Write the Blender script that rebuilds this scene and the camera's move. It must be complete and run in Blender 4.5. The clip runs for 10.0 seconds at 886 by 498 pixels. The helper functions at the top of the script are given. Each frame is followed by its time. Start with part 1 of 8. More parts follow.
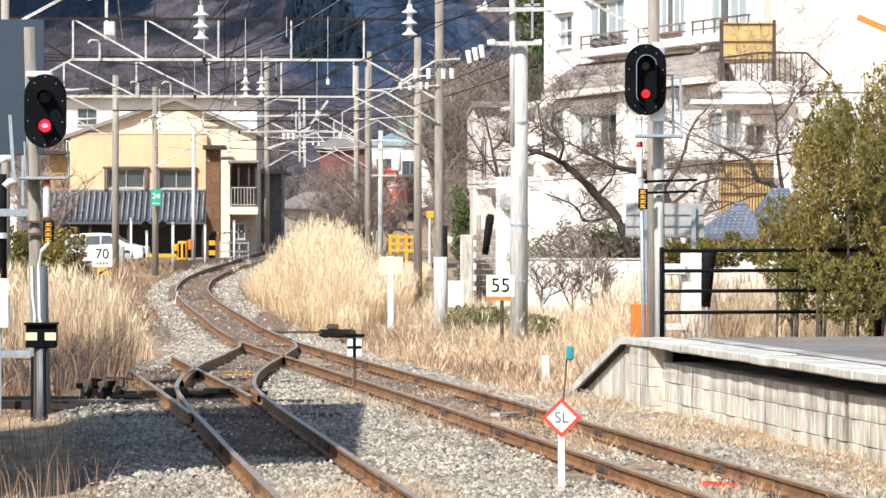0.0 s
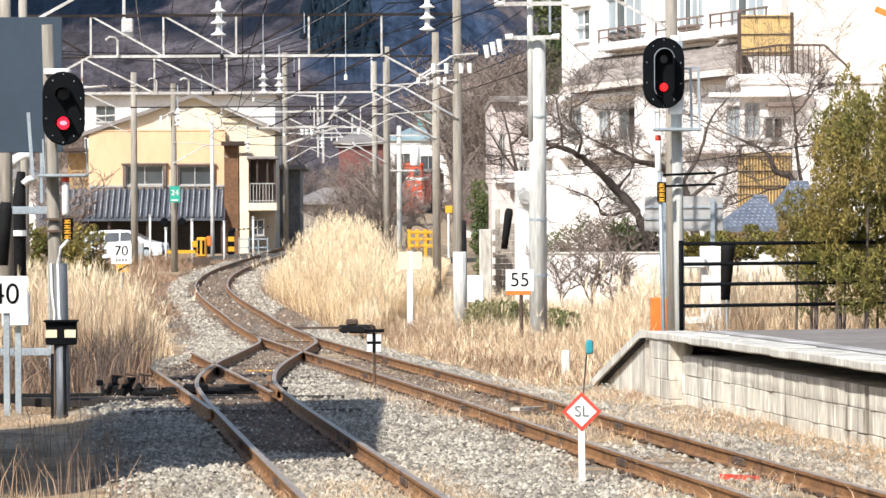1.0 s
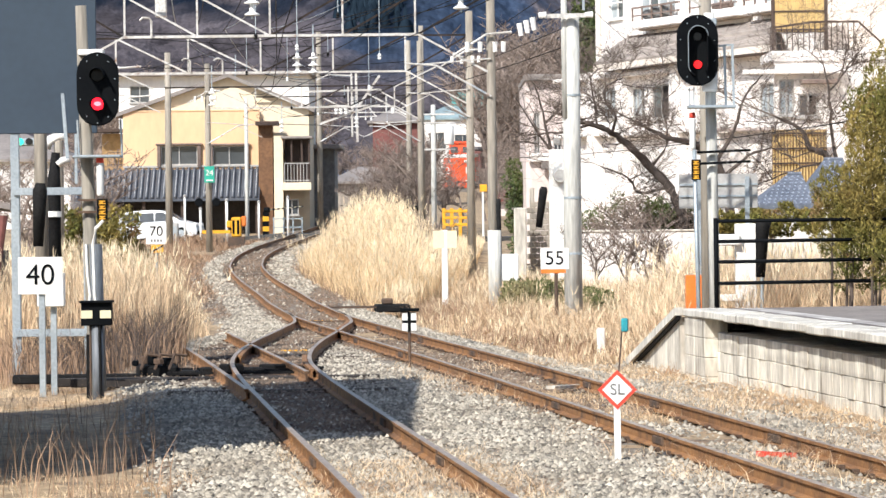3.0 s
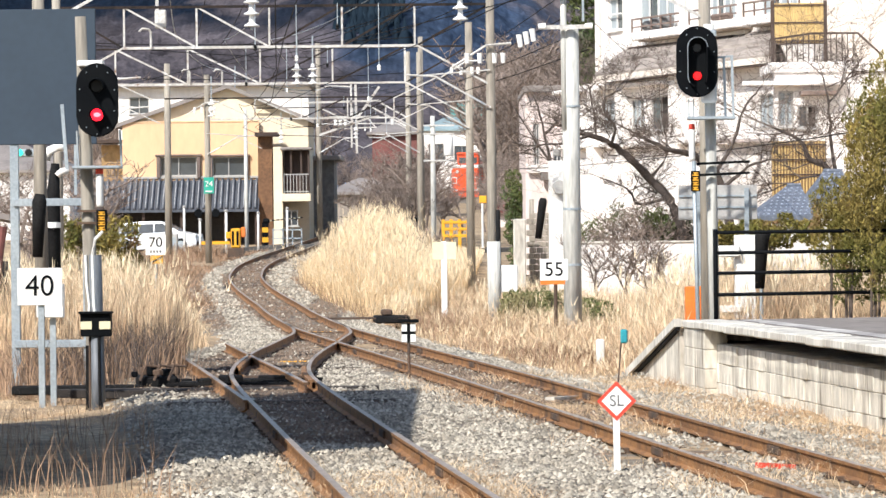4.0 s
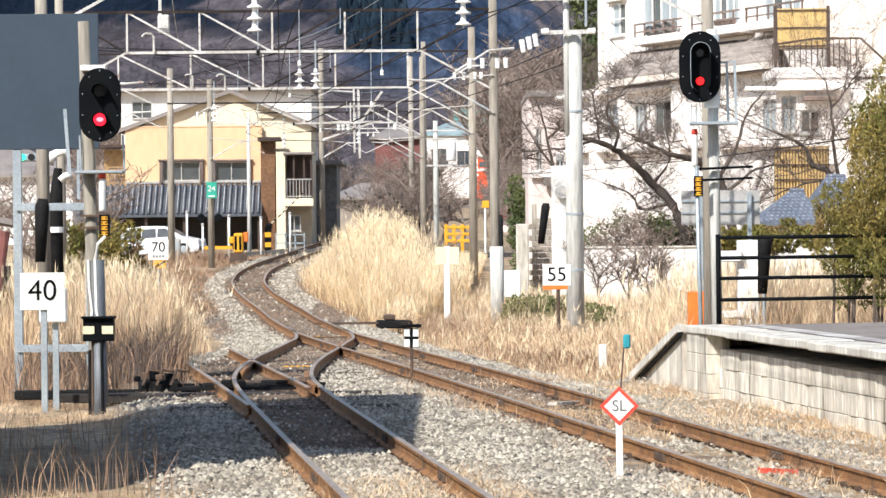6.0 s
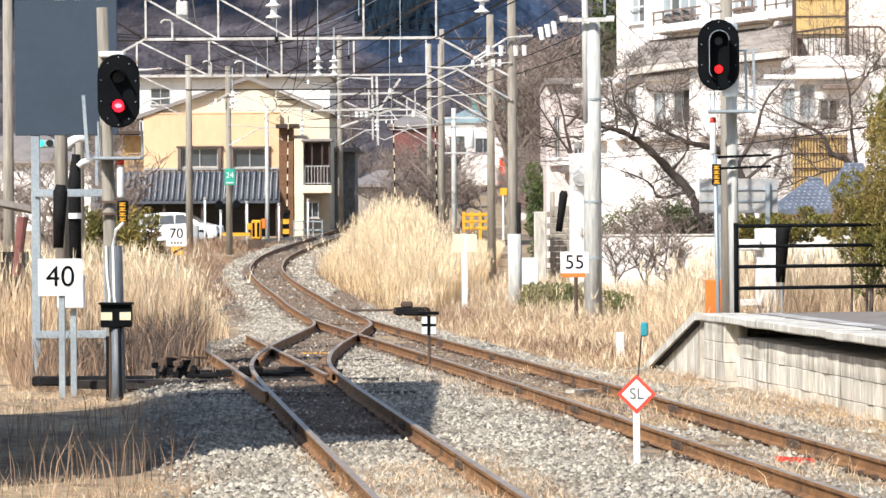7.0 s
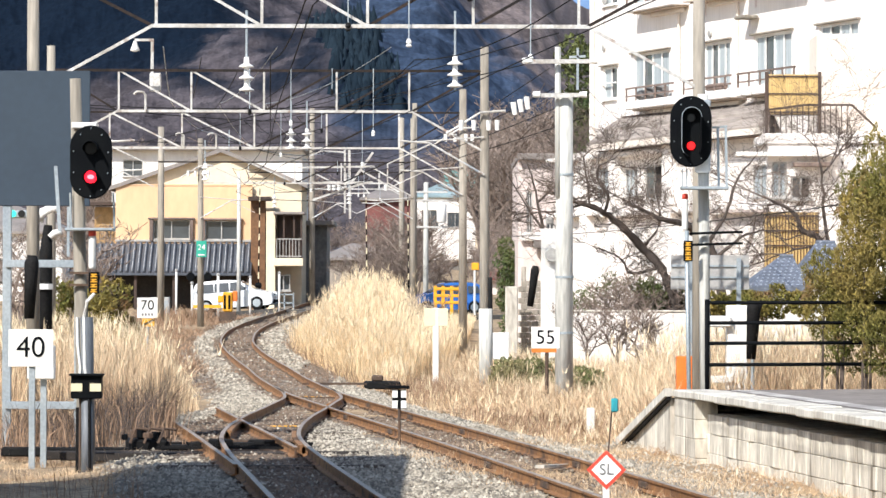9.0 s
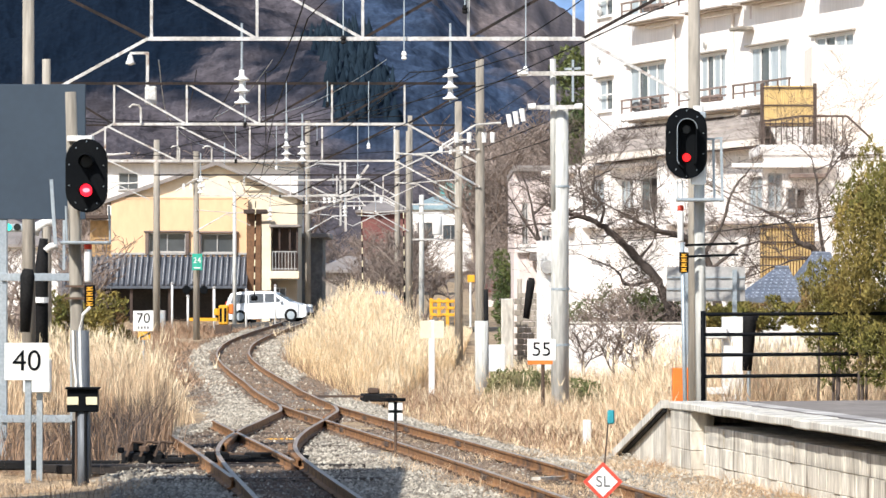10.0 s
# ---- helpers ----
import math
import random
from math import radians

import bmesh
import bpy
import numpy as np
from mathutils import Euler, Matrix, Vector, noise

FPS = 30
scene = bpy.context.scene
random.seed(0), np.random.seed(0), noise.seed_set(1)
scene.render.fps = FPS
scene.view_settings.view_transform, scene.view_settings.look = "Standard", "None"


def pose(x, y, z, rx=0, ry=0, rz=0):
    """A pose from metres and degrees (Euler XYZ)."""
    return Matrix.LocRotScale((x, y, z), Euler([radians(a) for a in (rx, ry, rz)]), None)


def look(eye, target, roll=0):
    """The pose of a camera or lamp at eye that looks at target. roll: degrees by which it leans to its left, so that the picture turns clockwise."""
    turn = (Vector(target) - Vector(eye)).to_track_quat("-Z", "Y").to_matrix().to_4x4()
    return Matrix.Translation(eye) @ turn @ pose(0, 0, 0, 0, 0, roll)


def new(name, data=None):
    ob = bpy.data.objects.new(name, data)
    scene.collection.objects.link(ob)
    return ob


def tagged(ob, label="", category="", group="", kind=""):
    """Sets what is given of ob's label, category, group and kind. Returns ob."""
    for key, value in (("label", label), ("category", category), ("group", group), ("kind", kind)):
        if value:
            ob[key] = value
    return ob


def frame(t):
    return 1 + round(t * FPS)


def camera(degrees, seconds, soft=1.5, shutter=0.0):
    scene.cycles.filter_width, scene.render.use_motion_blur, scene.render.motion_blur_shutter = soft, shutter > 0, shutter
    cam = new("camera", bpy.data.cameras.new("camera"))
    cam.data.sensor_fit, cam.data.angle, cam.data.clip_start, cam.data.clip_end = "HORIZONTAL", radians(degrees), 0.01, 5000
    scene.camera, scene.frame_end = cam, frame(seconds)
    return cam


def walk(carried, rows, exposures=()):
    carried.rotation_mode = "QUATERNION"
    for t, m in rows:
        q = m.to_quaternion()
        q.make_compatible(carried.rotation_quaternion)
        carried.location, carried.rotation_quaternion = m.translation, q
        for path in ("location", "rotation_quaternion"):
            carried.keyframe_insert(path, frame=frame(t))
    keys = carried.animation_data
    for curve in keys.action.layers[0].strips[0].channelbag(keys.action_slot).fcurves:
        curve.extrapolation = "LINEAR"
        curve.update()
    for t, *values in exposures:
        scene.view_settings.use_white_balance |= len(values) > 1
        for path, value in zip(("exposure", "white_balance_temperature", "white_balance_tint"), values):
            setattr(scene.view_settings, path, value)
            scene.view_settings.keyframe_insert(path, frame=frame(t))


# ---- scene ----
cam = camera(12.0, 10.0, soft=1.5)
EYE = 2.12
ROWS = [
    (0, -0.6988, -0.1300, -0.0590),
    (0.5, -0.7151, -0.0188, 0.2780),
    (1, -0.4409, -0.2005, 0.3139),
    (1.5, -0.2564, -0.3893, 0.4958),
    (2, -0.1204, -0.5096, 0.6690),
    (2.5, -0.0058, -0.5066, 0.6589),
    (4, 0.0213, -0.3333, 0.5830),
    (4.5, -0.0411, -0.2330, 0.5197),
    (5, -0.1380, -0.2215, 0.5513),
    (5.5, -0.0610, -0.2064, 0.5703),
    (7, 0.3027, -0.4356, 0.3495),
    (7.5, 0.3320, -0.1080, 0.2175),
    (8, 0.2253, 0.1038, 0.1369),
    (8.5, 0.0486, 0.3635, -0.1176),
    (9, -0.0865, 0.5712, -0.1501),
    (9.5, -0.1453, 0.7097, -0.0627),
    (10, -0.1423, 0.7388, 0.0091),
]
walk(cam, [(t, pose(0, 0, EYE, 90 + pitch, roll, yaw)) for t, yaw, pitch, roll in ROWS])

# ---------------------------------------------------------------- light
SUN_AZ, SUN_EL = 33.0, 42.0     # degrees left of straight behind the camera, height
world = bpy.data.worlds.new("sky")
scene.world = world
world.use_nodes = True
wn = world.node_tree.nodes
sky = wn.new("ShaderNodeTexSky")
sky.sky_type, sky.sun_disc = "NISHITA", False
sky.sun_elevation, sky.sun_rotation = radians(SUN_EL), radians(180 + SUN_AZ)
world.node_tree.links.new(sky.outputs[0], wn["Background"].inputs[0])
wn["Background"].inputs[1].default_value = 0.12
sun = new("sun", bpy.data.lights.new("sun", "SUN"))
sun.data.energy, sun.data.angle, sun.data.color = 4.7, radians(0.5), (1.0, 0.96, 0.90)
sun_from = Vector((-math.sin(radians(SUN_AZ)) * math.cos(radians(SUN_EL)), -math.cos(radians(SUN_AZ)) * math.cos(radians(SUN_EL)), math.sin(radians(SUN_EL))))
sun.matrix_world = look(sun_from * 50, (0, 0, 0))
scene.view_settings.exposure = 0.47


# ---------------------------------------------------------------- materials
def mat(name, base, other=None, scale=4.0, rough=0.8, metal=0.0, bump=0.2, detail=0.25, island=0.0, obj=0.0, stretch=(1, 1, 1), spots=None, emit=None, world=False):
    """A surface whose colour wanders from base to other at two scales, with fine relief."""
    m = bpy.data.materials.new(name)
    m.use_nodes = True
    nt = m.node_tree
    n, l = nt.nodes, nt.links
    b = n["Principled BSDF"]
    b.inputs["Roughness"].default_value, b.inputs["Metallic"].default_value = rough, metal
    if other is None:
        other = tuple(c * 0.7 for c in base)
    co = n.new("ShaderNodeTexCoord")
    mp = n.new("ShaderNodeMapping")
    mp.inputs["Scale"].default_value = stretch
    l.new(n.new("ShaderNodeNewGeometry").outputs["Position"] if world else co.outputs["Object"], mp.inputs[0])
    n1, n2 = n.new("ShaderNodeTexNoise"), n.new("ShaderNodeTexNoise")
    n1.inputs["Scale"].default_value, n2.inputs["Scale"].default_value = scale, scale * 9
    n1.inputs["Detail"].default_value, n2.inputs["Detail"].default_value = 5, 6
    for k in (n1, n2):
        l.new(mp.outputs[0], k.inputs[0])
    ramp = n.new("ShaderNodeValToRGB")
    ramp.color_ramp.elements[0].position, ramp.color_ramp.elements[1].position = 0.36, 0.66
    ramp.color_ramp.elements[0].color, ramp.color_ramp.elements[1].color = (*base, 1), (*other, 1)
    l.new(n1.outputs[0], ramp.inputs[0])
    last = ramp.outputs[0]
    hs = n.new("ShaderNodeHueSaturation")
    mr = n.new("ShaderNodeMapRange")
    mr.inputs[1].default_value, mr.inputs[2].default_value = 0.3, 0.7
    mr.inputs[3].default_value, mr.inputs[4].default_value = 1 - detail, 1 + detail
    l.new(n2.outputs[0], mr.inputs[0])
    value = mr.outputs[0]
    for amount, node, out in ((island, "ShaderNodeNewGeometry", "Random Per Island"), (obj, "ShaderNodeObjectInfo", "Random")):
        if amount:
            g = n.new(node)
            r2 = n.new("ShaderNodeMapRange")
            r2.inputs[3].default_value, r2.inputs[4].default_value = 1 - amount, 1 + amount
            l.new(g.outputs[out], r2.inputs[0])
            mu = n.new("ShaderNodeMath")
            mu.operation = "MULTIPLY"
            l.new(value, mu.inputs[0])
            l.new(r2.outputs[0], mu.inputs[1])
            value = mu.outputs[0]
    l.new(value, hs.inputs["Value"])
    l.new(last, hs.inputs["Color"])
    last = hs.outputs[0]
    if spots:
        colour, sc, low = spots
        n3 = n.new("ShaderNodeTexNoise")
        n3.inputs["Scale"].default_value, n3.inputs["Detail"].default_value = sc, 8
        l.new(mp.outputs[0], n3.inputs[0])
        r3 = n.new("ShaderNodeValToRGB")
        r3.color_ramp.elements[0].position, r3.color_ramp.elements[1].position = low, low + 0.12
        mix = n.new("ShaderNodeMixRGB")
        mix.inputs[2].default_value = (*colour, 1)
        l.new(n3.outputs[0], r3.inputs[0])
        l.new(r3.outputs[0], mix.inputs[0])
        l.new(last, mix.inputs[1])
        last = mix.outputs[0]
    l.new(last, b.inputs["Base Color"])
    if bump:
        bp = n.new("ShaderNodeBump")
        bp.inputs["Strength"].default_value, bp.inputs["Distance"].default_value = bump, 0.02
        l.new(n2.outputs[0], bp.inputs["Height"])
        l.new(bp.outputs[0], b.inputs["Normal"])
    if emit:
        b.inputs["Emission Color"].default_value, b.inputs["Emission Strength"].default_value = (*emit[0], 1), emit[1]
    return m


M_CONCRETE = mat("concrete", (0.62, 0.60, 0.54), (0.46, 0.43, 0.38), 1.2, 0.9, stretch=(1, 1, 0.25), spots=((0.22, 0.20, 0.17), 2.0, 0.62), world=True)
M_POLE = mat("pole concrete", (0.33, 0.30, 0.255), (0.23, 0.205, 0.17), 1.0, 0.9, stretch=(2, 2, 0.2), spots=((0.25, 0.21, 0.16), 1.6, 0.62))
M_POLE_PALE = mat("pale pole concrete", (0.56, 0.56, 0.53), (0.46, 0.46, 0.43), 1.0, 0.85, stretch=(2, 2, 0.25))
M_STEEL = mat("galvanised steel", (0.42, 0.47, 0.50), (0.33, 0.38, 0.42), 3.0, 0.5, 0.5, 0.05, 0.15)
M_BEAM = mat("painted beam steel", (0.57, 0.565, 0.55), (0.40, 0.38, 0.35), 2.0, 0.6, 0.1, 0.1, spots=((0.18, 0.09, 0.05), 3.0, 0.60))
M_RUSTY = mat("rusty steel", (0.12, 0.075, 0.05), (0.07, 0.05, 0.04), 3.0, 0.8, 0.2)
M_DARKSTEEL = mat("dark tarnished steel", (0.020, 0.019, 0.019), (0.045, 0.034, 0.030), 2.0, 0.8, 0.0, 0.1)
M_RAIL = mat("rail rust", (0.33, 0.17, 0.070), (0.19, 0.098, 0.048), 3.0, 0.75, 0.25, 0.15, spots=((0.10, 0.06, 0.04), 2.0, 0.58))
M_RAILTOP = mat("worn rail head", (0.42, 0.34, 0.27), (0.27, 0.19, 0.13), 4.0, 0.4, 0.3, 0.05)
M_BLACK = mat("black enamel", (0.0035, 0.0045, 0.006), (0.006, 0.007, 0.008), 3.0, 0.62, 0, 0.05, 0.1)
M_BLACKMAT = mat("black rubber", (0.011, 0.011, 0.012), (0.018, 0.018, 0.018), 3.0, 0.7)
M_WHITE = mat("white paint", (0.80, 0.80, 0.78), (0.74, 0.73, 0.70), 2.0, 0.5, 0, 0.05, 0.06)
M_CREAM = mat("cream plate", (0.78, 0.70, 0.48), (0.70, 0.62, 0.42), 2.0, 0.6, 0, 0.05, 0.06)
M_YELLOW = mat("yellow paint", (0.75, 0.38, 0.02), (0.66, 0.32, 0.02), 3.0, 0.5, 0, 0.05, 0.1)
M_ORANGE = mat("orange paint", (0.75, 0.20, 0.03), (0.62, 0.16, 0.03), 3.0, 0.5, 0, 0.05, 0.1)
M_RED = mat("red paint", (0.70, 0.07, 0.04), (0.58, 0.05, 0.03), 3.0, 0.5, 0, 0.05, 0.1)
M_TEAL = mat("green plate", (0.02, 0.36, 0.26), (0.02, 0.30, 0.22), 2.0, 0.5, 0, 0.05, 0.08)
M_BOARD = mat("grey-blue board paint", (0.035, 0.054, 0.078), (0.031, 0.048, 0.070), 1.0, 0.85, 0, 0.02, 0.05)
M_MASTSTEEL = mat("dull blue-grey mast steel", (0.17, 0.185, 0.205), (0.10, 0.11, 0.125), 2.0, 0.6, 0.2, 0.1, stretch=(3, 3, 0.3))
M_LAMP = mat("lit red lamp", (0.5, 0.01, 0.01), None, 3, 0.3, emit=((1.0, 0.012, 0.03), 2.2))
M_LAMPDIM = mat("lit red lamp deep in its hood", (0.35, 0.005, 0.005), None, 3, 0.3, emit=((1.0, 0.008, 0.012), 1.15))
M_LAMPCORE = mat("lit red lamp core", (0.5, 0.05, 0.05), None, 3, 0.3, emit=((1.0, 0.16, 0.20), 3.0))
M_LAMPOFF = mat("dark lamp glass", (0.004, 0.005, 0.005), None, 3, 0.4, bump=0)
M_GREENLAMP = mat("lit green lamp", (0.01, 0.4, 0.3), None, 3, 0.3, emit=((0.05, 0.8, 0.5), 1.2))
M_SLEEPER = mat("weathered sleeper wood", (0.16, 0.115, 0.08), (0.095, 0.07, 0.055), 2.0, 0.9, stretch=(0.5, 4, 4), obj=0.3)
M_STONE = mat("ballast stone", (0.40, 0.365, 0.30), (0.27, 0.235, 0.185), 0.7, 0.9, island=0.55)
M_STONEBROWN = mat("rust-stained ballast stone", (0.205, 0.150, 0.108), (0.12, 0.085, 0.062), 0.7, 0.9, island=0.35)
M_GROUND = mat("dry soil and litter", (0.40, 0.30, 0.185), (0.24, 0.17, 0.105), 0.8, 0.95, bump=0.6, detail=0.4, spots=((0.16, 0.115, 0.075), 1.5, 0.55))
# Bed colour is darkened to paint the shaded gaps between loose stones.
M_BALLAST = mat("ballast bed", (0.22, 0.19, 0.155), (0.13, 0.105, 0.08), 1.0, 0.95, bump=0.9, detail=0.5, spots=((0.15, 0.10, 0.065), 0.9, 0.56))
M_STRAW = mat("dry straw grass", (0.69, 0.53, 0.355), (0.48, 0.335, 0.205), 0.5, 0.8, island=0.45, bump=0, spots=((0.40, 0.245, 0.14), 0.45, 0.56))
M_STRAWDULL = mat("dull withered grass", (0.36, 0.235, 0.15), (0.22, 0.14, 0.09), 0.5, 0.85, island=0.4, bump=0)
M_PAMPAS = mat("pale gold pampas grass", (0.74, 0.565, 0.345), (0.56, 0.395, 0.225), 0.6, 0.8, island=0.32, bump=0, spots=((0.48, 0.31, 0.17), 0.4, 0.62))
M_LEAF = mat("dark evergreen leaf", (0.055, 0.085, 0.025), (0.10, 0.115, 0.03), 0.8, 0.6, island=0.45, bump=0)
M_HEDGE = mat("olive conifer foliage", (0.112, 0.116, 0.020), (0.225, 0.165, 0.040), 0.7, 0.75, island=0.45, bump=0, spots=((0.20, 0.115, 0.05), 1.2, 0.58))
M_WEED = mat("dull green weeds", (0.14, 0.155, 0.055), (0.24, 0.21, 0.10), 0.8, 0.8, island=0.4, bump=0)
M_BARK = mat("grey-brown bark", (0.13, 0.10, 0.085), (0.08, 0.06, 0.05), 3.0, 0.9, obj=0.2)
M_TWIG = mat("bare grey-brown twigs", (0.26, 0.205, 0.175), (0.16, 0.125, 0.105), 0.3, 0.9, island=0.3, bump=0)
M_PLASTER = mat("white plaster", (0.80, 0.77, 0.74), (0.72, 0.69, 0.66), 0.6, 0.9, detail=0.06, bump=0.05, stretch=(1, 1, 0.3))
M_PINKWALL = mat("pinkish render", (0.70, 0.61, 0.58), (0.62, 0.53, 0.50), 0.7, 0.9, detail=0.1, stretch=(1, 1, 0.3))
M_YELLOWWALL = mat("pale yellow render", (0.75, 0.50, 0.30), (0.70, 0.465, 0.28), 0.4, 0.9, detail=0.06, bump=0.05, stretch=(1, 1, 0.4))
M_CREAMWALL = mat("cream render", (0.77, 0.66, 0.49), (0.72, 0.61, 0.45), 0.4, 0.9, detail=0.06, bump=0.05)
M_TILE = mat("glazed grey roof tile", (0.085, 0.095, 0.115), (0.055, 0.062, 0.078), 1.0, 0.35, detail=0.25, island=0.2)
# Pale spots and bumps paint the highlights speckled over the blue tiles.
M_BLUETILE = mat("blue-grey roof tile", (0.125, 0.145, 0.185), (0.085, 0.10, 0.13), 1.0, 0.45, island=0.2, spots=((0.42, 0.44, 0.48), 9.0, 0.62))
M_GLINT = mat("pale tile glint", (0.42, 0.46, 0.54), (0.34, 0.38, 0.46), 2.0, 0.35, bump=0)
M_SLATE = mat("grey sheet roof", (0.27, 0.24, 0.22), (0.19, 0.17, 0.16), 0.8, 0.6, detail=0.15)
M_TEALROOF = mat("teal sheet roof", (0.10, 0.33, 0.31), (0.08, 0.26, 0.25), 0.8, 0.5)
M_BROWNWALL = mat("brown sheet wall", (0.17, 0.085, 0.04), (0.12, 0.06, 0.03), 0.8, 0.8)
M_MAROON = mat("maroon board wall", (0.20, 0.075, 0.065), (0.14, 0.055, 0.05), 0.8, 0.8)
M_GLASS = mat("window glass", (0.05, 0.06, 0.07), (0.09, 0.10, 0.11), 0.3, 0.08, bump=0, detail=0.1)
M_CURTAIN = mat("net curtain behind glass", (0.40, 0.45, 0.48), (0.28, 0.33, 0.36), 2.0, 0.35, bump=0, detail=0.1, stretch=(4, 1, 0.2))
M_FRAME = mat("aluminium frame", (0.50, 0.49, 0.47), (0.40, 0.39, 0.38), 3.0, 0.5, 0.4, 0.03, 0.1)
M_BAMBOO = mat("bamboo blind", (0.62, 0.45, 0.20), (0.48, 0.34, 0.14), 3.0, 0.7, stretch=(6, 1, 0.3))
M_DARKWOOD = mat("dark stained wood", (0.07, 0.045, 0.035), (0.045, 0.03, 0.025), 2.0, 0.8, stretch=(4, 4, 0.5))
M_ASPHALT = mat("asphalt", (0.075, 0.072, 0.07), (0.05, 0.05, 0.05), 1.0, 0.9, bump=0.3)
M_PLATFORM = mat("worn platform paving", (0.235, 0.208, 0.190), (0.165, 0.146, 0.133), 0.5, 0.9, bump=0.3, spots=((0.36, 0.34, 0.32), 0.7, 0.6))
M_MASONRY = mat("streaked platform blockwork", (0.72, 0.68, 0.59), (0.44, 0.40, 0.34), 1.1, 0.9, obj=0.08, stretch=(1.2, 2.4, 0.4), detail=0.30, bump=0.5, spots=((0.22, 0.19, 0.15), 1.5, 0.58), world=True)
M_WORNLINE = mat("worn white line", (0.60, 0.58, 0.55), (0.32, 0.30, 0.285), 0.5, 0.8, spots=((0.27, 0.25, 0.24), 1.4, 0.48))
# Far woods: blue distance haze is put into their base colours.
M_CONIFER = mat("distant conifers in painted haze", (0.010, 0.018, 0.028), (0.018, 0.030, 0.042), 0.012, 0.9, island=0.18, bump=0)
M_WOODED = mat("wooded slope with painted haze", (0.1, 0.09, 0.1), None, 0.05, 0.95, bump=0, detail=0.3, world=True)
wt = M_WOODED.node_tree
hazy_tint = wt.nodes.new("ShaderNodeAttribute")
hazy_tint.attribute_name = "woods"
wt.links.new(hazy_tint.outputs["Color"], wt.nodes["Hue/Saturation/Value"].inputs["Color"])
for far in (M_CONIFER, M_WOODED):
    far.node_tree.nodes["Principled BSDF"].inputs["Specular IOR Level"].default_value = 0.04
M_CARSILVER = mat("silver car paint", (0.72, 0.75, 0.78), (0.70, 0.73, 0.76), 1.0, 0.25, 0.15, 0, 0.02)
M_CARBLUE = mat("blue car paint", (0.05, 0.19, 0.58), (0.045, 0.17, 0.52), 1.0, 0.22, 0.3, 0, 0.02)
M_TRAIN = mat("vermilion train paint", (0.74, 0.10, 0.03), (0.66, 0.085, 0.03), 1.0, 0.4, 0, 0, 0.05)
M_TRAINROOF = mat("grey train roof", (0.16, 0.15, 0.15), (0.11, 0.10, 0.10), 1.0, 0.8)
M_GREYTEXT = mat("grey lettering", (0.18, 0.18, 0.18), None, 3, 0.7, bump=0)
M_PORCELAIN = mat("white porcelain", (0.82, 0.82, 0.80), (0.76, 0.76, 0.74), 3, 0.25, 0, 0, 0.05)


for m_ in (M_BLACK, M_BLACKMAT, M_DARKSTEEL):
    m_.node_tree.nodes["Principled BSDF"].inputs["Specular IOR Level"].default_value = 0.06
M_POLE_DARK = mat("mossy pole concrete", (0.28, 0.255, 0.215), (0.19, 0.17, 0.14), 1.0, 0.9, stretch=(2, 2, 0.2))
M_DRABWALL = mat("drab render", (0.30, 0.26, 0.22), (0.22, 0.19, 0.165), 0.6, 0.9, stretch=(1, 1, 0.3))
# Near-black wood of timbers and panes; also paints the ground floor's shade.
M_SHADEWOOD = mat("near-black wood and painted shade", (0.022, 0.018, 0.016), (0.035, 0.028, 0.024), 1.0, 0.9)
M_BAY = mat("cream hotel render", (0.76, 0.69, 0.62), (0.70, 0.63, 0.56), 0.5, 0.9, detail=0.06, bump=0.05)
M_SCREEN = mat("brown bamboo screen", (0.34, 0.22, 0.11), (0.24, 0.155, 0.08), 3.0, 0.8, stretch=(6, 1, 0.3))


M_PLANTER = mat("weathered brown balcony wood", (0.22, 0.165, 0.14), (0.15, 0.11, 0.095), 1.5, 0.85, obj=0.2)


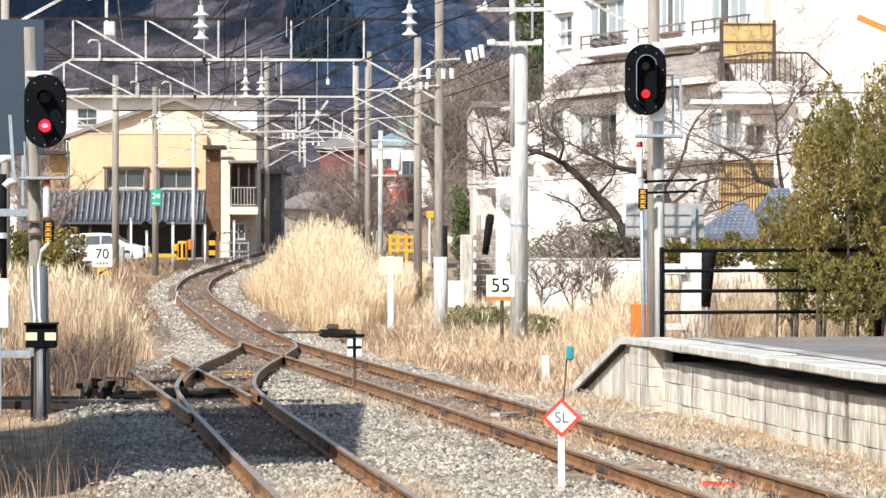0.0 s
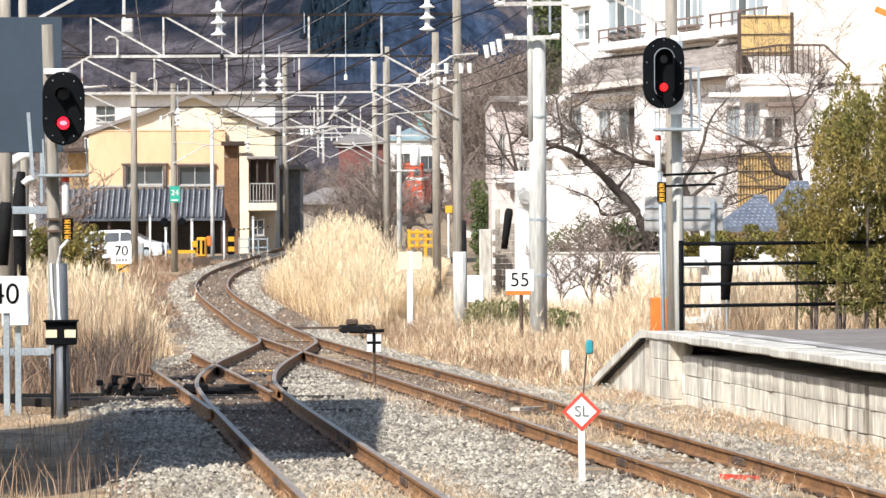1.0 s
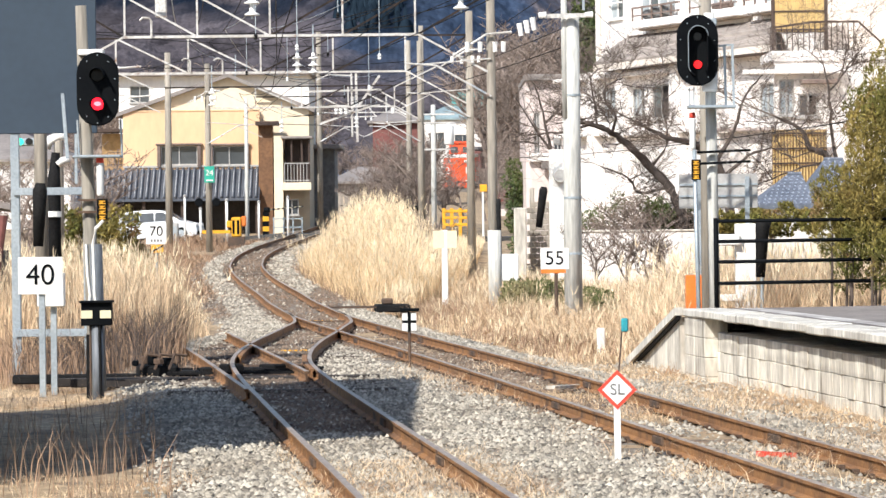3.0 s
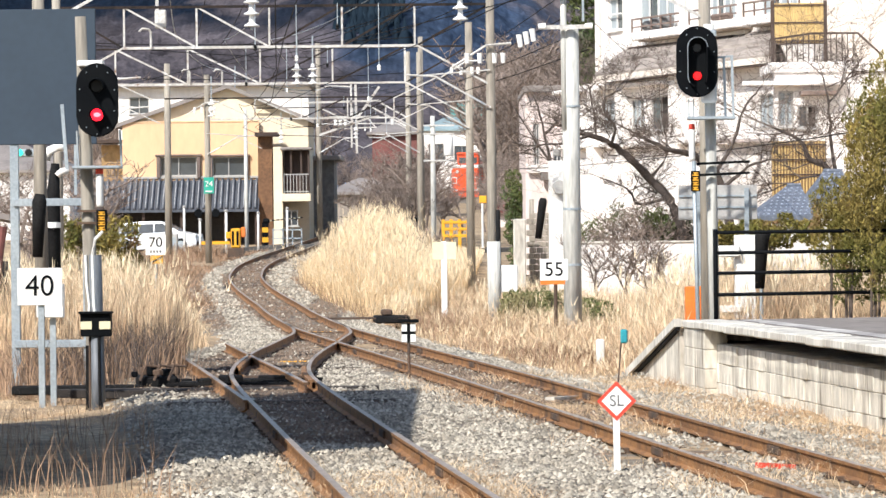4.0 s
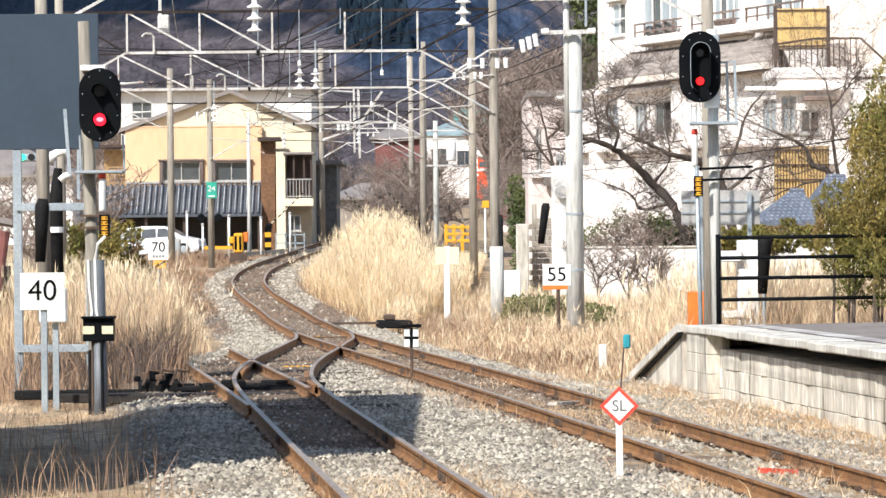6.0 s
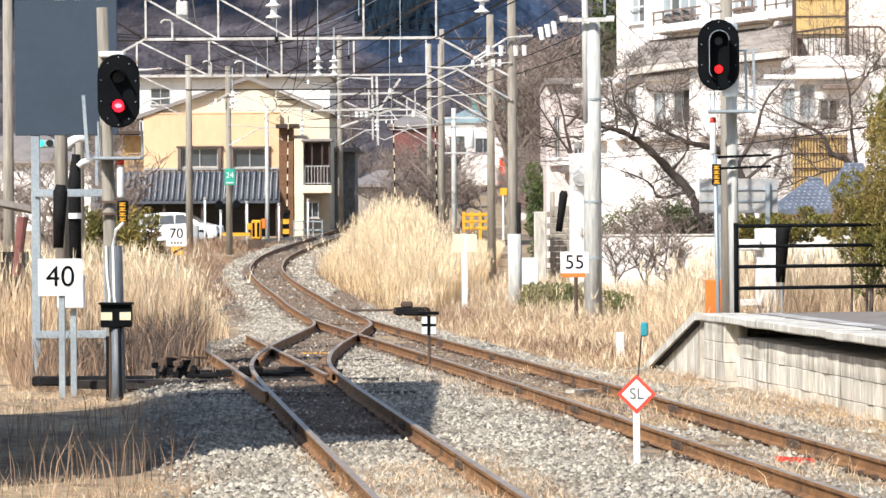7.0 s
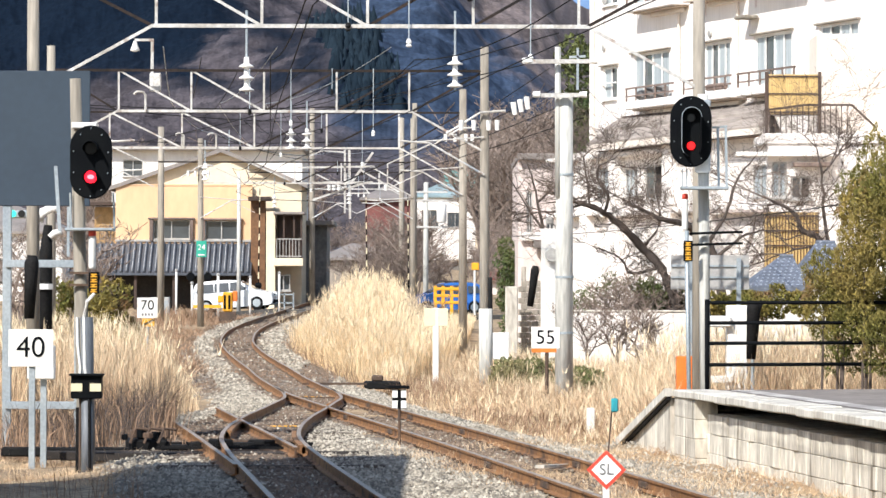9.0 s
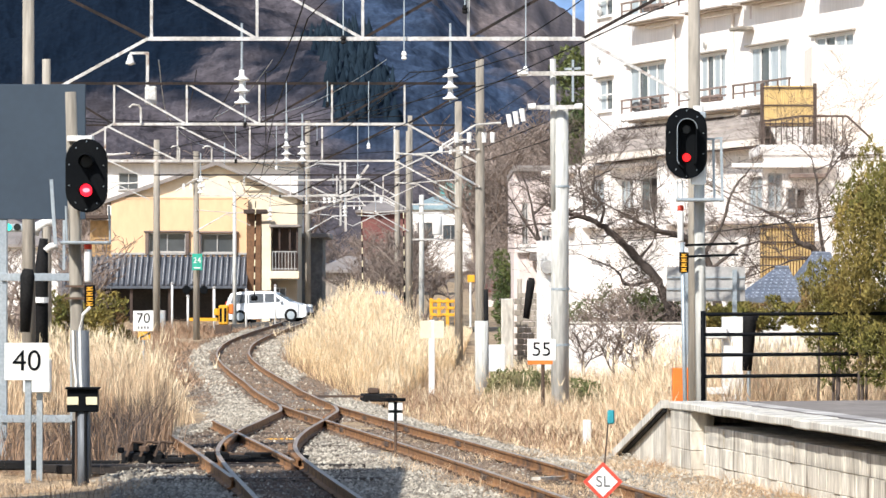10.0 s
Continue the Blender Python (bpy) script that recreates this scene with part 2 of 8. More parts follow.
# ---------------------------------------------------------------- mesh helpers
class Shape:
    """Vertices and faces gathered from simple solids."""

    def __init__(self):
        self.v, self.f = [], []

    def add(self, verts, faces):
        k = len(self.v)
        self.v += [tuple(p) for p in verts]
        self.f += [tuple(i + k for i in q) for q in faces]
        return self

    def box(self, x, y, z, sx, sy, sz, turn=0.0, chamfer=0.0):
        """A box centred at x, y with its foot at z; chamfer bevels all its edges."""
        c, s = math.cos(radians(turn)), math.sin(radians(turn))
        b = chamfer
        pts, faces = [], []
        if not b:
            for zz in (0, sz):
                for xx, yy in ((-sx / 2, -sy / 2), (sx / 2, -sy / 2), (sx / 2, sy / 2), (-sx / 2, sy / 2)):
                    pts.append((xx, yy, zz))
            faces = [(0, 3, 2, 1), (4, 5, 6, 7), (0, 1, 5, 4), (1, 2, 6, 5), (2, 3, 7, 6), (3, 0, 4, 7)]
        else:
            rings = ((0, b), (b, 0), (sz - b, 0), (sz, b))
            for zz, inset in rings:
                hx, hy = sx / 2 - inset, sy / 2 - inset
                cc = b if inset == 0 else b * 0.6
                for xx, yy in ((-hx + cc, -hy), (hx - cc, -hy), (hx, -hy + cc), (hx, hy - cc), (hx - cc, hy), (-hx + cc, hy), (-hx, hy - cc), (-hx, -hy + cc)):
                    pts.append((xx, yy, zz))
            faces = [tuple(range(7, -1, -1)), tuple(range(24, 32))]
            for r in range(3):
                for i in range(8):
                    j = (i + 1) % 8
                    faces.append((r * 8 + i, r * 8 + j, r * 8 + 8 + j, r * 8 + 8 + i))
        return self.add([(x + px * c - py * s, y + px * s + py * c, z + pz) for px, py, pz in pts], faces)

    def tube(self, points, radii, sides=8, caps=True):
        """A tapered tube through points."""
        if not isinstance(radii, (list, tuple)):
            radii = [radii] * len(points)
        pts = [Vector(p) for p in points]
        k = len(self.v)
        for i, p in enumerate(pts):
            d = (pts[min(i + 1, len(pts) - 1)] - pts[max(i - 1, 0)]).normalized()
            u = d.cross(Vector((0, 0, 1)) if abs(d.z) < 0.9 else Vector((0, 1, 0))).normalized()
            w = d.cross(u)
            for j in range(sides):
                a = 2 * math.pi * j / sides
                self.v.append(tuple(p + (u * math.cos(a) + w * math.sin(a)) * radii[i]))
        for i in range(len(pts) - 1):
            for j in range(sides):
                jj = (j + 1) % sides
                self.f.append((k + i * sides + j, k + i * sides + jj, k + (i + 1) * sides + jj, k + (i + 1) * sides + j))
        if caps:
            self.f.append(tuple(k + j for j in range(sides - 1, -1, -1)))
            self.f.append(tuple(k + (len(pts) - 1) * sides + j for j in range(sides)))
        return self

    def lathe(self, x, y, rings, sides=12):
        """A turned body: rings of (z, radius)."""
        return self.tube([(x, y, z) for z, r in rings], [max(r, 0.001) for z, r in rings], sides)

    def bar(self, a, b, w, h):
        """A rectangular bar from a to b."""
        a, b = Vector(a), Vector(b)
        d = (b - a).normalized()
        u = d.cross(Vector((0, 0, 1)) if abs(d.z) < 0.95 else Vector((0, 1, 0))).normalized() * (w / 2)
        n = u.normalized().cross(d) * (h / 2)
        pts = [p + q for p in (a, b) for q in (-u - n, u - n, u + n, -u + n)]
        return self.add(pts, [(0, 1, 2, 3), (7, 6, 5, 4), (0, 4, 5, 1), (1, 5, 6, 2), (2, 6, 7, 3), (3, 7, 4, 0)])

    def slab(self, outline, y0, y1, inset=0.0):
        """An outline in x, z thickened from y0 to y1; inset rounds the front edge."""
        n = len(outline)
        cx, cz = sum(p[0] for p in outline) / n, sum(p[1] for p in outline) / n
        k = 1 - inset
        rings = [(y0, k), (y0 + (y1 - y0) * 0.3 if inset else y0 + 1e-4, 1.0), (y1, 1.0)]
        pts = [(cx + (px - cx) * s, y, cz + (pz - cz) * s) for y, s in rings for px, pz in outline]
        faces = [tuple(range(n)), tuple(range(3 * n - 1, 2 * n - 1, -1))]
        for r in range(2):
            faces += [(r * n + i, r * n + n + i, r * n + n + (i + 1) % n, r * n + (i + 1) % n) for i in range(n)]
        return self.add(pts, faces)

    def mesh(self, name, material, smooth=False):
        me = bpy.data.meshes.new(name)
        me.from_pydata(self.v, [], self.f)
        me.materials.append(material)
        if smooth:
            me.polygons.foreach_set("use_smooth", [True] * len(me.polygons))
        me.update()
        return me


def part(name, shape, material, parent=None, label="", smooth=False, at=None):
    """One mesh object under a thing or a part; places are in the world unless at gives the part's own pose."""
    ob = new(name, shape.mesh(name, material, smooth) if isinstance(shape, Shape) else shape)
    if parent:
        ob.parent = parent
    if at:
        ob.matrix_basis = at
    if label:
        ob["label"] = label
    return ob


def thing(name, label, category, m=None, group="", kind=""):
    ob = new(name)
    ob.empty_display_size = 0.1
    if m:
        ob.matrix_basis = m
    return tagged(ob, label, category, group, kind)


def bulk(name, verts, faces_per, material, smooth=False):
    """A mesh from numpy: verts (n, k, 3), the same faces for every piece."""
    n, k, _ = verts.shape
    f = np.array(faces_per)
    idx = (f[None] + (np.arange(n) * k)[:, None, None]).reshape(-1, f.shape[1])
    me = bpy.data.meshes.new(name)
    me.vertices.add(n * k)
    me.vertices.foreach_set("co", verts.astype(np.float32).ravel())
    me.loops.add(idx.size)
    me.loops.foreach_set("vertex_index", idx.astype(np.int32).ravel())
    me.polygons.add(len(idx))
    me.polygons.foreach_set("loop_start", (np.arange(len(idx)) * f.shape[1]).astype(np.int32))
    me.polygons.foreach_set("loop_total", np.full(len(idx), f.shape[1], np.int32))
    me.materials.append(material)
    me.update(calc_edges=True)
    if smooth:
        me.polygons.foreach_set("use_smooth", [True] * len(me.polygons))
    return me


def stadium(w, h, n=10):
    """The outline of an upright rounded plate, in x, z about its middle."""
    r, out = w / 2, []
    for i in range(n + 1):
        a = math.pi * i / n
        out.append((r * math.cos(a), h / 2 - r + r * math.sin(a)))
    for i in range(n + 1):
        a = math.pi + math.pi * i / n
        out.append((r * math.cos(a), -h / 2 + r + r * math.sin(a)))
    return out


def lettering(name, text, size, x, y, z, material, parent=None, turn=0.0):
    """Flat letters that face the station, middle at x, z."""
    cu = bpy.data.curves.new(name, "FONT")
    cu.body, cu.size, cu.align_x, cu.align_y, cu.extrude = text, size, "CENTER", "CENTER", 0.002
    cu.offset = -size * 0.002
    tmp = bpy.data.objects.new(name, cu)
    scene.collection.objects.link(tmp)
    me = bpy.data.meshes.new_from_object(tmp.evaluated_get(bpy.context.evaluated_depsgraph_get()))
    bpy.data.objects.remove(tmp)
    me.materials.clear()
    me.materials.append(material)
    ob = new(name, me)
    ob.matrix_basis = pose(x, y, z, 90, 0, turn)
    if parent:
        ob.parent = parent
    return ob


# ---------------------------------------------------------------- plan
def rail_level(y):
    if y < 100:
        return 0.0
    return 0.000151 * (y - 100) ** 2 if y < 162 else 0.5804 + 0.0187 * (y - 162)


MAIN = [(-30, 10.06), (36.75, 3.0), (59, 0.65), (86.4, -2.42), (100, -3.55), (113, -4.46), (123, -5.23), (135, -6.15), (147, -6.95), (155, -7.28), (162, -7.44), (169, -7.42), (177, -7.26),
        (189, -6.83), (215, -5.86), (260, -4.1), (310, -2.0), (342, -0.5), (373, 1.17), (410, 3.6), (450, 6.9), (500, 11.8)]
LOOP = [(-30, 5.14), (31.3, -0.07), (41.3, -0.946), (49.1, -1.62), (55, -2.12), (59.9, -2.48), (63, -2.62), (66.5, -2.69), (69, -2.69), (72, -2.66), (76, -2.57), (80, -2.5), (84, -2.46), (90, -2.75), (96, -3.22)]
SIDING = [(49.1, -1.62), (52.5, -1.98), (62, -2.98), (70, -3.85), (78, -4.7)]


def smooth_line(knots, step=0.5):
    """Points every step metres along a smooth line through knots (y, x)."""
    ky, kx = [k[0] for k in knots], [k[1] for k in knots]
    n = len(knots)
    m = []
    for i in range(n):
        if i in (0, n - 1):
            j = 0 if i == 0 else n - 2
            m.append((kx[j + 1] - kx[j]) / (ky[j + 1] - ky[j]))
        else:
            m.append((kx[i + 1] - kx[i - 1]) / (ky[i + 1] - ky[i - 1]))
    out = []
    y = ky[0]
    while y <= ky[-1] + 1e-6:
        i = max(j for j in range(n - 1) if ky[j] <= y or j == 0)
        h = ky[i + 1] - ky[i]
        s = (y - ky[i]) / h
        x = (2 * s**3 - 3 * s**2 + 1) * kx[i] + (s**3 - 2 * s**2 + s) * h * m[i] + (-2 * s**3 + 3 * s**2) * kx[i + 1] + (s**3 - s**2) * h * m[i + 1]
        out.append((x, y))
        y += step
    return out


main_line, loop_line, siding_line = smooth_line(MAIN), smooth_line(LOOP), smooth_line(SIDING)
my, mx = np.array([p[1] for p in main_line]), np.array([p[0] for p in main_line])
ly, lx = np.array([p[1] for p in loop_line]), np.array([p[0] for p in loop_line])
sy_, sx_ = np.array([p[1] for p in siding_line]), np.array([p[0] for p in siding_line])
rng = np.random.default_rng(7)


def main_x(y):
    return float(np.interp(y, my, mx))


def bed(x, y):
    """0 to 1: how far a place lies on the ballast."""
    d = np.abs(x - np.interp(y, my, mx))
    d = np.minimum(d, np.where(y < 97, np.abs(x - np.interp(y, ly, lx)), 9))
    d = np.minimum(d, np.where((y > 48) & (y < 79), np.abs(x - np.interp(y, sy_, sx_)), 9))
    inside = (y < 92) & (x > np.interp(y, ly, lx)) & (x < np.interp(y, my, mx))
    d = np.where(inside, np.minimum(d, 1.0), d)
    return np.clip((2.3 - d) / 0.8, 0, 1)


def level(x, y):
    """The ground's height, for numbers or arrays."""
    x, y = np.asarray(x, float), np.asarray(y, float)
    base = np.where(y < 100, 0, np.where(y < 162, 0.000151 * (np.clip(y, 100, None) - 100) ** 2, 0.5804 + 0.0187 * (y - 162)))
    b = bed(x, y)
    wob = 0.05 * np.sin(x * 1.3 + y * 0.4) * np.cos(y * 0.31 - x * 0.5) + 0.03 * np.sin(x * 3.1 - y * 1.7)
    road = np.exp(-(((y - 201) / 7.0) ** 2))
    dip = np.interp(x, [-60, -16, -11, -8, -4.5, 0, 6, 30], [1.25, 0.75, 0.5, 0.3, 0.3, 0.5, 0.7, 0.8]) * np.exp(-(((y - 202) / 8.0) ** 4))
    return base - 0.185 * b - (1 - b) * (0.34 + wob) * (1 - road) - dip * (1 - b)


# ---------------------------------------------------------------- ground
def build_ground():
    ys = np.concatenate([np.arange(-40, 24, 4), np.arange(24, 110, 0.5), np.arange(110, 240, 1.5), np.arange(240, 520, 10), [700, 1200, 2500, 4500]])
    xs = np.concatenate([[-3000, -900, -300, -120, -60, -35, -22], np.arange(-16, 16.01, 0.4), [20, 26, 35, 60, 120, 300, 900, 3000]])
    gx, gy = np.meshgrid(xs, ys)
    gz = level(gx, np.minimum(gy, 520))
    nx, ny = len(xs), len(ys)
    i = np.arange(nx * ny).reshape(ny, nx)
    quads = np.stack([i[:-1, :-1], i[:-1, 1:], i[1:, 1:], i[1:, :-1]], -1).reshape(-1, 4)
    me = bpy.data.meshes.new("ground")
    me.from_pydata(np.stack([gx, gy, gz], -1).reshape(-1, 3).tolist(), [], quads.tolist())
    me.materials.append(M_GROUND)
    me.materials.append(M_BALLAST)
    cx, cy = gx[:-1, :-1] + 0.2, gy[:-1, :-1] + 0.25
    jag = 0.35 * np.sin(cx * 5 + cy * 3) * np.sin(cy * 2.2)
    me.polygons.foreach_set("material_index", ((bed(cx, cy) + jag * 0.6 > 0.35) & ~((np.abs(cx - np.interp(cy, my, mx)) < 0.75 + jag) & (cy < 92))).astype(np.int32).ravel())
    me.polygons.foreach_set("use_smooth", [True] * len(me.polygons))
    tagged(new("ground", me), "dry littered soil with grey ballast along the tracks", "ground", kind="structure")


build_ground()


def rail_shape(line, side, y0, y1, dz=0.0):
    """One rail swept along a track's line, at half the gauge to one side."""
    foot = [(-0.063, -0.153), (0.063, -0.153), (0.063, -0.14), (0.012, -0.12), (0.012, -0.042), (0.033, -0.03), (0.033, -0.004), (-0.033, -0.004), (-0.033, -0.03), (-0.012, -0.042), (-0.012, -0.12), (-0.063, -0.14)]
    body, head = Shape(), Shape()
    pts = [p for p in line if y0 <= p[1] <= y1]
    n = len(foot)
    hw = [(-0.032, -0.006), (0.032, -0.006), (0.030, 0.0), (-0.030, 0.0)]
    for i, (x, y) in enumerate(pts):
        a, b = pts[max(i - 1, 0)], pts[min(i + 1, len(pts) - 1)]
        d = Vector((b[0] - a[0], b[1] - a[1])).normalized()
        rx, ry = d.y, -d.x
        z = rail_level(y) + dz
        for fx, fz in foot:
            q = side * 0.5665 + fx
            body.v.append((x + rx * q, y + ry * q, z + fz))
        for fx, fz in hw:
            q = side * 0.5665 + fx
            head.v.append((x + rx * q, y + ry * q, z + fz))
    for sh, k in ((body, n), (head, 4)):
        for i in range(len(pts) - 1):
            for j in range(k):
                jj = (j + 1) % k
                sh.f.append((i * k + j, i * k + jj, i * k + k + jj, i * k + k + j))
        sh.f += [tuple(range(k - 1, -1, -1)), tuple((len(pts) - 1) * k + j for j in range(k))]
    return body, head


SLEEPER_MESH = Shape().box(0, 0, 0, 2.1, 0.2, 0.14, chamfer=0.012).mesh("sleeper", M_SLEEPER)
PLATE = Shape().box(0, 0, 0, 0.2, 0.14, 0.02)
PLATE.box(-0.09, 0, 0.02, 0.05, 0.1, 0.025).box(0.09, 0, 0.02, 0.05, 0.1, 0.025)
PLATE_MESH = PLATE.mesh("rail_chair", M_RUSTY)
JOINT_MESH = Shape().box(0, 0, -0.125, 0.075, 0.62, 0.085, chamfer=0.012).mesh("fishplate", M_RUSTY)


def build_track(name, label, line, y0, y1, sleepers=(30, 100), joints=(), right_from=-99):
    t = thing(name, label, "railway track", kind="structure")
    for side in (-1, 1):
        body, head = rail_shape(line, side, max(y0, right_from) if side > 0 else y0, y1)
        r = part("rail", body, M_RAIL, t, smooth=False)
        part("rail_head", head, M_RAILTOP, r)
        for jy in joints:
            k = min(range(len(line)), key=lambda i: abs(line[i][1] - jy))
            (x, y), (x2, y2) = line[k], line[min(k + 1, len(line) - 1)]
            ang = -math.degrees(math.atan2(x2 - x, y2 - y))
            part("fishplate", JOINT_MESH, None, r, at=pose(x + side * 0.5665 * math.cos(radians(ang)), y + side * 0.5665 * math.sin(radians(ang)), rail_level(y), 0, 0, ang))
    y = sleepers[0]
    while y < sleepers[1]:
        k = min(range(len(line)), key=lambda i: abs(line[i][1] - y))
        (x, _), (x2, y2) = line[max(k - 1, 0)], line[min(k + 1, len(line) - 1)]
        ang = -math.degrees(math.atan2(x2 - x, y2 - line[max(k - 1, 0)][1]))
        cx = float(np.interp(y, [p[1] for p in line], [p[0] for p in line]))
        part("sleeper", SLEEPER_MESH, None, t, at=pose(cx + rng.normal(0, 0.03), y, rail_level(y) - (0.325 if y > 96 else 0.352 if rng.random() < 0.88 else 0.32) + rng.normal(0, 0.008), 0, 0, ang + rng.normal(0, 1.0)))
        if y < 90 and rng.random() < 0.5:
            for side in (-1, 1):
                part("rail_chair", PLATE_MESH, None, t, at=pose(cx + side * 0.5665 * math.cos(radians(ang)), y + side * 0.5665 * math.sin(radians(ang)), rail_level(y) - 0.172, 0, 0, ang))
        y += 0.64
    return t


build_track("main_track", "rusty through track on weathered wooden sleepers", main_line, -20, 480, (28, 186), (40.5, 48, 53.5, 66, 73.5, 81))
build_track("loop_track", "rusty loop track joining the through track by points", loop_line, -20, 93.5, (28, 84), (37.5, 44.5, 62.5))
build_track("safety_siding", "short rusty catch siding beside the loop track", siding_line, 51.5, 77, (54, 77), (), 57.0)


def switch_timbers():
    """Long dark timbers under the points, with slide plates, check rails and stretcher bars."""
    t = thing("switch_timbers", "long oil-dark timbers and plates under the points", "railway points", kind="structure")
    q = random.Random(8)
    long_t = {w: Shape().box(0, 0, 0, w, 0.21, 0.14, chamfer=0.015).mesh("timber", M_OILWOOD) for w in (2.3, 3.0, 3.6)}
    for i in range(34):
        y = 54.5 + 0.66 * i
        xa = float(np.interp(y, sy_, sx_)) if y < 76 else float(np.interp(y, ly, lx))
        xb = float(np.interp(y, ly, lx))
        w = 2.3 if y > 72 else 3.0 if y < 62 else 3.6
        part("timber", long_t[w], None, t, at=pose((xa + xb) / 2 + q.gauss(0, 0.05), y, -0.300 + q.gauss(0, 0.010), 0, 0, 5 + q.gauss(0, 1.2)))
        if i % 2:
            for sgn in (-1, 1):
                part("slide_plate", PLATE_MESH, None, t, at=pose(xb + sgn * 0.5665, y, -0.168, 0, 0, 4))
    for line, side, y0, y1 in ((loop_line, -1, 64, 69), (loop_line, 1, 58, 64), (loop_line, 1, 79, 85)):
        body, head = rail_shape([(x - side * 0.075, y) for x, y in line], side, y0, y1)
        part("check_rail", body, M_RAIL, t, "rusty check rail")
    for y in (60.4, 61.3, 62.6, 88.5):
        xb = float(np.interp(y, ly, lx))
        part("stretcher_bar", Shape().bar((xb - 0.62, y, -0.12), (xb + 0.62, y + 0.06, -0.12), 0.05, 0.03), M_RUSTY, t)
    for y, w in ((70.6, 0.5), (90.2, 0.7)):
        xb = float(np.interp(y, ly, lx))
        part("yellow_plank", Shape().box(xb + 0.1, y, -0.17, w, 0.16, 0.03, 6, 0.005), M_YELLOW, t, "yellow painted wooden wedge")


M_OILWOOD = mat("oil-dark timber", (0.060, 0.046, 0.036), (0.11, 0.085, 0.065), 2.0, 0.85, stretch=(0.5, 4, 4), obj=0.3)
switch_timbers()


# ---------------------------------------------------------------- platform
# the edge runs along the through track: far corner, then back towards the station
PLAT_FAR, PLAT_TOP = (3.5, 62.5), 0.67


def edge_x(y):
    return 3.5 - 0.106 * (y - 62.5)


def build_platform():
    p = thing("platform", "low side platform with concrete coping and streaked block wall", "platform", kind="structure")
    deck = Shape()
    ys = [62.5 - 2.5 * i for i in range(37)]
    for a, b in zip(ys[:-1], ys[1:]):
        deck.add([(edge_x(a) + 0.3, a, PLAT_TOP - 0.01), (edge_x(a) + 9, a + 3.0, PLAT_TOP - 0.01), (edge_x(b) + 9, b + 3.0, PLAT_TOP - 0.01), (edge_x(b) + 0.3, b, PLAT_TOP - 0.01)], [(0, 3, 2, 1)])
    deck.add([(edge_x(62.5) + 0.3, 62.5, PLAT_TOP - 0.01), (edge_x(62.5) + 9, 65.5, PLAT_TOP - 0.01), (edge_x(62.5) + 9, 65.5, -0.6), (edge_x(62.5) + 0.3, 62.5, -0.6)], [(0, 3, 2, 1)])
    part("deck", deck, M_PLATFORM, p)
    line = Shape()
    for a, b in zip(ys[:-1], ys[1:]):
        line.add([(edge_x(a) + 0.80, a, PLAT_TOP - 0.004), (edge_x(a) + 1.15, a, PLAT_TOP - 0.004), (edge_x(b) + 1.15, b, PLAT_TOP - 0.004), (edge_x(b) + 0.80, b, PLAT_TOP - 0.004)], [(0, 3, 2, 1)])
    part("white_line", line, M_WORNLINE, p)
    # coping stones, each a little uneven
    cop = Shape().box(0, 0, 0, 0.62, 1.18, 0.115, chamfer=0.018).mesh("coping_stone", M_CONCRETE)
    ang = math.degrees(math.atan(0.106))
    for i in range(40):
        y = 61.9 - 1.2 * i
        part("coping_stone", cop, None, p, at=pose(edge_x(y) + 0.29 + rng.normal(0, 0.006), y, PLAT_TOP - 0.108 + rng.normal(0, 0.004), 0, 0, ang))
    # block wall, set back under the coping, in courses
    blocks = [Shape().box(0, 0, 0, 0.34, w, 0.275, chamfer=0.008).mesh("block", M_MASONRY) for w in (0.892, 0.472, 0.392)]
    for row in range(5):
        for i in range(2):
            part("block", blocks[0], None, p, at=pose(edge_x(62.0 - 0.9 * i) + 0.19, 62.0 - 0.9 * i, PLAT_TOP - 0.115 - 0.28 * (row + 1) + 0.006, 0, 0, ang))
    for row in range(4):
        y = 60.7 + (0.3 if row % 2 else 0.0)
        while y > 29:
            k = 1 + int(rng.integers(0, 2))
            w = (0.9, 0.48, 0.40)[k]
            part("block", blocks[k], None, p, at=pose(edge_x(y - w / 2) + 0.37 + rng.normal(0, 0.009), y - w / 2, PLAT_TOP - 0.31 - 0.28 * (row + 1) + 0.006, 0, 0, ang))
            y -= w
    # Backing with a deep slot, shaped in to give the coping's dark shade band.
    back = Shape()
    for a, b in zip(ys[:-1], ys[1:]):
        back.add([(edge_x(a) + 0.28, a - 0.05, -0.9), (edge_x(b) + 0.28, b, -0.9), (edge_x(b) + 0.28, b, PLAT_TOP - 0.32), (edge_x(a) + 0.28, a - 0.05, PLAT_TOP - 0.32), (edge_x(a) + 1.5, a - 0.05, PLAT_TOP - 0.32), (edge_x(b) + 1.5, b, PLAT_TOP - 0.32), (edge_x(b) + 1.5, b, PLAT_TOP - 0.02), (edge_x(a) + 1.5, a - 0.05, PLAT_TOP - 0.02)], [(0, 1, 2, 3), (3, 2, 5, 4), (4, 5, 6, 7)])
    part("mortar_and_slot", back, M_CONCRETE, p)
    # sloping end; a black bar paints the shade under its coping
    end = Shape()
    x0, y0 = edge_x(62.5), 62.5
    end.add([(x0 - 0.03, y0 - 0.02, PLAT_TOP - 0.12), (x0 - 0.03, y0 - 0.02, -0.5), (x0 - 0.60, y0 + 5.0, -0.45), (x0 + 1.6, y0 - 0.02, PLAT_TOP - 0.12), (x0 + 1.6, y0 - 0.02, -0.5), (x0 + 1.1, y0 + 5.0, -0.45)],
            [(0, 1, 2), (3, 5, 4), (0, 2, 5, 3), (0, 3, 4, 1)])
